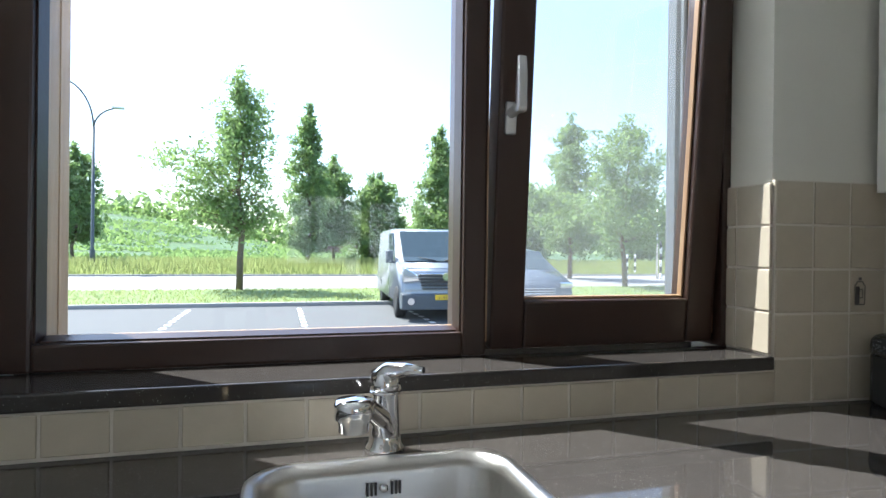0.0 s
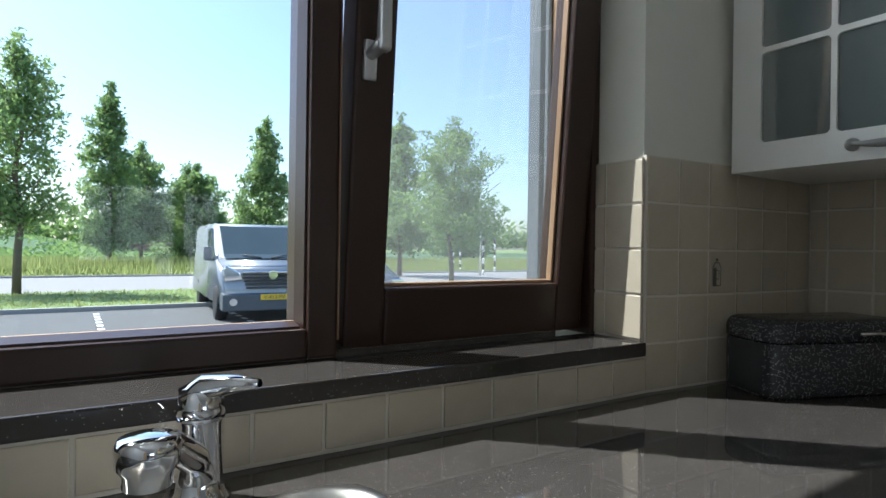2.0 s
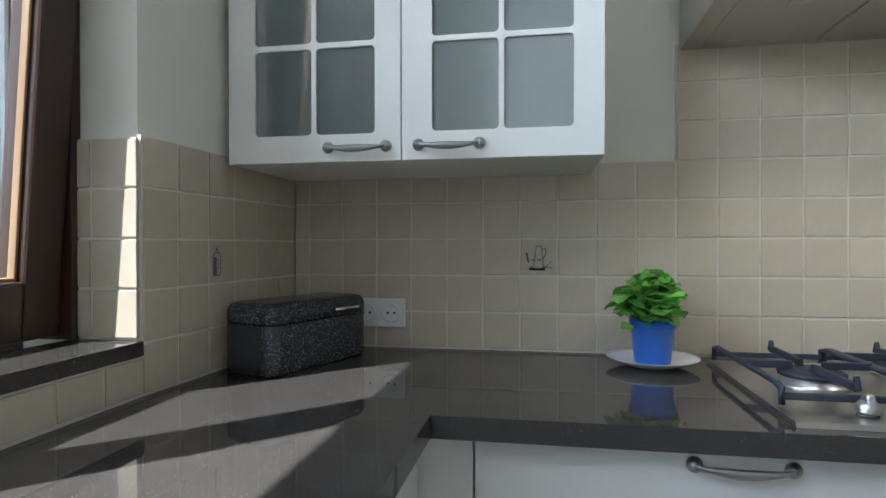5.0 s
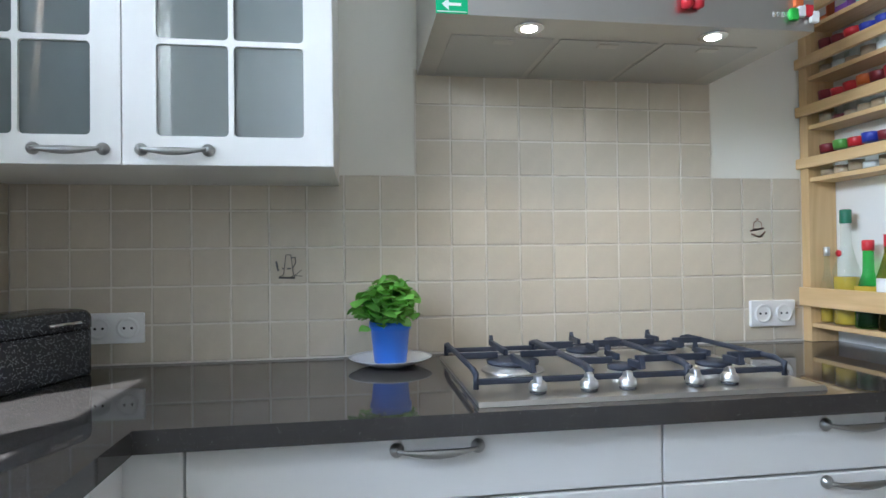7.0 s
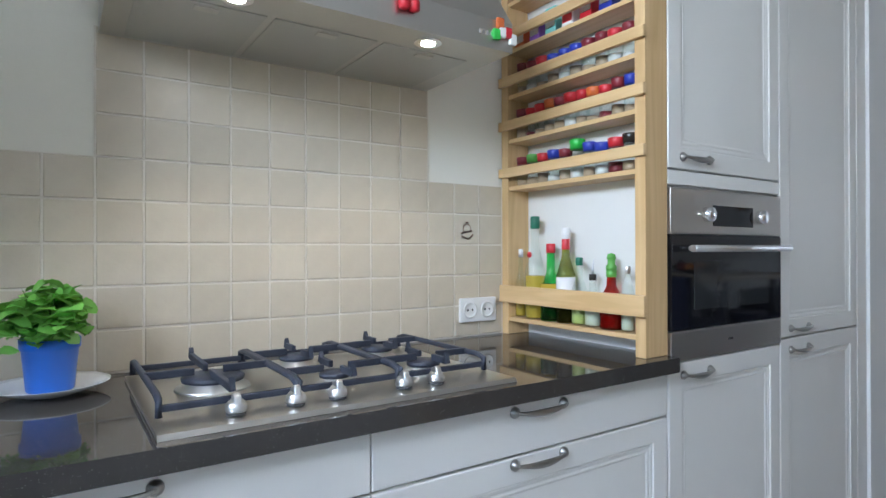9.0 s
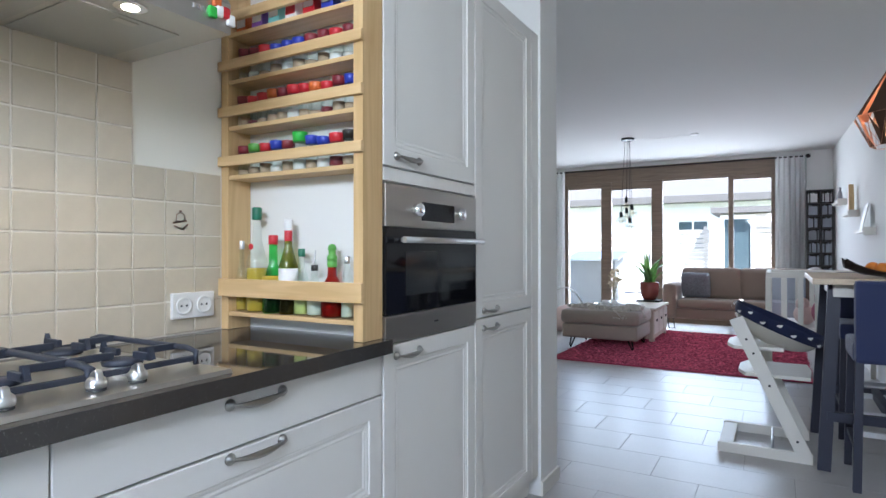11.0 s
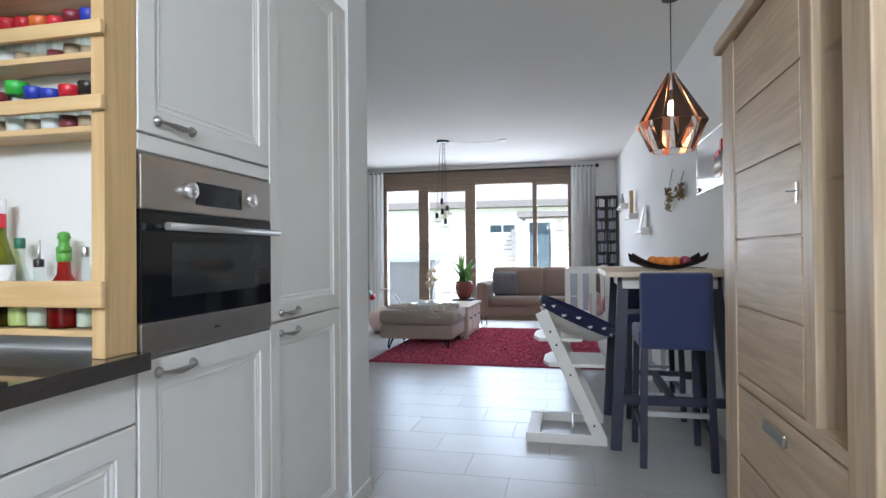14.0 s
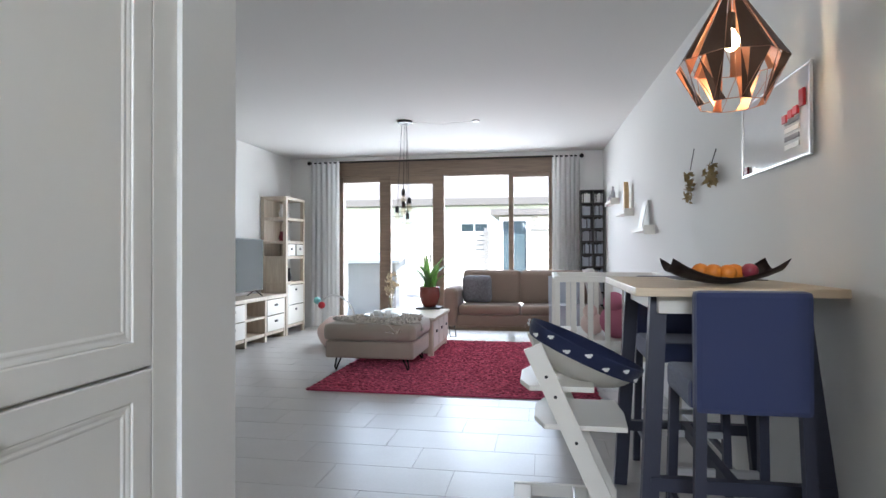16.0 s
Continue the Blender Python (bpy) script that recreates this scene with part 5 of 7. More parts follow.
for row, lids in enumerate(LIDS):
    z = SHELF[row + 1] + 0.0005
    n = len(lids)
    for k, ld in enumerate(lids):
        x = RX1 - 0.065 - k * (0.50 / max(n, 9)) * (1 if n >= 9 else 9 / n * 0.9)
        if row == 3:
            b_ = thing("spice_box", (x, -1.525, z), "small coloured spice packet", "packet", "packets on the rack")
            bm = B()
            hh = rng.uniform(0.07, 0.11)
            bx(bm, -0.024, 0.024, -0.02, 0.02, 0, hh, 0.003)
            part("box", bm, ld, b_, local=True)
            bm = B()
            bx(bm, -0.02, 0.02, 0.02, 0.0212, hh * 0.3, hh * 0.7)
            part("label", bm, WHITEP if ld is not WHITEP else RED, b_, local=True)
        elif ld is None:
            spice_jar(x, -1.522, z, GREEN, 0.122, 0.024, WHITEP)
        else:
            spice_jar(x, -1.522, z, ld, rng.uniform(0.096, 0.110), rng.uniform(0.021, 0.025))


LIMEF, PALEF = plain("pale_green_oil", (0.50, 0.58, 0.18), 0.2), plain("pale_vinegar", (0.62, 0.66, 0.52), 0.2)
PINEG = plain("dark_green_cap", (0.02, 0.15, 0.08))
REDGL = glass("red_bottle_glass", (0.62, 0.10, 0.08), thin=True)


def bottle(x, h, r, body, cap, neck=0.35, label=None, liquid=None, text="glass sauce bottle with a coloured cap"):
    b_ = thing("bottle", (x, -1.523, SHELF[0] + 0.0005), text, "bottle", "bottles on the rack")
    bm = B()
    lathe(bm, [(r * 0.9, 0), (r, 0.005), (r, h * (1 - neck) * 0.86), (r * 0.75, h * (1 - neck)), (r * 0.42, h * (1 - neck * 0.7)), (r * 0.38, h * 0.9)], n=16)
    g = part("glass", bm, body, b_, local=True)
    if liquid:
        bm = B()
        lathe(bm, [(r * 0.88, 0.004), (r * 0.93, 0.008), (r * 0.93, h * 0.42), (0.001, h * 0.42)], n=16)
        part("content", bm, liquid, g, local=True)
    bm = B()
    lathe(bm, [(r * 0.42, h * 0.88), (r * 0.45, h * 0.885), (r * 0.45, h * 0.99), (r * 0.38, h), (0.001, h)], n=14)
    part("cap", bm, cap, b_, local=True)
    if label:
        bm = B()
        lathe(bm, [(r * 1.01, h * 0.2), (r * 1.025, h * 0.2), (r * 1.025, h * 0.48), (r * 1.01, h * 0.48)], n=18)
        part("label", bm, label, b_, local=True)


bottle(1.597, 0.235, 0.019, JAR, ALU, 0.45, liquid=OIL, text="slim clear oil bottle with a metal spout")
bottle(1.524, 0.345, 0.035, JAR, PINEG, 0.45, None, OIL, "tall clear bottle with a green cap and a red seal")
bottle(1.449, 0.252, 0.034, GREENGL, RED, 0.52, OIL, DARKL, "bright green sauce bottle with a red cap")
bottle(1.382, 0.302, 0.030, OLIVEGL, WHITEP, 0.42, WHITEP, DARKL, "dark olive oil bottle with a white label")
bottle(1.325, 0.208, 0.025, JAR, PINEG, 0.42, None, LIMEF, "small square bottle with a dark cap and pale green oil")
bottle(1.271, 0.158, 0.025, JAR, DARKL, 0.40, None, PALEF, "small clear bottle with a steel pourer")
bottle(1.200, 0.172, 0.034, REDGL, LIME, 0.40, None, SAUCE, "red ribbed sauce bottle with a green nozzle")
bottle(1.142, 0.185, 0.019, JAR, ALU, 0.30, None, PALEF, "small pepper mill of clear glass")
for name, x, z, bm, m_ in (("seal", 1.524, 0.215, lathe(B(), [(0.001, 0.0), (0.010, 0.001), (0.010, 0.004), (0.001, 0.005)], n=14), RED),
                           ("neck_foil", 1.382, 0.232, lathe(B(), [(0.0125, 0.0), (0.0130, 0.002), (0.0125, 0.034), (0.0115, 0.036)], n=14), RED),
                           ("pourer", 1.271, 0.158, tube(B(), [(0, 0, 0), (0, 0, 0.015), (-0.004, 0.0, 0.045)], [0.005, 0.004, 0.002], 8), ALU),
                           ("nozzle", 1.200, 0.172, lathe(B(), [(0.016, 0.0), (0.016, 0.012), (0.011, 0.017), (0.011, 0.030), (0.014, 0.034), (0.011, 0.046), (0.001, 0.050)], n=14), LIME)):
    holder = min((o for o in bpy.data.objects if o.name.startswith("bottle")), key=lambda o: abs(o.location.x - x))
    if name == "seal":
        bmesh.ops.rotate(bm, matrix=Matrix.Rotation(-math.pi / 2, 3, 'X'), verts=bm.verts)
        bmesh.ops.translate(bm, vec=(0, 0.023, 0), verts=bm.verts)
    bmesh.ops.translate(bm, vec=(0, 0, z), verts=bm.verts)
    part(name, bm, m_, holder, local=True)

# sockets
def socket(y, z):
    s = thing("wall_socket", (XE - 0.012, y, z), "white double wall socket", "socket", "double sockets on the tiles")
    bm = B()
    bx(bm, -0.010, 0.002, -0.076, 0.076, -0.0405, 0.0405, 0.004)
    fr = part("frame", bm, WHITEPL, s, local=True)
    for d in (-0.036, 0.036):
        bm = B()
        lathe(bm, [(0.0285, 0.0), (0.0285, 0.003), (0.021, 0.003), (0.0195, -0.002), (0.001, -0.002)], n=24)
        bmesh.ops.rotate(bm, matrix=Matrix.Rotation(-math.pi / 2, 3, 'Y'), verts=bm.verts)
        bmesh.ops.translate(bm, vec=(-0.0105, d, 0), verts=bm.verts)
        ins = part("insert", bm, WHITEPL, fr, local=True)
        for q in (-0.0095, 0.0095):
            bm = B()
            lathe(bm, [(0.0035, 0), (0.0035, 0.002)], n=10)
            bmesh.ops.rotate(bm, matrix=Matrix.Rotation(-math.pi / 2, 3, 'Y'), verts=bm.verts)
            bmesh.ops.translate(bm, vec=(-0.0095, d + q, 0), verts=bm.verts)
            o = part("hole", bm, DARKHOLE, s, local=True)


socket(0.556, 1.041)
socket(-1.362, 1.031)

# basil in a blue pot on a saucer
BX_, BY_ = 1.50, -0.165
sc = thing("saucer", (BX_, BY_, ZC), "white porcelain saucer on the worktop", "saucer")
bm = B()
lathe(bm, [(0.05, 0.0005), (0.055, 0.003), (0.09, 0.014), (0.106, 0.022), (0.108, 0.024), (0.10, 0.020), (0.06, 0.008), (0.001, 0.008)], (BX_, BY_, ZC), 40)
part("dish", bm, CERAMIC, sc)
bp = thing("basil_plant", (BX_, BY_, ZC + 0.0085), "green basil plant in a bright blue plastic pot", "plant")
bm = B()
lathe(bm, [(0.040, 0.0), (0.042, 0.002), (0.050, 0.085), (0.0535, 0.086), (0.054, 0.106), (0.050, 0.106), (0.047, 0.095), (0.001, 0.094)], n=32)
part("pot", bm, BLUEPL, bp, local=True)
r_ = np.random.default_rng(4)
bm = B()
tips = []
for k in range(26):
    a, q = r_.uniform(0, math.tau), r_.uniform(0.008, 0.068)
    tip = (q * math.cos(a), q * math.sin(a), 0.135 + 0.062 * (1 - (q / 0.085) ** 2) + r_.uniform(-0.012, 0.012))
    tube(bm, [(0.3 * tip[0], 0.3 * tip[1], 0.09), (0.7 * tip[0], 0.7 * tip[1], 0.13), tip], 0.0018, 5)
    tips.append(tip)
part("stem", bm, PLANTG, bp, local=True)


def leaf(bm, p, d, n, length, width):
    """A cupped leaf of eight faces from p along d."""
    d, n = Vector(d).normalized(), Vector(n)
    s = d.cross(n).normalized()
    n = s.cross(d).normalized()
    mid, lef, rig = [], [], []
    for u, w in ((0, 0.06), (0.25, 0.8), (0.55, 1.0), (0.82, 0.62), (1, 0.04)):
        c_ = Vector(p) + d * length * u + n * length * 0.22 * math.sin(u * 2.4)
        mid.append(bm.verts.new(c_ - n * width * 0.12))
        lef.append(bm.verts.new(c_ - s * width * w / 2))
        rig.append(bm.verts.new(c_ + s * width * w / 2))
    for i in range(4):
        bm.faces.new((lef[i], mid[i], mid[i + 1], lef[i + 1])).smooth = True
        bm.faces.new((mid[i], rig[i], rig[i + 1], mid[i + 1])).smooth = True


bm = B()
for t_ in tips:
    for k in range(11):
        a = r_.uniform(0, math.tau)
        out = Vector((math.cos(a), math.sin(a), r_.uniform(-0.9, 0.15))) + Vector((t_[0], t_[1], 0)) * 6
        p0 = Vector(t_) + Vector(r_.normal(0, 0.012, 3))
        p0.z -= r_.uniform(0, 0.055)
        leaf(bm, p0, out, Vector((0, 0, 1)) + Vector(r_.normal(0, 0.35, 3)), r_.uniform(0.030, 0.046), r_.uniform(0.030, 0.044))
part("leaves", bm, LEAF, bp, local=True)

# bread bin
bb = thing("bread_bin", (1.405, 0.694, ZC), "black speckled enamel bread bin with a hinged lid", "bread bin", rz=-20)


def rounded_tray(prof, hx, hy, r, cap):
    """Rounded-corner rings of the given inset and height, skinned."""
    bm = B()
    rings = []
    for inset, z in prof:
        ring = []
        for cx, cy, a0 in ((1, 1, 0), (-1, 1, 90), (-1, -1, 180), (1, -1, 270)):
            for k in range(7):
                a = radians(a0 + k * 15)
                ring.append(bm.verts.new((cx * (hx - r) + (r - inset) * math.cos(a), cy * (hy - r) + (r - inset) * math.sin(a), z)))
        rings.append(ring)
    for lo, hi in zip(rings, rings[1:]):
        n = len(lo)
        for k in range(n):
            bm.faces.new((lo[k], lo[(k + 1) % n], hi[(k + 1) % n], hi[k])).smooth = True
    bm.faces.new(rings[0][::-1])
    bm.faces.new(rings[-1]).smooth = True
    return bm


bm = rounded_tray([(0.004, 0.0008), (0.001, 0.004), (0, 0.01), (0, 0.112), (0.002, 0.114)], 0.176, 0.080, 0.034, True)
part("body", bm, BREAD, bb, local=True)
bm = rounded_tray([(0.002, 0.1155), (-0.001, 0.117), (-0.001, 0.140), (0.002, 0.150), (0.009, 0.158), (0.019, 0.162), (0.036, 0.164)], 0.176, 0.080, 0.034, True)
ld = part("lid", bm, BREAD, bb, local=True)
bm = B()
tube(bm, [(0.03, -0.080, 0.132), (0.03, -0.094, 0.134), (0.11, -0.094, 0.134), (0.11, -0.080, 0.132)], 0.004, 8)
part("handle", bm, CHROME, ld, "chrome bar handle", local=True)

# ---- dining corner ----
oc = thing("oak_cabinet", (-0.75, -2.45, 0), "white-washed oak cabinet with a panelled door and glass niche", "cabinet")
CX, CB, CY0, CY1, CT = -0.575, -0.885, -3.06, -1.82, 2.0
bm = B()
bx(bm, CB, CX - 0.004, CY0 + 0.02, CY0 + 0.05, 0.05, CT)
bx(bm, CB, CX - 0.004, CY1 - 0.05, CY1 - 0.004, 0.05, CT)
bx(bm, CB, CB + 0.02, CY0 + 0.05, CY1 - 0.05, 0.05, CT)
bx(bm, CB, CX - 0.03, -2.19, -2.16, 0.68, CT)
bx(bm, CB, CX - 0.02, CY0 + 0.05, CY1 - 0.05, 0.66, 0.68)
bx(bm, CB, CX - 0.02, CY0 + 0.05, CY1 - 0.05, 0.05, 0.09)
part("body", bm, OAK, oc)
bm = B()
bx(bm, CX - 0.03, CX + 0.004, CY0, -2.89, 0.0, CT, 0.006)
part("post", bm, OAK, oc)
bm = B()
bx(bm, CX - 0.03, CX + 0.004, -1.955, CY1, 0.0, CT, 0.006)
part("post", bm, OAK, oc)
bm = B()
bx(bm, CX - 0.03, CX - 0.002, -2.225, -2.145, 0.68, CT, 0.005)
part("stile", bm, OAK, oc)
bm = B()
bx(bm, CX - 0.03, CX + 0.001, -2.89, -1.955, 0.645, 0.685, 0.004)
part("rail", bm, OAKH, oc)
bm = B()
bx(bm, CB - 0.0, CX + 0.03, CY0 - 0.03, CY1 + 0.03, CT, CT + 0.045, 0.008)
part("top", bm, OAKH, oc)
dr = None
zs = (0.688, 0.95, 1.207, 1.466, 1.706, CT - 0.006)
bm = B()
bx(bm, CX - 0.028, CX - 0.010, -2.887, -2.228, 0.688, CT - 0.006)
dr = part("door", bm, OAK, oc)
for a, b in zip(zs, zs[1:]):
    bm = B()
    bx(bm, CX - 0.010, CX - 0.001, -2.886, -2.229, a + 0.003, b - 0.003, 0.003)
    part("panel", bm, OAKH, dr)
bm = B()
bx(bm, CX - 0.001, CX + 0.003, -2.262, -2.248, 1.30, 1.36, 0.001)
tube(bm, [(CX, -2.255, 1.335), (CX + 0.03, -2.255, 1.335)], 0.003, 6)
part("key", bm, PEWTER, dr)
for z in (1.0, 1.35, 1.70):
    bm = B()
    bx(bm, CB + 0.02, CX - 0.04, -2.16, -1.955, z, z + 0.006)
    part("glass_shelf", bm, JAR, oc)
for z0, z1 in ((0.375, 0.64), (0.10, 0.37)):
    bm = B()
    bx(bm, CX - 0.028, CX - 0.002, -2.887, -1.958, z0 + 0.003, z1 - 0.003, 0.004)
    d = part("drawer", bm, OAKH, oc)
    zc = (z0 + z1) / 2 + 0.07
    bm = B()
    bx(bm, CX - 0.002, CX + 0.012, -2.56, -2.36, zc - 0.02, zc + 0.02, 0.006)
    part("handle", bm, PEWTER, d)
# wrought scroll on top of the cabinet
so = thing("iron_scroll", (-0.72, -2.6, CT + 0.045), "dark wrought iron scroll ornament on the oak cabinet", "ornament")
bm = B()
for c_ in (-2.85, -2.72, -2.59):
    tube(bm, [(-0.70, c_ + (0.055 - 0.009 * a) * math.cos(a * 1.0), CT + 0.105 + (0.055 - 0.009 * a) * math.sin(a * 1.0)) for a in np.linspace(-1.57, 4.4, 20)], 0.004, 6)
tube(bm, [(-0.70, -2.93, CT + 0.05), (-0.70, -2.5, CT + 0.05)], 0.004, 6)
part("scroll", bm, BLACKM, so)

# pendant lamp of folded facets
PX, PY = -0.535, -4.08
pe = thing("pendant_lamp", (PX, PY, 1.765), "copper and dark bronze faceted pendant lamp, lit", "lamp")
bm = B()
lathe(bm, [(0.05, 0), (0.05, 0.02), (0.01, 0.025)], (PX, PY, CEILZ - 0.026), 20)
part("canopy", bm, BLACKM, pe)
bm = B()
tube(bm, [(PX, PY, 2.24), (PX, PY, CEILZ - 0.02)], 0.003, 6)
part("cable", bm, BLACKM, pe)
N = 8
A_ = [Vector((PX + 0.018 * math.cos(k * math.tau / N), PY + 0.018 * math.sin(k * math.tau / N), 2.235)) for k in range(N)]
M_ = [Vector((PX + 0.205 * math.cos((k + 0.5) * math.tau / N), PY + 0.205 * math.sin((k + 0.5) * math.tau / N), 1.93)) for k in range(N)]
R_ = [Vector((PX + 0.125 * math.cos(k * math.tau / N), PY + 0.125 * math.sin(k * math.tau / N), 1.765)) for k in range(N)]


def facet(a, b, c_, inside, outside):
    """A thin folded metal triangle, copper within and bronze without."""
    n = (b - a).cross(c_ - a).normalized()
    if n.dot((a + b + c_) / 3 - Vector((PX, PY, 1.95))) < 0:
        n = -n
    for m_, off in ((outside, 0.0014), (inside, -0.0001)):
        bm = B()
        lo = [bm.verts.new(p + n * off) for p in (a, b, c_)]
        hi = [bm.verts.new(p + n * (off + 0.0012)) for p in (a, b, c_)]
        bm.faces.new(lo)
        bm.faces.new(hi)
        for i in range(3):
            bm.faces.new((lo[i], lo[(i + 1) % 3], hi[(i + 1) % 3], hi[i]))
        part("facet", bm, m_, pe)


for k in range(N):
    k0, k1 = (k - 1) % N, (k + 1) % N
    # long dark blade from the crown to the widest ring, and a slimmer one beside it
    facet(A_[k].lerp(A_[k1], 0.1), M_[k0].lerp(M_[k], 0.36), M_[k], COPPER, BRONZE)
    facet(A_[k].lerp(A_[k1], 0.5), M_[k], M_[k].lerp(M_[k1], 0.16), COPPER, BRONZE)
    # short triangles below the ring, every other one folded inwards
    facet(M_[k], M_[k0].lerp(M_[k], 0.55), R_[k].lerp(R_[k1], 0.2), COPPER, BRONZE)
    facet(R_[k], R_[k].lerp(R_[k1], 0.45), M_[k0].lerp(M_[k], 0.35), COPPER, BRONZE)
bm = B()
for loop in (M_, R_):
    for k in range(N):
        tube(bm, [loop[k], loop[(k + 1) % N]], 0.002, 5)
for k in range(N):
    tube(bm, [A_[k], M_[k], R_[k]], 0.0016, 5)
    tube(bm, [A_[(k + 1) % N], M_[k], R_[(k + 1) % N]], 0.0016, 5)
part("wire", bm, COPPER, pe)
bm = B()
lathe(bm, [(0.016, 0.06), (0.018, 0.055), (0.018, 0.0), (0.014, -0.005)], (PX, PY, 2.07), 14)
part("lamp_holder", bm, BLACKM, pe)
bm = B()
lathe(bm, [(0.012, 0), (0.02, -0.015), (0.030, -0.035), (0.033, -0.052), (0.027, -0.072), (0.012, -0.083), (0.001, -0.085)], (PX, PY, 2.065), 18)
part("bulb", bm, BULB, pe)
lamp("pendant_light", 'POINT', 1.8, (1, 0.80, 0.52), pose(PX, PY, 2.015), radius=0.036)

# bar table
bt = thing("bar_table", (-0.5, -4.34, 0), "high table with a pale oak top and dark blue trestle legs", "table")
TX0, TX1, TY0, TY1 = -0.845, -0.13, -3.83, -4.86
bm = B()
bx(bm, TX0, TX1, TY1, TY0, 1.02, 1.052, 0.004)
part("tabletop", bm, PALEOAK, bt)
bm = B()
bx(bm, TX0 + 0.1, TX1 - 0.1, TY1 + 0.1, TY0 - 0.1, 0.95, 1.02)
part("apron", bm, WHITEW, bt)


def beam(bm, a, b, w, d):
    """A square bar from a to b."""
    a, b = Vector(a), Vector(b)
    ax = (b - a).normalized()
    s = ax.cross(Vector((0, 1, 0)))
    if s.length < 0.05:
        s = ax.cross(Vector((1, 0, 0)))
    s.normalize()
    t = ax.cross(s)
    q = [bm.verts.new(p + s * i * w / 2 + t * j * d / 2) for p in (a, b) for i, j in ((-1, -1), (1, -1), (1, 1), (-1, 1))]
    for f_ in ((0, 1, 2, 3), (4, 5, 6, 7), (0, 1, 5, 4), (1, 2, 6, 5), (2, 3, 7, 6), (3, 0, 4, 7)):
        bm.faces.new([q[i] for i in f_])


for y, yt in ((-3.95, -4.0), (-4.71, -4.66)):
    for x, xt in ((-0.185, -0.24), (-0.85, -0.74)):
        bm = B()
        beam(bm, (x, y, 0.002), (xt, yt, 1.02), 0.062, 0.05)
        part("leg", bm, NAVYW, bt)
    bm = B()
    beam(bm, (-0.2, y - 0.002, 0.30), (-0.83, y - 0.002, 0.30), 0.05, 0.04)
    part("stretcher", bm, NAVYW, bt)
bm = B()
beam(bm, (-0.5, -3.95, 0.30), (-0.5, -4.71, 0.30), 0.05, 0.04)
part("stretcher", bm, NAVYW, bt)


def bar_stool(at, rz):
    """A stool whose back looks along +y of its own."""
    s = thing("bar_stool", at, "high stool in navy fabric with dark blue legs", "stool", "stools at the bar table", rz)
    bm = B()
    bx(bm, -0.185, 0.185, -0.02, 0.045, 0.635, 1.05, 0.02)
    part("backrest", bm, NAVY, s, local=True)
    bm = B()
    bx(bm, -0.19, 0.19, -0.40, -0.015, 0.635, 0.735, 0.02)
    part("seat", bm, NAVY, s, local=True)
    for x, y, x2, y2 in ((-0.165, 0.02, -0.18, 0.05), (0.165, 0.02, 0.18, 0.05), (-0.165, -0.37, -0.18, -0.39), (0.165, -0.37, 0.18, -0.39)):
        bm = B()
        beam(bm, (x2, y2, 0.0), (x, y, 0.66), 0.036, 0.036)
        part("leg", bm, NAVYW, s, local=True)
    for a, b, z in (((-0.175, 0.03), (-0.175, -0.385), 0.2), ((0.175, 0.03), (0.175, -0.385), 0.2), ((-0.175, -0.385), (0.175, -0.385), 0.29), ((-0.175, 0.035), (0.175, 0.035), 0.29)):
        bm = B()
        beam(bm, (*a, z), (*b, z), 0.028, 0.022)
        part("stretcher", bm, ALU if z > 0.25 else NAVYW, s, local=True)
    return s


bar_stool((-0.488, -3.74, 0), 0)
bar_stool((-0.50, -5.02, 0), 180)
# bowl with fruit
bw = thing("fruit_bowl", (-0.5, -4.1, 1.052), "dark curved square dish with oranges on the bar table", "bowl")
bm = B()
gv = []
for i in range(9):
    for j in range(9):
        u, v = -1 + i / 4, -1 + j / 4
        gv.append(bm.verts.new((-0.5 + u * 0.21, -4.1 + v * 0.13, 1.054 + 0.05 * u * u + 0.03 * v * v + 0.025 * (u * v) ** 2)))
for i in range(8):
    for j in range(8):
        bm.faces.new((gv[i * 9 + j], gv[i * 9 + j + 1], gv[i * 9 + j + 10], gv[i * 9 + j + 9])).smooth = True
bmesh.ops.solidify(bm, geom=bm.faces, thickness=-0.008)
part("dish", bm, plain("dark_brown_dish", (0.035, 0.022, 0.02), 0.35), bw)
ORAN, APPLE = plain("orange_peel", (0.70, 0.22, 0.02), 0.5), plain("dark_red_apple", (0.28, 0.04, 0.06), 0.3)
for x, y, r, m_ in ((-0.55, -4.10, 0.036, ORAN), (-0.48, -4.12, 0.036, ORAN), (-0.51, -4.05, 0.034, ORAN), (-0.42, -4.09, 0.035, ORAN), (-0.60, -4.08, 0.033, APPLE), (-0.46, -4.06, 0.035, ORAN)):
    bm = B()
    bmesh.ops.create_uvsphere(bm, u_segments=16, v_segments=10, radius=r)
    bmesh.ops.scale(bm, vec=(1, 1, 0.92), verts=bm.verts)
    z = 1.066 + 0.05 * ((x + 0.5) / 0.21) ** 2 + 0.03 * ((y + 4.1) / 0.13) ** 2 + r * 0.9
    bmesh.ops.translate(bm, vec=(x, y, z), verts=bm.verts)
    for f_ in bm.faces:
        f_.smooth = True
    single("fruit", bm, m_, (x, y, z - r), "round orange fruit in the dish" if m_ is ORAN else "dark red apple in the dish", "fruit", "fruit in the dish")
mt = thing("placemat", (-0.62, -4.6, 1.0525), "dark rectangular placemat on the bar table", "placemat")
bm = B()
bx(bm, -0.80, -0.42, -4.75, -4.45, 1.0525, 1.056, 0.001)
part("mat", bm, INK, mt)

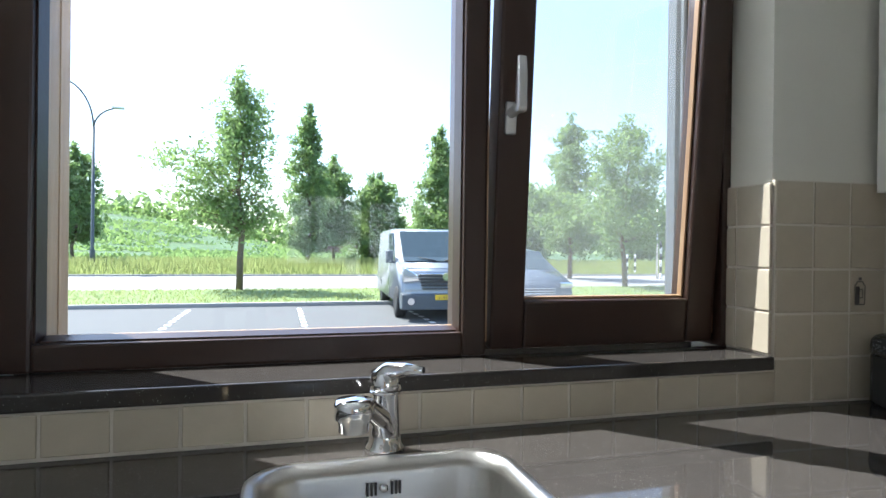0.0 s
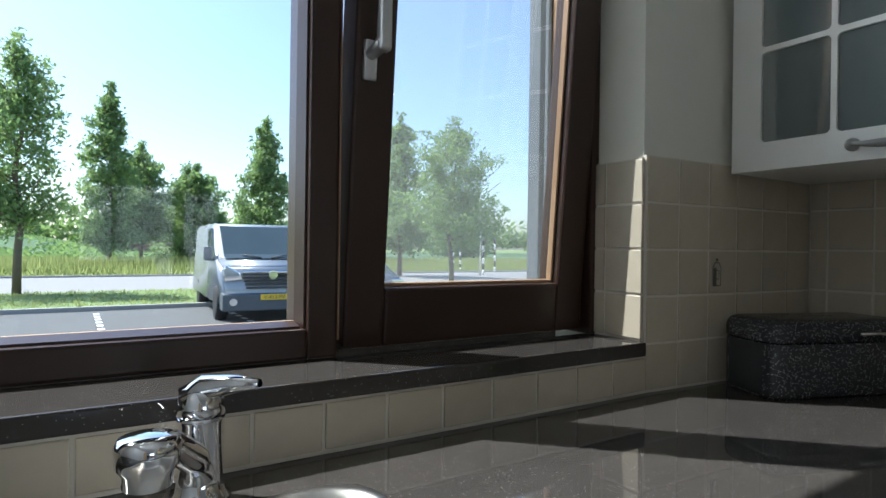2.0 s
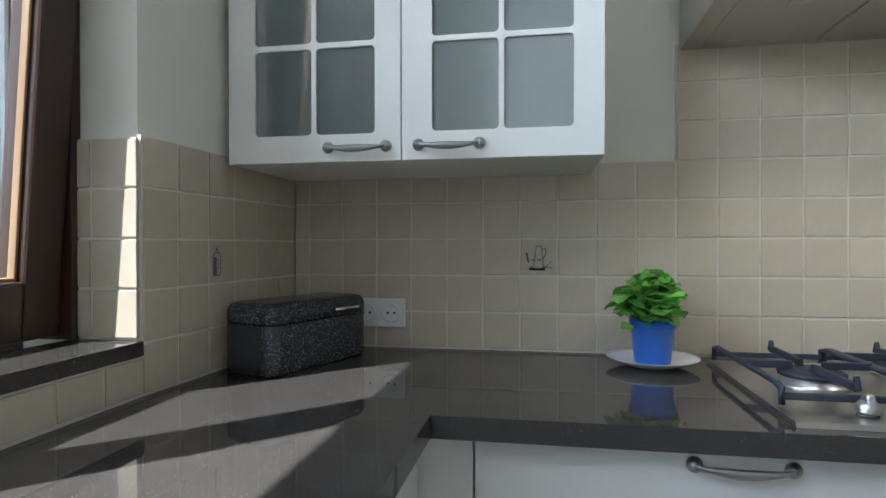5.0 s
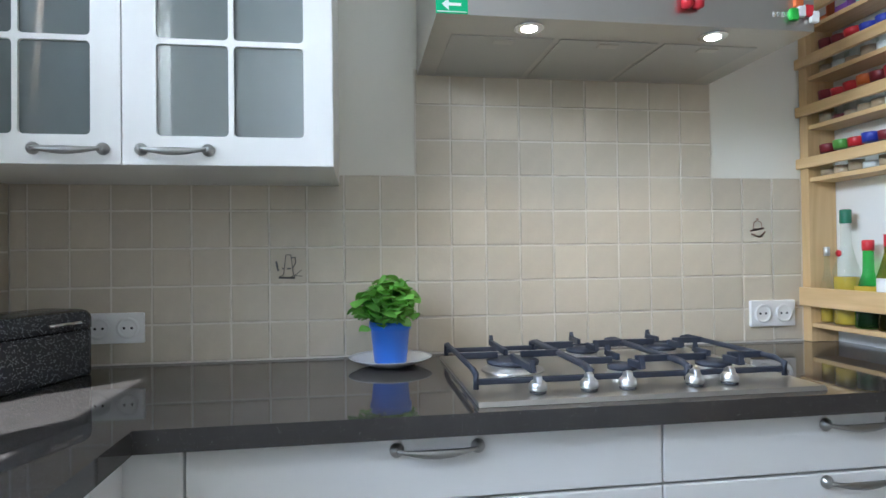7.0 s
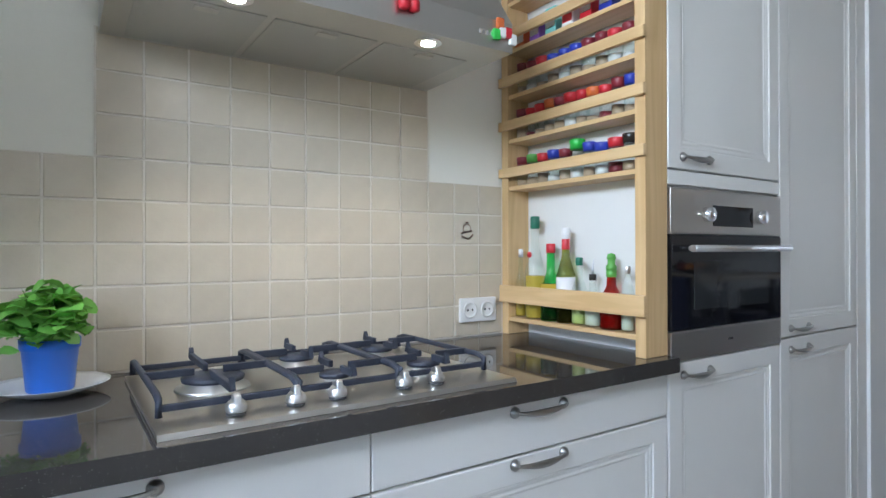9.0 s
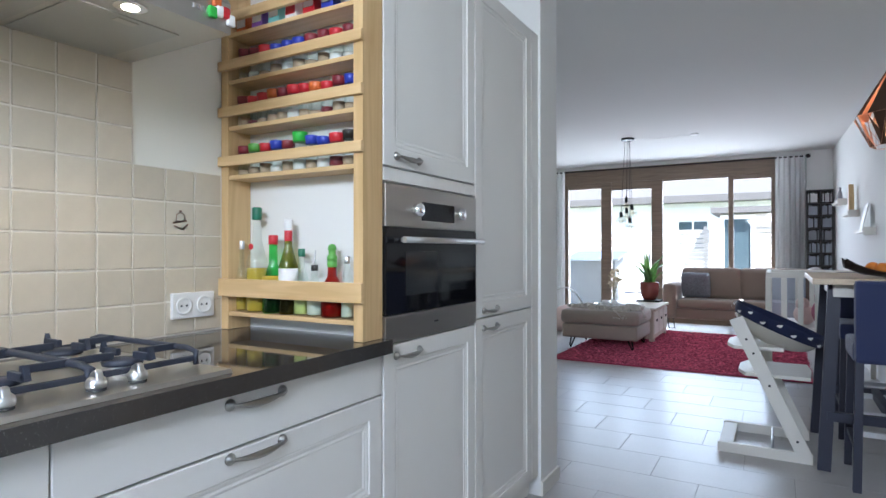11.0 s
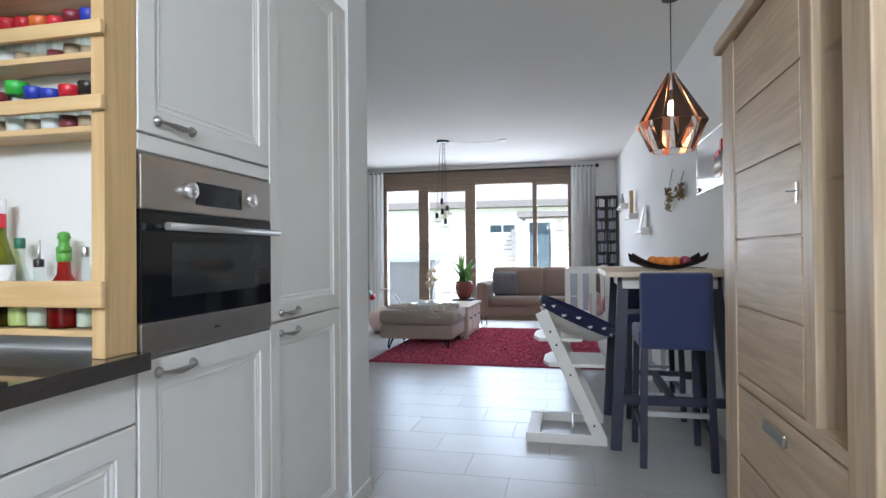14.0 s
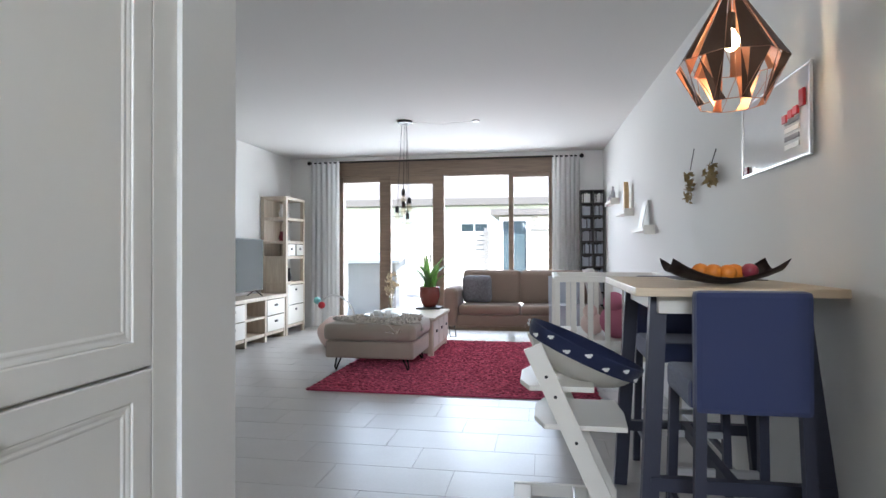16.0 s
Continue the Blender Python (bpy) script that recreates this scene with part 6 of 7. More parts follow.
# high chair
hc = thing("high_chair", (0.1, -4.25, 0), "white wooden high chair with a navy newborn seat", "chair")
for y in (-4.01, -4.49):
    bm = B()
    bx(bm, -0.14, 0.345, y - 0.014, y + 0.014, 0.0, 0.06, 0.006)
    part("runner", bm, WHITEW, hc)
    bm = B()
    beam(bm, (-0.105, y, 0.03), (0.245, y, 0.80), 0.075, 0.026)
    up_ = part("upright", bm, WHITEW, hc)
    for z in (0.12, 0.42, 0.6, 0.68):
        bm = B()
        x = -0.105 + (z - 0.03) / 0.77 * 0.35
        yy = y + 0.014 if y > -4.2 else y - 0.014
        lathe(bm, [(0.007, 0), (0.007, 0.003)], n=10)
        bmesh.ops.rotate(bm, matrix=Matrix.Rotation(math.pi / 2, 3, 'X'), verts=bm.verts)
        bmesh.ops.translate(bm, vec=(x, yy, z), verts=bm.verts)
        part("bolt", bm, BLACKM, up_)
bm = B()
bx(bm, 0.26, 0.34, -4.475, -4.025, 0.02, 0.055, 0.004)
part("foot_board", bm, WHITEW, hc)
bm = B()
tube(bm, [(0.06, -4.49, 0.05), (0.06, -4.01, 0.05)], 0.008, 8)
part("cross_bar", bm, ALU, hc)
for z, x0, x1 in ((0.46, -0.13, 0.20), (0.615, -0.0, 0.26)):
    bm = B()
    prism(bm, [(x0, -4.03), (x1, -4.03), (x1 + 0.04, -4.15), (x1 + 0.04, -4.35), (x1, -4.47), (x0, -4.47), (x0 - 0.015, -4.25)], 2, z, z + 0.022, 0.004)
    part("seat_plate", bm, WHITEW, hc)


def shell(bm, z_off, grow, thick, lo, hi):
    """A reclined oval cradle; lo and hi cut it by height in its own tilt."""
    rows = []
    for j in range(9):
        v = lo + (hi - lo) * j / 8
        row = []
        for k in range(24):
            a = k * math.tau / 24
            rr = math.sqrt(max(0.0, 1 - (1 - v) ** 2.2)) * grow
            x, y, z = 0.25 * rr * math.cos(a), 0.19 * rr * math.sin(a), 0.17 * v + z_off
            th = radians(24)
            row.append(bm.verts.new((0.08 + x * math.cos(th) - z * math.sin(th), -4.25 + y, 0.625 + x * math.sin(th) + z * math.cos(th))))
        rows.append(row)
    for r0, r1 in zip(rows, rows[1:]):
        for k in range(24):
            bm.faces.new((r0[k], r0[(k + 1) % 24], r1[(k + 1) % 24], r1[k])).smooth = True
    bmesh.ops.solidify(bm, geom=bm.faces, thickness=thick)


bm = B()
shell(bm, 0.0, 1.0, 0.008, 0.04, 0.7)
part("seat_shell", bm, WHITEW, hc)
bm = B()
shell(bm, 0.0, 1.05, -0.014, 0.62, 1.0)
cu = part("seat_liner", bm, NAVY, hc, "navy liner printed with small white birds")
for k in range(20):
    a = k * 0.314
    v = 0.74 + 0.14 * (k % 2)
    rr = math.sqrt(1 - (1 - v) ** 2.2) * 1.05 + 0.075
    th = radians(24)
    x, y, z = 0.25 * rr * math.cos(a), 0.19 * rr * math.sin(a), 0.17 * v
    c_ = Vector((0.08 + x * math.cos(th) - z * math.sin(th), -4.25 + y, 0.625 + x * math.sin(th) + z * math.cos(th)))
    n = Vector((math.cos(a) * 0.19, math.sin(a) * 0.25, 0)).normalized()
    s = Vector((-n.y, n.x, 0))
    bm = B()
    for du, dv, r_b in ((0, 0, 0.009), (0.009, 0.004, 0.005), (-0.011, 0.003, 0.005)):
        ring = [bm.verts.new(c_ + s * (du + r_b * 1.3 * math.cos(q)) + Vector((0, 0, 1)) * (dv + r_b * math.sin(q)) + n * 0.0015) for q in np.linspace(0, math.tau, 7)[:-1]]
        bm.faces.new(ring)
    part("print", bm, WHITEP, cu)

# things on the west wall
wb = thing("glass_board", (west(-4.5) + 0.012, -4.5, 1.57), "clear wall board with papers and red clips", "board")
wx = west(-4.5) + 0.004
bm = B()
bx(bm, wx, wx + 0.008, -4.87, -4.11, 1.575, 1.93, 0.002)
part("sheet", bm, plain("board_white", (0.72, 0.73, 0.73), 0.12), wb)
bm = B()
for a, b, c_, d_ in ((-4.88, -4.10, 1.567, 1.577), (-4.88, -4.10, 1.928, 1.938), (-4.88, -4.868, 1.577, 1.928), (-4.112, -4.10, 1.577, 1.928)):
    bx(bm, wx, wx + 0.014, a, b, c_, d_, 0.002)
part("frame", bm, ALU, wb)
for k in range(4):
    bm = B()
    bx(bm, wx + 0.010, wx + 0.014, -4.34, -4.20, 1.62 + k * 0.035, 1.64 + k * 0.035, 0.001)
    part("paper", bm, (WHITEP, GREYF, WHITEP, GREYF)[k], wb)
for y, z in ((-4.22, 1.77), (-4.27, 1.765), (-4.33, 1.755), (-4.16, 1.79), (-4.80, 1.60)):
    bm = B()
    bx(bm, wx + 0.010, wx + 0.022, y - 0.022, y + 0.022, z - 0.02, z + (0.05 if y > -4.2 else 0.015), 0.004)
    part("clip", bm, RED if z > 1.65 else MAROON, wb)
DRYM = plain("dried_plant", (0.30, 0.22, 0.10), 0.9)
for y, z, hh in ((-5.75, 1.88, 0.36), (-5.30, 1.80, 0.22)):
    d = thing("wall_hanging", (west(y) + 0.03, y, z - hh), "dried flower bunch hanging on the wall", "decoration", "dried hangings")
    bm = B()
    tube(bm, [(west(y) + 0.004, y, z), (west(y) + 0.03, y, z - hh * 0.4)], 0.003, 6)
    part("cord", bm, BLACKW, d)
    r_ = np.random.default_rng(int(hh * 100))
    cc = np.column_stack([np.full(60, west(y) + 0.04), r_.normal(y, 0.03, 60), r_.uniform(z - hh, z - hh * 0.45, 60)])
    cc[:, 0] += r_.uniform(-0.02, 0.02, 60)
    me = quads("bunch", DRYM, leaf_quads(r_, cc - np.array(base_of(d)), 0.028, 0.006))
    o = new("bunch", me)
    o.parent = d
for y0, y1, z in ((-6.95, -7.65, 1.375), (-7.95, -8.65, 1.60), (-8.9, -9.6, 1.80)):
    w0 = west(y0) + 0.0
    ws = thing("wall_shelf", (w0 + 0.06, (y0 + y1) / 2, z), "narrow white picture ledge on the wall", "shelf", "picture ledges")
    bm = B()
    bx(bm, w0 + 0.002, w0 + 0.105, y0, y1, z, z + 0.015, 0.002)
    part("board", bm, WHITEW, ws)
    bm = B()
    bx(bm, w0 + 0.098, w0 + 0.108, y0, y1, z + 0.0155, z + 0.035, 0.002)
    part("lip", bm, WHITEW, ws)
    bm = B()
    bx(bm, w0 + 0.002, w0 + 0.10, y0 + 0.002, y0 + 0.012, z - 0.03, z + 0.05, 0.002)
    part("bracket", bm, WHITEW, ws)
pf = thing("picture_card", (west(-7.2) + 0.06, -7.2, 1.39), "white framed picture leaning on a ledge", "picture")
bm = B()
prism(bm, [(west(-7.2) + 0.08, 1.391), (west(-7.2) + 0.09, 1.391), (west(-7.2) + 0.035, 1.66), (west(-7.2) + 0.025, 1.66)], 1, -7.10, -7.32)
part("frame", bm, WHITEP, pf)
st = thing("wooden_ornament", (west(-8.1) + 0.055, -8.1, 1.616), "pointed wooden arch ornament on a ledge", "ornament")
bm = B()
prism(bm, [(-8.16, 1.616), (-8.16, 1.80), (-8.11, 1.95), (-8.06, 1.80), (-8.06, 1.616)], 0, west(-8.1) + 0.03, west(-8.1) + 0.08, 0.006)
part("arch", bm, BEECH, st)
for y, hh in ((-9.0, 0.18), (-9.3, 0.11)):
    st = thing("figurine", (west(-9.1) + 0.06, y, 1.816), "small dark vase on a wall ledge", "ornament")
    bm = B()
    lathe(bm, [(0.02, 0), (0.032, hh * 0.25), (0.026, hh * 0.6), (0.012, hh * 0.8), (0.014, hh)], (west(-9.1) + 0.06, y, 1.816), 14)
    part("vase", bm, GREYF, st)

# ---- living room ----
rg = thing("rug", (1.0, -7.8, 0), "red and purple woven rug on the tiles", "rug")
bm = B()
bx(bm, -0.25, 2.21, -9.25, -6.33, 0.0005, 0.014, 0.004)
part("rug_base", bm, RUG, rg)
r_ = np.random.default_rng(8)
n_ = 26000
c = np.column_stack([r_.uniform(-0.25, 2.2, n_), r_.uniform(-9.24, -6.34, n_), np.full(n_, 0.013)]) - np.array(rg.location)
uu = np.column_stack([r_.normal(0, 0.012, n_), r_.normal(0, 0.005, n_), r_.uniform(0.003, 0.009, n_)])
ww = np.array([0.011, 0, 0])
me = quads("weave", RUG2, np.stack([c - ww, c + ww, c + ww + uu, c - ww + uu], axis=1))
o = new("weave", me)
o.parent = rg
tagged(o, "", "", "", "stuff")


def cushion(name, parent, x0, x1, y0, y1, z0, z1, m_, r=0.05):
    bm = B()
    bx(bm, x0, x1, y0, y1, z0, z1, min(r, (z1 - z0) * 0.45, abs(x1 - x0) * 0.45, abs(y1 - y0) * 0.45))
    for f_ in bm.faces:
        f_.smooth = True
    for v in bm.verts:
        v.co.z += 0.006 * noise.noise(v.co * 4)
    return part(name, bm, m_, parent)


so = thing("sofa", (0.5, -9.85, 0), "brown fabric corner sofa on thin black legs", "sofa")
cushion("base", so, -0.62, 1.45, -9.55, -10.28, 0.17, 0.33, TAUPE, 0.03)
cushion("armrest", so, 1.36, 1.56, -9.5, -10.28, 0.17, 0.70, TAUPE, 0.07)
cushion("seat_cushion", so, 0.50, 1.355, -9.52, -10.05, 0.33, 0.46, TAUPE, 0.05)
cushion("seat_cushion", so, -0.60, 0.495, -9.52, -10.05, 0.33, 0.46, TAUPE, 0.05)
cushion("back_cushion", so, 0.50, 1.355, -10.02, -10.26, 0.44, 0.93, TAUPE, 0.08)
cushion("back_cushion", so, -0.60, 0.535, -10.02, -10.26, 0.44, 0.93, TAUPE, 0.08)
for x in (1.42, -0.5):
    bm = B()
    tube(bm, [(x, -9.62, 0.17), (x - 0.03, -9.58, 0.02), (x + 0.05, -9.58, 0.0145), (x + 0.08, -9.62, 0.17)], 0.009, 6)
    part("leg", bm, BLACKM, so)
bm = B()
bx(bm, -0.21, 0.21, -0.07, 0.07, -0.2, 0.2, 0.065)
bmesh.ops.rotate(bm, matrix=Matrix.Rotation(radians(-18), 3, 'X'), verts=bm.verts)
bmesh.ops.translate(bm, vec=(1.13, -9.92, 0.665), verts=bm.verts)
for f_ in bm.faces:
    f_.smooth = True
PATT = mat("patterned_cushion", (0.20, 0.20, 0.22), 0.95, 0, 0.9, 45, 200, 0.3)
single("throw_pillow", bm, PATT, (1.13, -9.9, 0.465), "dark patterned throw pillow on the sofa", "pillow")
bm = B()
bx(bm, -0.08, 0.08, -0.24, 0.24, -0.25, 0.25, 0.07)
bmesh.ops.rotate(bm, matrix=Matrix.Rotation(radians(14), 3, 'Y'), verts=bm.verts)
bmesh.ops.translate(bm, vec=(-0.47, -9.75, 0.72), verts=bm.verts)
for f_ in bm.faces:
    f_.smooth = True
single("throw_pillow", bm, plain("light_grey_cushion", (0.46, 0.43, 0.41), 0.95), (-0.47, -9.75, 0.47), "large light grey cushion at the sofa's end", "pillow")
bl = thing("blanket", (-0.05, -9.6, 0.45), "pale blue-grey blanket draped over the sofa", "blanket")
bm = B()
prism(bm, [(-10.0, 0.463), (-9.50, 0.466), (-9.495, 0.20), (-9.485, 0.20), (-9.488, 0.475), (-9.98, 0.474), (-10.0, 0.85), (-10.012, 0.85)], 0, -0.32, 0.12)
part("cloth", bm, LILAC, bl)

ot = thing("ottoman", (1.9, -7.55, 0), "beige fabric ottoman on thin black legs", "ottoman")
cushion("base", ot, 1.45, 2.36, -7.15, -7.95, 0.13, 0.30, TAUPEL, 0.025)
cushion("cushion", ot, 1.43, 2.38, -7.13, -7.96, 0.302, 0.475, TAUPEL, 0.06)
for x, s in ((1.53, 1), (2.26, -1)):
    for y in (-7.22, -7.88):
        bm = B()
        tube(bm, [(x, y, 0.14), (x - s * 0.02, y, 0.03), (x - s * 0.01, y, 0.0145 if x < 2.2 else 0.001), (x + s * 0.05, y, 0.14)], 0.009, 6)
        part("leg", bm, BLACKM, ot)
fu = thing("sheepskin", (1.85, -7.55, 0.475), "pale shaggy sheepskin on the ottoman", "sheepskin")
bm = B()
pl = []
for k in range(40):
    a = k * math.tau / 40
    rr = 1 + 0.16 * math.sin(3 * a + 1) + 0.1 * math.sin(7 * a) + 0.06 * math.sin(13 * a)
    pl.append((1.85 + 0.42 * rr * math.cos(a), -7.52 + 0.36 * rr * math.sin(a)))
prism(bm, pl, 2, 0.476, 0.495)
for v in bm.verts:
    if v.co.y > -7.14:
        v.co.z -= 0.09
        v.co.y = -7.118 + 0.01 * (v.co.z > 0.4)
    if v.co.x < 1.44:
        v.co.z -= 0.10
        v.co.x = 1.415
part("hide", bm, FUR, fu)
r_ = np.random.default_rng(9)
n_ = 5000
a, q = r_.uniform(0, math.tau, n_), np.sqrt(r_.uniform(0, 1, n_)) * 1.02
rr = 1 + 0.16 * np.sin(3 * a + 1) + 0.1 * np.sin(7 * a)
c = np.column_stack([1.85 + 0.42 * rr * q * np.cos(a), -7.52 + 0.36 * rr * q * np.sin(a), np.full(n_, 0.496)])
c[:, 2] -= 0.09 * (c[:, 1] > -7.14) + 0.10 * (c[:, 0] < 1.44)
c[:, 1] = np.minimum(c[:, 1], -7.112)
c[:, 0] = np.maximum(c[:, 0], 1.408)
me = quads("wool", FUR, leaf_quads(r_, c - np.array(fu.location), 0.022, 0.006))
o = new("wool", me)
o.parent = fu
tagged(o, "", "", "", "stuff")
tr = thing("tray", (1.9, -7.6, 0.497), "white round tray with cups on the sheepskin", "tray")
bm = B()
lathe(bm, [(0.17, 0), (0.19, 0.005), (0.20, 0.03), (0.19, 0.03), (0.17, 0.008), (0.001, 0.008)], (1.88, -7.6, 0.498), 28)
part("dish", bm, CERAMIC, tr)
for x, y, h_, r0 in ((1.82, -7.58, 0.07, 0.035), (1.95, -7.63, 0.06, 0.04), (1.89, -7.52, 0.05, 0.03)):
    cp = thing("cup", (x, y, 0.507), "white ceramic cup on the tray", "cup", "cups on the tray")
    bm = B()
    lathe(bm, [(r0 * 0.7, 0), (r0 * 0.95, h_ * 0.3), (r0, h_), (r0 * 0.9, h_), (r0 * 0.8, h_ * 0.3), (0.001, h_ * 0.2)], (x, y, 0.507), 18)
    part("body", bm, CERAMIC, cp)

ct = thing("coffee_table", (1.75, -8.5, 0), "white-washed chest coffee table with drawers", "table")
bm = B()
bx(bm, 1.42, 2.2, -8.0, -9.0, 0.05, 0.42, 0.004)
part("body", bm, WASHED, ct)
bm = B()
bx(bm, 1.39, 2.23, -7.98, -9.03, 0.42, 0.455, 0.005)
part("top", bm, WASHED, ct)
for y in (-8.02, -8.36, -8.70):
    bm = B()
    bx(bm, 1.408, 1.42, y, y - 0.30, 0.11, 0.40, 0.004)
    d = part("drawer", bm, WHITEW, ct)
    bm = B()
    bx(bm, 1.398, 1.41, y - 0.12, y - 0.18, 0.27, 0.30, 0.003)
    part("handle", bm, BLACKM, d)
for x in (1.45, 2.15):
    for y in (-8.05, -8.95):
        bm = B()
        bx(bm, x - 0.03, x + 0.03, y - 0.03, y + 0.03, 0.0145, 0.05)
        part("foot", bm, WASHED, ct)


def strap_leaf(bm, p, a, length, width, droop):
    pts = []
    for u in np.linspace(0, 1, 7):
        pts.append(Vector(p) + Vector((math.cos(a), math.sin(a), 0)) * length * droop * u * u + Vector((0, 0, length * (u - 0.35 * droop * u * u))))
    s = Vector((-math.sin(a), math.cos(a), 0))
    rows = [(bm.verts.new(q - s * width * math.sin(math.pi * (0.12 + 0.86 * u)) / 2), bm.verts.new(q + s * width * math.sin(math.pi * (0.12 + 0.86 * u)) / 2)) for q, u in zip(pts, np.linspace(0, 1, 7))]
    for (a0, b0), (a1, b1) in zip(rows, rows[1:]):
        bm.faces.new((a0, b0, b1, a1)).smooth = True


pst = thing("plant_stand", (1.66, -9.05, 0), "small dark side table under the plant", "side table")
bm = B()
bx(bm, 1.50, 1.82, -8.9, -9.2, 0.455, 0.48, 0.004)
part("top", bm, BLACKW, pst)
for x in (1.53, 1.79):
    for y in (-8.93, -9.17):
        bm = B()
        bx(bm, x - 0.015, x + 0.015, y - 0.015, y + 0.015, 0.0145, 0.455)
        part("leg", bm, BLACKW, pst)
hp = thing("house_plant", (1.66, -9.05, 0.48), "green strap-leaved plant in a dark red pot", "plant")
bm = B()
lathe(bm, [(0.08, 0), (0.11, 0.05), (0.135, 0.14), (0.13, 0.25), (0.125, 0.26), (0.115, 0.25), (0.001, 0.23)], (1.66, -9.05, 0.48), 24)
part("pot", bm, TERRA, hp)
bm = B()
r_ = np.random.default_rng(12)
for k in range(26):
    strap_leaf(bm, (1.66 + r_.normal(0, 0.03), -9.05 + r_.normal(0, 0.03), 0.70), r_.uniform(0, math.tau), r_.uniform(0.32, 0.60), r_.uniform(0.030, 0.050), r_.uniform(0.3, 1.25))
part("leaves", bm, PLANTG, hp)
vs = thing("flower_vase", (2.1, -8.75, 0.455), "glass vase with cream dried flowers", "vase")
bm = B()
lathe(bm, [(0.04, 0), (0.045, 0.02), (0.03, 0.12), (0.035, 0.18), (0.03, 0.18), (0.001, 0.02)], (2.1, -8.75, 0.455), 16)
part("glass", bm, JAR, vs)
bm = B()
heads = []
for k in range(9):
    a = r_.uniform(0, math.tau)
    e_ = (2.1 + 0.11 * math.cos(a) * r_.random(), -8.75 + 0.11 * math.sin(a) * r_.random(), 0.455 + r_.uniform(0.25, 0.46))
    tube(bm, [(2.1, -8.75, 0.48), e_], 0.003, 5)
    heads.append(e_)
part("stem", bm, DRYM, vs)
CREAM = mat("cream_petals", (0.70, 0.60, 0.42), 0.9, 0, 0.2, 20, 80, 0.1, island=0.25)
cc = np.repeat(np.array(heads), 16, axis=0) - np.array(vs.location)
o = new("petals", quads("petals", CREAM, leaf_quads(r_, cc, 0.03, 0.022)))
o.parent = vs

# TV side
ts = thing("tv_stand", (4.0, -8.5, 0), "white-washed low television cabinet with drawers", "cabinet")
bm = B()
bx(bm, 3.80, XL - 0.01, -7.6, -9.38, 0.56, 0.61, 0.006)
part("top", bm, WASHED, ts)
bm = B()
for y in (-7.65, -8.25, -8.78, -9.34):
    bx(bm, 3.82, XL - 0.02, y - 0.02, y + 0.02, 0.0, 0.56)
bx(bm, 3.83, XL - 0.02, -7.65, -9.34, 0.08, 0.12)
bx(bm, 3.83, XL - 0.02, -8.25, -8.78, 0.32, 0.35)
bx(bm, XL - 0.04, XL - 0.02, -7.65, -9.34, 0.1, 0.56)
part("body", bm, WASHED, ts)
for y0, y1 in ((-7.68, -8.22), (-8.81, -9.31)):
    for z0, z1 in ((0.13, 0.33), (0.345, 0.55)):
        bm = B()
        bx(bm, 3.812, 3.83, y0, y1, z0, z1, 0.004)
        d = part("drawer", bm, WHITEW, ts)
        bm = B()
        bx(bm, 3.802, 3.814, (y0 + y1) / 2 - 0.04, (y0 + y1) / 2 + 0.04, z1 - 0.09, z1 - 0.06, 0.003)
        part("handle", bm, BLACKM, d)
tv = thing("television", (4.0, -8.5, 0.61), "black flat television on the low cabinet", "television")
bm = B()
bx(bm, 3.97, 4.01, -7.85, -9.0, 0.68, 1.37, 0.006)
part("casing", bm, BLACKM, tv)
bm = B()
bx(bm, 3.966, 3.972, -7.865, -8.985, 0.695, 1.358, 0.002)
part("screen", bm, TVSCREEN, tv)
for y in (-8.1, -8.8):
    bm = B()
    tube(bm, [(3.88, y, 0.617), (3.99, y, 0.69), (4.10, y, 0.617)], 0.008, 6)
    part("foot", bm, BLACKM, tv)
bkc = thing("display_cabinet", (4.0, -9.8, 0), "oak display cabinet with open shelves and drawers", "cabinet")
K0, K1, KX = -9.42, -10.02, 3.82
bm = B()
for x in (KX, XL - 0.06):
    for y in (K0, K1):
        bx(bm, x, x + 0.05, y - 0.025, y + 0.025, 0, 2.0)
bx(bm, XL - 0.03, XL - 0.015, K0, K1, 0.1, 2.0)
part("post", bm, WASHED, bkc)
for z in (0.12, 0.74, 1.12, 1.34, 1.68, 1.98):
    bm = B()
    bx(bm, KX + 0.005, XL - 0.015, K0 + 0.02, K1 - 0.02, z - 0.02, z + 0.02, 0.003)
    part("shelf", bm, WASHED, bkc)
for z0, z1, ya, yb in ((0.15, 0.42, K0, K1), (0.43, 0.71, K0, K1), (1.15, 1.31, K0, (K0 + K1) / 2), (1.15, 1.31, (K0 + K1) / 2, K1)):
    bm = B()
    bx(bm, KX - 0.004, KX + 0.014, ya - 0.03, yb + 0.03, z0, z1, 0.004)
    d = part("drawer", bm, WHITEW, bkc)
    bm = B()
    bx(bm, KX - 0.014, KX - 0.002, (ya + yb) / 2 - 0.02, (ya + yb) / 2 + 0.02, z1 - 0.08, z1 - 0.05, 0.003)
    part("handle", bm, BLACKM, d)
bm = B()
bx(bm, KX + 0.03, XL - 0.03, K0 - 0.01, K0 + 0.01, 0.1, 1.1)
part("side_panel", bm, WASHED, bkc)
for k, (z, m_, hh) in enumerate(((1.36, MAROON, 0.14), (1.70, GREYF, 0.18), (0.76, BLACKM, 0.2), (1.70, WHITEP, 0.2))):
    b_ = thing("shelf_ornament", (3.98, -9.6 - 0.1 * (k % 3), z), "small ornament on a display shelf", "ornament", "ornaments on the display cabinet")
    bm = B()
    lathe(bm, [(0.035, 0), (0.05, hh * 0.35), (0.03, hh * 0.75), (0.035, hh)], (3.98, -9.6 - 0.1 * (k % 3), z), 14)
    part("body", bm, m_, b_)

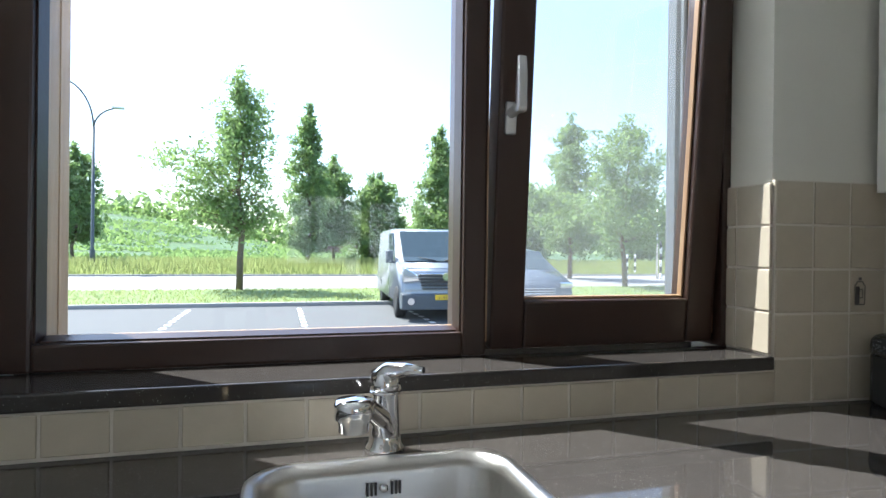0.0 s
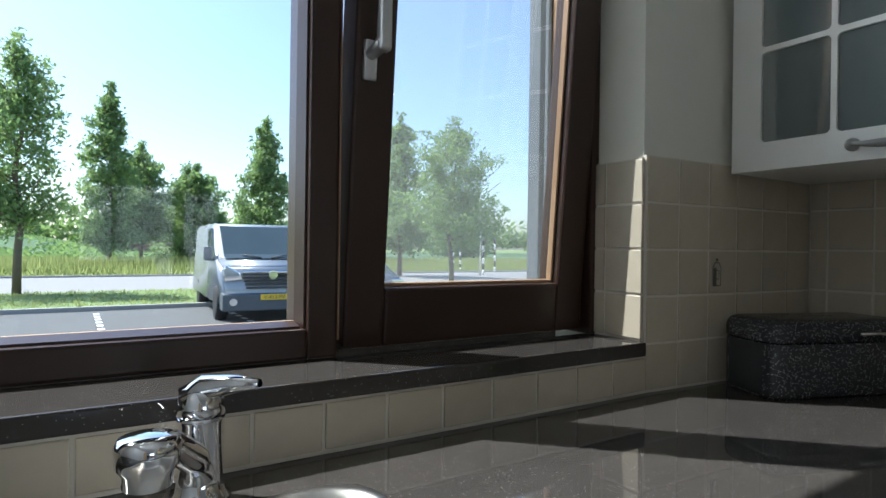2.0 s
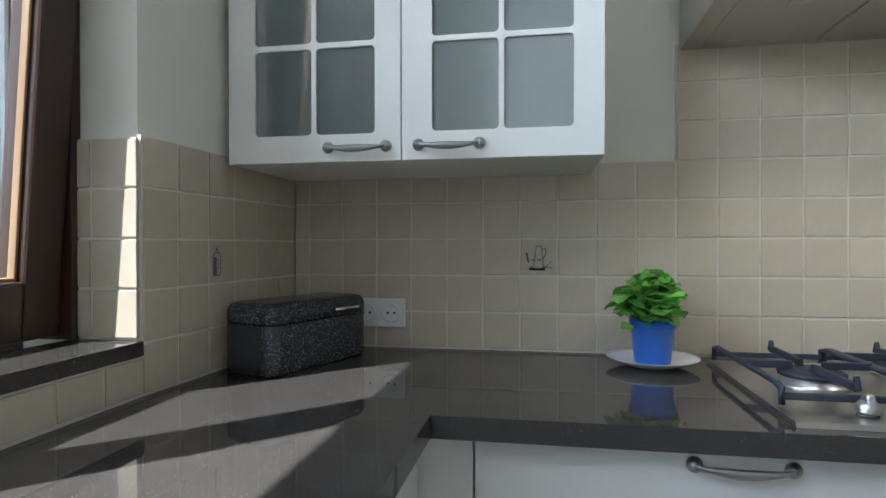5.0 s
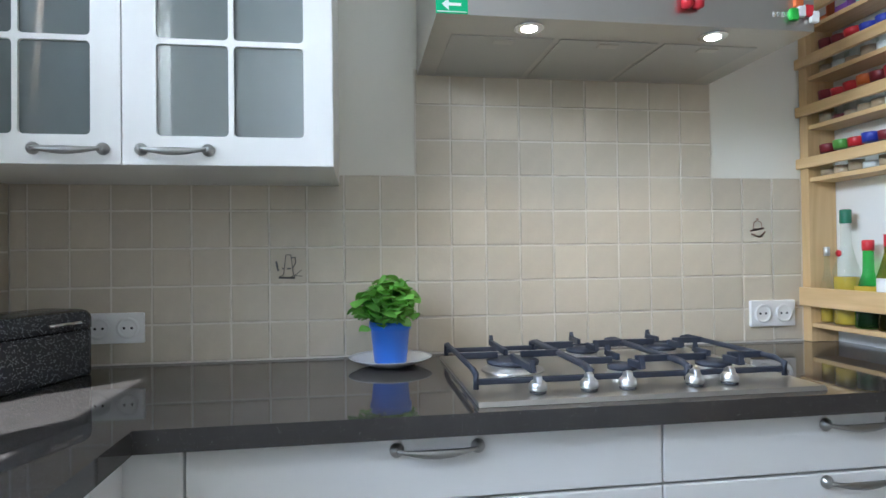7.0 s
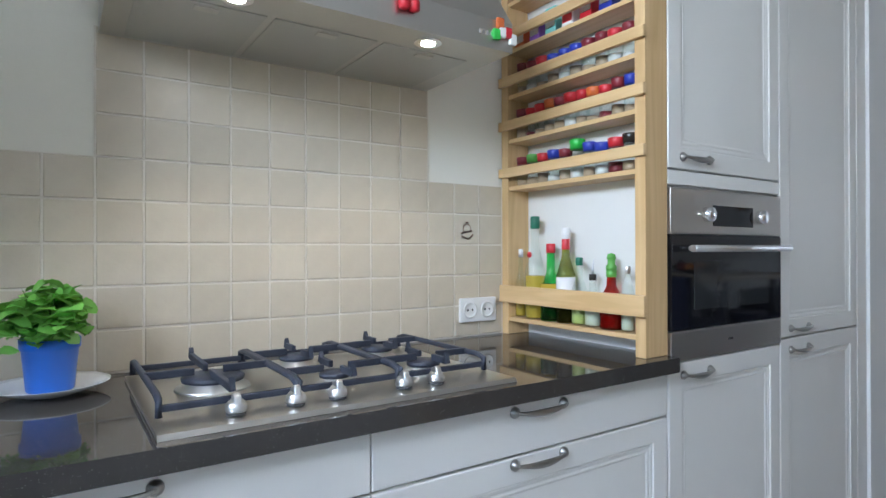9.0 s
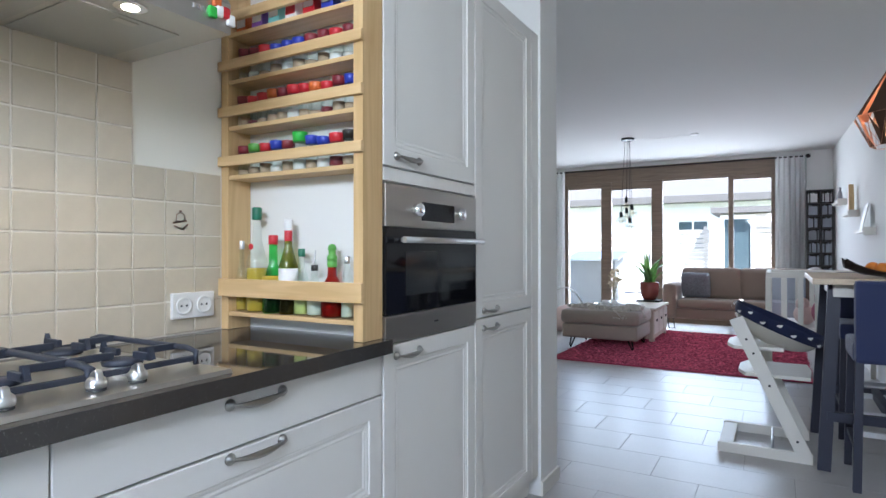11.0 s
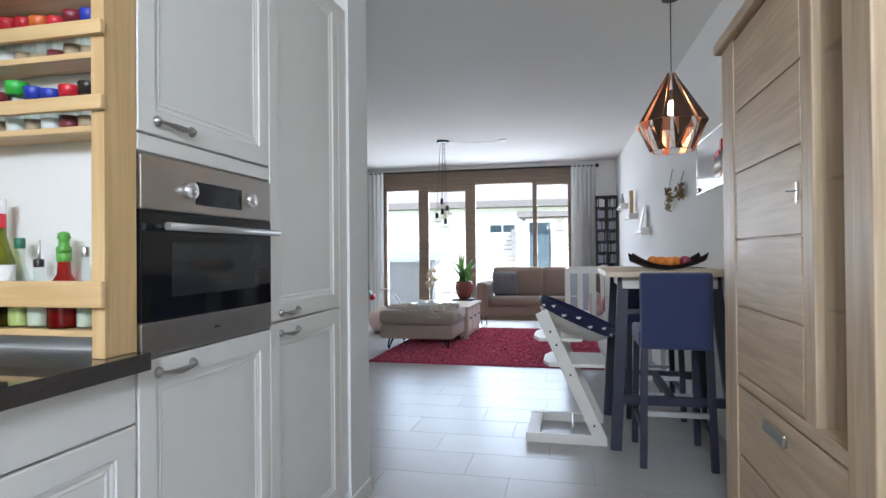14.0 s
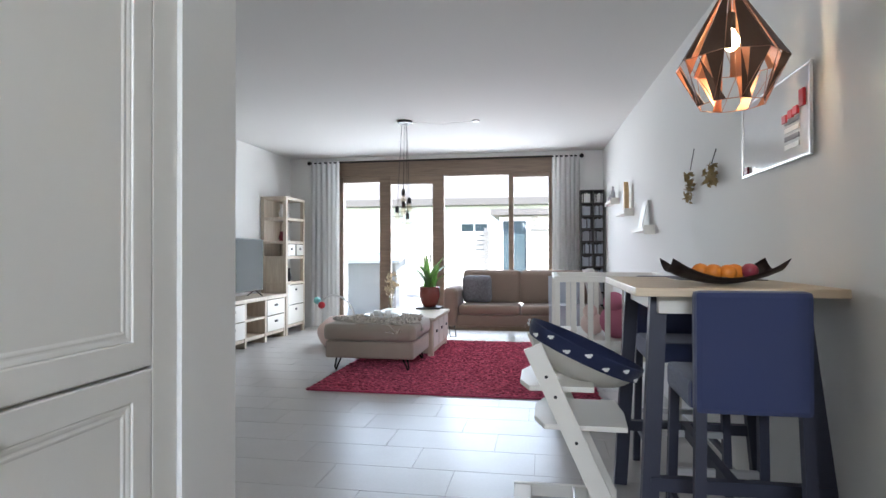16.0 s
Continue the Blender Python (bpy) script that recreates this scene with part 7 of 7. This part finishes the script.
# bookcase with discs in the corner
bk = thing("disc_rack", (-0.5, -10.25, 0), "dark narrow rack filled with discs", "rack")
bm = B()
for x in (-0.66, -0.52, -0.345):
    bx(bm, x - 0.01, x + 0.01, -10.10, -10.37, 0, 2.08)
bx(bm, -0.66, -0.345, -10.355, -10.37, 0, 2.08)
part("body", bm, BLACKW, bk)
rr_ = random.Random(6)
for k in range(12):
    bm = B()
    bx(bm, -0.655, -0.35, -10.10, -10.36, 0.06 + k * 0.182, 0.078 + k * 0.182)
    part("shelf", bm, BLACKW, bk)
    if k > 10:
        continue
    dsc = thing("disc_row", (-0.5, -10.2, 0.079 + k * 0.182), "row of discs with pale spines", "discs", "disc rows", kind="stuff")
    bm = B()
    x = -0.648
    while x < -0.37:
        if not -0.545 < x < -0.50:
            bx(bm, x, x + 0.009, -10.13, -10.26, 0.079 + k * 0.182, 0.079 + k * 0.182 + rr_.choice((0.125, 0.125, 0.14)))
        x += 0.012 if rr_.random() < 0.85 else 0.03
    part("disc", bm, rr_.choice((GREYF, WHITEP, LILAC)), dsc)

# playpen
pp = thing("playpen", (-0.25, -6.4, 0), "white wooden playpen with slats", "playpen")
Q0, Q1, QY0, QY1 = -0.74, 0.10, -5.95, -6.85
for x in (Q0, Q1):
    for y in (QY0, QY1):
        bm = B()
        bx(bm, x - 0.022, x + 0.022, y - 0.022, y + 0.022, 0, 0.97, 0.004)
        part("post", bm, WHITEW, pp)
for z in (0.40, 0.965):
    for y in (QY0, QY1):
        bm = B()
        bx(bm, Q0 - 0.02, Q1 + 0.02, y - 0.018, y + 0.018, z, z + 0.045, 0.004)
        part("rail", bm, WHITEW, pp)
    for x in (Q0, Q1):
        bm = B()
        bx(bm, x - 0.018, x + 0.018, QY1 + 0.02, QY0 - 0.02, z, z + 0.045, 0.004)
        part("rail", bm, WHITEW, pp)
for k in range(1, 7):
    for y in (QY0, QY1):
        bm = B()
        x = Q0 + (Q1 - Q0) * k / 7
        bx(bm, x - 0.02, x + 0.02, y - 0.008, y + 0.008, 0.445, 0.965, 0.003)
        part("slat", bm, WHITEW, pp)
    for x in (Q0, Q1):
        bm = B()
        y = QY0 + (QY1 - QY0) * k / 7
        bx(bm, x - 0.008, x + 0.008, y - 0.02, y + 0.02, 0.445, 0.965, 0.003)
        part("slat", bm, WHITEW, pp)
bm = B()
bx(bm, Q0 + 0.02, Q1 - 0.02, QY1 + 0.02, QY0 - 0.02, 0.41, 0.44)
part("floor_board", bm, WHITEW, pp)
bm = B()
bx(bm, Q0 + 0.03, Q1 - 0.03, QY1 + 0.03, QY0 - 0.03, 0.4405, 0.54, 0.03)
single("playpen_mattress", bm, WHITEP, (-0.3, -6.4, 0.4405), "white mattress in the playpen", "mattress")
for x, y, s, m_ in ((-0.35, -6.15, 0.13, PINK), (-0.18, -6.3, 0.09, SALMON)):
    bm = B()
    bmesh.ops.create_uvsphere(bm, u_segments=14, v_segments=9, radius=s)
    bmesh.ops.translate(bm, vec=(x, y, 0.535 + s), verts=bm.verts)
    bm2 = bmesh.ops.create_uvsphere(bm, u_segments=12, v_segments=8, radius=s * 0.62)
    bmesh.ops.translate(bm, vec=(x + s * 0.2, y + s * 0.3, 0.535 + s * 2.1), verts=bm2["verts"])
    for f_ in bm.faces:
        f_.smooth = True
    single("soft_toy", bm, m_, (x, y, 0.54), "pink soft toy in the playpen", "toy")

# beanbag-like baby nest, arm chair in the corner
nb = thing("baby_bouncer", (2.62, -8.7, 0), "pale baby bouncer with a toy arch", "bouncer")
bm = B()
bmesh.ops.create_uvsphere(bm, u_segments=20, v_segments=12, radius=0.3)
for v in bm.verts:
    v.co = Vector((v.co.x * 1.0, v.co.y * 1.1, v.co.z * 0.75))
    v.co *= 1 + 0.09 * noise.noise(v.co * 6)
    v.co.z = max(v.co.z, -0.16)
bmesh.ops.translate(bm, vec=(2.75, -8.7, 0.161), verts=bm.verts)
for f_ in bm.faces:
    f_.smooth = True
part("seat", bm, SALMON, nb)
bm = B()
tube(bm, [(2.5 + 0.3 * (1 - math.cos(a)), -8.6, 0.2 + 0.45 * math.sin(a)) for a in np.linspace(0.1, 2.2, 9)], 0.012, 8)
part("toy_arch", bm, WHITEP, nb)
for m_, dx in ((RED, 0.0), (TEAL, 0.06)):
    bm = B()
    bmesh.ops.create_uvsphere(bm, u_segments=10, v_segments=8, radius=0.045)
    bmesh.ops.translate(bm, vec=(2.97 + dx, -8.6, 0.52 + dx), verts=bm.verts)
    part("toy", bm, m_, nb)

# ceiling lamp with hanging bulbs
cl = thing("cluster_lamp", (1.76, -8.1, CEILZ), "black ceiling lamp with five hanging bulbs in wire cages", "lamp")
bm = B()
lathe(bm, [(0.085, -0.025), (0.085, 0.0)], (1.76, -8.1, CEILZ - 0.0005), 24)
part("canopy", bm, BLACKM, cl)
for dx, dy, z in ((0.02, 0.0, 1.90), (-0.06, 0.04, 1.80), (0.08, 0.05, 1.70), (-0.01, -0.08, 1.63), (0.0, 0.08, 1.75)):
    x, y = 1.76 + dx, -8.1 + dy
    bm = B()
    tube(bm, [(1.76 + dx * 0.4, -8.1 + dy * 0.4, CEILZ - 0.02), (x, y, z)], 0.003, 5)
    cb = part("cable", bm, BLACKM, cl)
    bm = B()
    lathe(bm, [(0.006, 0.02), (0.022, 0.01), (0.022, -0.05), (0.014, -0.055)], (x, y, z), 12)
    part("lamp_holder", bm, BLACKM, cb)
    bm = B()
    lathe(bm, [(0.013, 0), (0.03, -0.04), (0.034, -0.06), (0.024, -0.085), (0.001, -0.095)], (x, y, z - 0.05), 14)
    part("bulb", bm, SMOKE, cb)
    bm = B()
    for q in range(6):
        a = q * math.tau / 6
        tube(bm, [(x + r0 * math.cos(a), y + r0 * math.sin(a), z + dz) for r0, dz in ((0.022, -0.04), (0.065, -0.10), (0.05, -0.17))], 0.0018, 4)
    tube(bm, [(x + 0.065 * math.cos(a), y + 0.065 * math.sin(a), z - 0.10) for a in np.linspace(0, math.tau, 17)], 0.0018, 4)
    part("cage", bm, BLACKM, cb)
cbl = thing("ceiling_cable_clip", (0.95, -8.2, CEILZ - 0.02), "white ceiling outlet with a thin cable", "cable")
bm = B()
lathe(bm, [(0.04, -0.015), (0.05, 0)], (0.95, -8.2, CEILZ - 0.0005), 16)
part("outlet", bm, WHITEPL, cbl)
bm = B()
tube(bm, [(0.95, -8.2, CEILZ - 0.012), (1.35, -8.15, CEILZ - 0.03), (1.72, -8.1, CEILZ - 0.012)], 0.003, 5)
part("cable", bm, WHITEPL, cbl)

# curtains on a rod
rd = thing("curtain_rod", (1.75, YS + 0.08, 2.60), "thin dark metal curtain rod with end knobs", "curtain rod")
bm = B()
tube(bm, [(-0.36, YS + 0.08, 2.61), (3.85, YS + 0.08, 2.61)], 0.011, 8)
part("rod", bm, BLACKM, rd)
for x in (-0.37, 3.86):
    bm = B()
    bmesh.ops.create_uvsphere(bm, u_segments=12, v_segments=8, radius=0.032)
    bmesh.ops.translate(bm, vec=(x, YS + 0.08, 2.61), verts=bm.verts)
    part("end_knob", bm, BLACKM, rd)
for x0, x1 in ((-0.34, 0.04), (3.36, 3.82)):
    cu = thing("curtain", ((x0 + x1) / 2, YS + 0.08, 0.03), "white linen curtain hanging in folds", "curtain", "curtains at the garden window")
    bm = B()
    n = 60
    top_, bot_ = [], []
    for k in range(n + 1):
        u = k / n
        x = x0 + (x1 - x0) * u
        d = 0.024 * math.sin(u * math.tau * 5.5) + 0.010 * math.sin(u * 23)
        top_.append(bm.verts.new((x, YS + 0.085 + d * 0.7, 2.63)))
        bot_.append(bm.verts.new((x + 0.02 * math.sin(u * 9), YS + 0.085 + d * 1.15, 0.03)))
    for k in range(n):
        bm.faces.new((top_[k], top_[k + 1], bot_[k + 1], bot_[k])).smooth = True
    bmesh.ops.solidify(bm, geom=bm.faces, thickness=0.002)
    part("cloth", bm, LINEN, cu)

# ---- tiles: walls and floor, piece by piece ----
def tile_mesh(name, w, h, t, m_, bev, seed):
    """A hand-made tile looking along -x, its face a little uneven."""
    r = random.Random(seed)
    bm = B()
    bx(bm, -t, 0.0, -w / 2, w / 2, -h / 2, h / 2, bev)
    for v in bm.verts:
        if v.co.x < -t * 0.4:
            v.co.x += r.uniform(-0.0002, 0.0002)
        v.co.y += r.uniform(-0.0006, 0.0006)
        v.co.z += r.uniform(-0.0006, 0.0006)
    return mesh_of(name, bm, m_)


TS = P - 0.0055
TILES = [tile_mesh("tile", TS, TS, 0.0085, TILE, 0.0018, k) for k in range(6)]
rt = random.Random(21)


def put_tile(parent, me, loc, rz, sy=1.0, sz=1.0):
    o = new("tile", me)
    o.parent = parent
    o.location = Vector(loc) - base_of(parent)
    o.rotation_euler = (rt.uniform(-0.003, 0.003), rt.uniform(-0.003, 0.003), radians(rz))
    o.scale = (1, sy, sz)
    return o


te = tagged(new("tiling_east"), "beige glazed square wall tiles behind the hob", "", "", "structure")
Z0 = ZC + 0.004
ends = []
for c_ in range(-11, 13):
    y1, y0 = YA - c_ * P, YA - (c_ + 1) * P
    y1, y0 = min(y1, north(XE) - 0.010), max(y0, -1.478)
    if y1 - y0 < 0.015:
        continue
    for k in range(5):
        put_tile(te, rt.choice(TILES), (XE - 0.002, (y0 + y1) / 2, Z0 + (k + 0.5) * P), 0, (y1 - y0 - 0.0055) / TS)
    if 0 <= c_ < 9:
        for k in range(5, 8):
            put_tile(te, rt.choice(TILES), (XE - 0.002, (y0 + y1) / 2, Z0 + (k + 0.5) * P), 0)
bm = B()
bx(bm, XE - 0.0075, XE - 0.0005, -1.478, north(XE) - 0.009, ZC + 0.0005, Z0 + 5 * P)
bx(bm, XE - 0.0075, XE - 0.0005, YA - 9 * P - 0.002, YA + 0.002, Z0 + 5 * P + 0.0003, Z0 + 8 * P)
part("grout", bm, GROUT, te)
PN, PR = 0.1003, 0.0968                        # courses beside the window and in its reveal
tn = tagged(new("tiling_north"), "beige glazed square wall tiles beside the window", "", "", "structure")
for c_ in range(0, 6):
    x = XE - 0.010 - (c_ + 0.5) * (P - 0.0012)
    for k in range(5):
        put_tile(tn, rt.choice(TILES), (x, north(x) - 0.002, Z0 + (k + 0.5) * PN), 90 - 3.66, 0.985, PN / P)
for c_ in range(6, 25):
    put_tile(tn, rt.choice(TILES), (XE - (c_ + 0.5) * P, YN - 0.002, ZC + 0.006 + 0.035), 90, 1, 0.7)
for k in range(4):
    put_tile(tn, rt.choice(TILES), (WXR - 0.002, YN + 0.043, SILL + 0.002 + (k + 0.5) * PR), 0, 1.0, 0.94)
    put_tile(tn, rt.choice(TILES), (WXR - 0.002, YN + 0.111, SILL + 0.002 + (k + 0.5) * PR), 0, 0.30, 0.94)
bm = B()
prism(bm, [(WXR, YN - 0.0005), (WXR, YN - 0.0075), (XE - 0.0075, north(XE) - 0.0075), (XE - 0.0075, north(XE) - 0.0005)], 2, ZC + 0.0005, Z0 + 5 * PN)
bx(bm, west(0.8) + 0.002, WXR, YN - 0.0075, YN - 0.0005, ZC + 0.0005, SILL - 0.029)
bx(bm, WXR - 0.0075, WXR - 0.0005, YN - 0.002, 0.985, SILL + 0.0005, SILL + 4.02 * PR)
part("grout", bm, GROUT, tn)


# painted tiles: small kitchen motifs in grey ink
def motif(name, y, z, parts_, label):
    m_ = thing(name, (XE - 0.0115, y, z), label, "tile motif")
    for mm, polys in parts_:
        bm = B()
        for poly in polys:
            vs_ = [bm.verts.new((0, -u, v)) for u, v in poly]
            bm.faces.new(vs_)
        bmesh.ops.solidify(bm, geom=bm.faces, thickness=0.0004)
        bmesh.ops.scale(bm, vec=(1, 1.1, 1.1), verts=bm.verts)
        part("drawing", bm, mm, m_, local=True)
    return m_


def stroke(pts, w):
    out = []
    for (a, b), (c_, d) in zip(pts, pts[1:]):
        n = math.hypot(c_ - a, d - b) or 1
        ox, oy = -(d - b) / n * w / 2, (c_ - a) / n * w / 2
        out.append([(a + ox, b + oy), (c_ + ox, d + oy), (c_ - ox, d - oy), (a - ox, b - oy)])
    return out


GREYINK = plain("grey_glaze_ink", (0.14, 0.13, 0.125), 0.4)
BROWNINK = plain("brown_glaze_ink", (0.36, 0.20, 0.14), 0.4)
jug_ = stroke([(-0.006, 0.028), (-0.012, -0.022), (-0.024, -0.028), (0.016, -0.03), (0.012, -0.022), (0.006, 0.028), (-0.006, 0.028)], 0.0022)
jug_ += stroke([(0.008, 0.02), (0.017, 0.022), (0.018, 0.008), (0.010, -0.006)], 0.0025) + stroke([(-0.03, 0.012), (-0.026, -0.008), (-0.024, -0.012)], 0.005)
jug_ += stroke([(0.0, -0.03), (0.018, -0.022), (0.032, -0.01)], 0.002) + stroke([(0.014, -0.024), (0.034, -0.026)], 0.002) + stroke([(-0.024, -0.029), (0.016, -0.03)], 0.005)
jug_ += stroke([(-0.016, -0.006), (-0.010, -0.006)], 0.004) + stroke([(-0.004, -0.007), (0.006, -0.006)], 0.004)
motif("painted_jug_tile", YA + 3.5 * P, Z0 + 2.5 * P, [(GREYINK, jug_)], "grey painted jug motif on a wall tile")
pot_ = stroke([(-0.014, -0.006), (-0.012, 0.012), (0.0, 0.018), (0.012, 0.012), (0.014, -0.006), (-0.014, -0.006)], 0.0025) + stroke([(-0.024, -0.012), (0.02, -0.004)], 0.005) + stroke([(-0.02, -0.02), (0.006, -0.03), (0.024, -0.014)], 0.005) + stroke([(-0.004, 0.022), (0.004, 0.022)], 0.004)
motif("painted_pot_tile", YA - 10.5 * P, Z0 + 3.5 * P, [(BROWNINK, pot_)], "brown painted pot motif on a wall tile")
jar_ = stroke([(-0.006, -0.027), (-0.006, 0.010)], 0.010) + stroke([(-0.012, -0.028), (-0.013, 0.012), (-0.008, 0.016), (-0.008, 0.02), (0.008, 0.02), (0.008, 0.016), (0.013, 0.012), (0.012, -0.028), (-0.012, -0.028)], 0.0025) + stroke([(-0.004, 0.026), (0.004, 0.026)], 0.006) + stroke([(-0.007, -0.014), (-0.007, 0.004), (0.007, 0.004), (0.007, -0.014), (-0.007, -0.014)], 0.002)
mj = motif("painted_jar_tile", 0, 0, [(GREYINK, jar_)], "grey painted jar motif on a wall tile")
mj.location, mj.rotation_euler = (1.262, north(1.262) - 0.0122, Z0 + 2.5 * PN), (0, 0, radians(86.34))

# floor tiles in running bond, beside the walk
FW, FL = 0.3333, 0.6666


def floor_tile_mesh(w, l):
    bm = B()
    bx(bm, -l / 2 + 0.0015, l / 2 - 0.0015, -w / 2 + 0.0015, w / 2 - 0.0015, -0.008, 0.0, 0.001)
    return mesh_of("tile", bm, FLOORT)


FT = floor_tile_mesh(FW, FL)
for j in range(33):
    y = -3.40 + 0.3333 * 10.5 - j * FW
    shift = (j * 0.36) % 1.0 * FL
    for i in range(9):
        x = -1.35 + shift + i * FL - FL / 2
        if y > 1.0 or x > XL + 0.3 or y < YS + 0.05:
            continue
        if y > STUB + 0.1 and x > 1.7:
            continue
        left = max(x - FL / 2, west(y) - 0.1)
        if x + FL / 2 - left < 0.03:
            continue
        o = new("tile", FT)
        o.parent = floor
        o.location = ((left + x + FL / 2) / 2, y, 0.0)
        o.scale = ((x + FL / 2 - left) / FL, 1, 1)
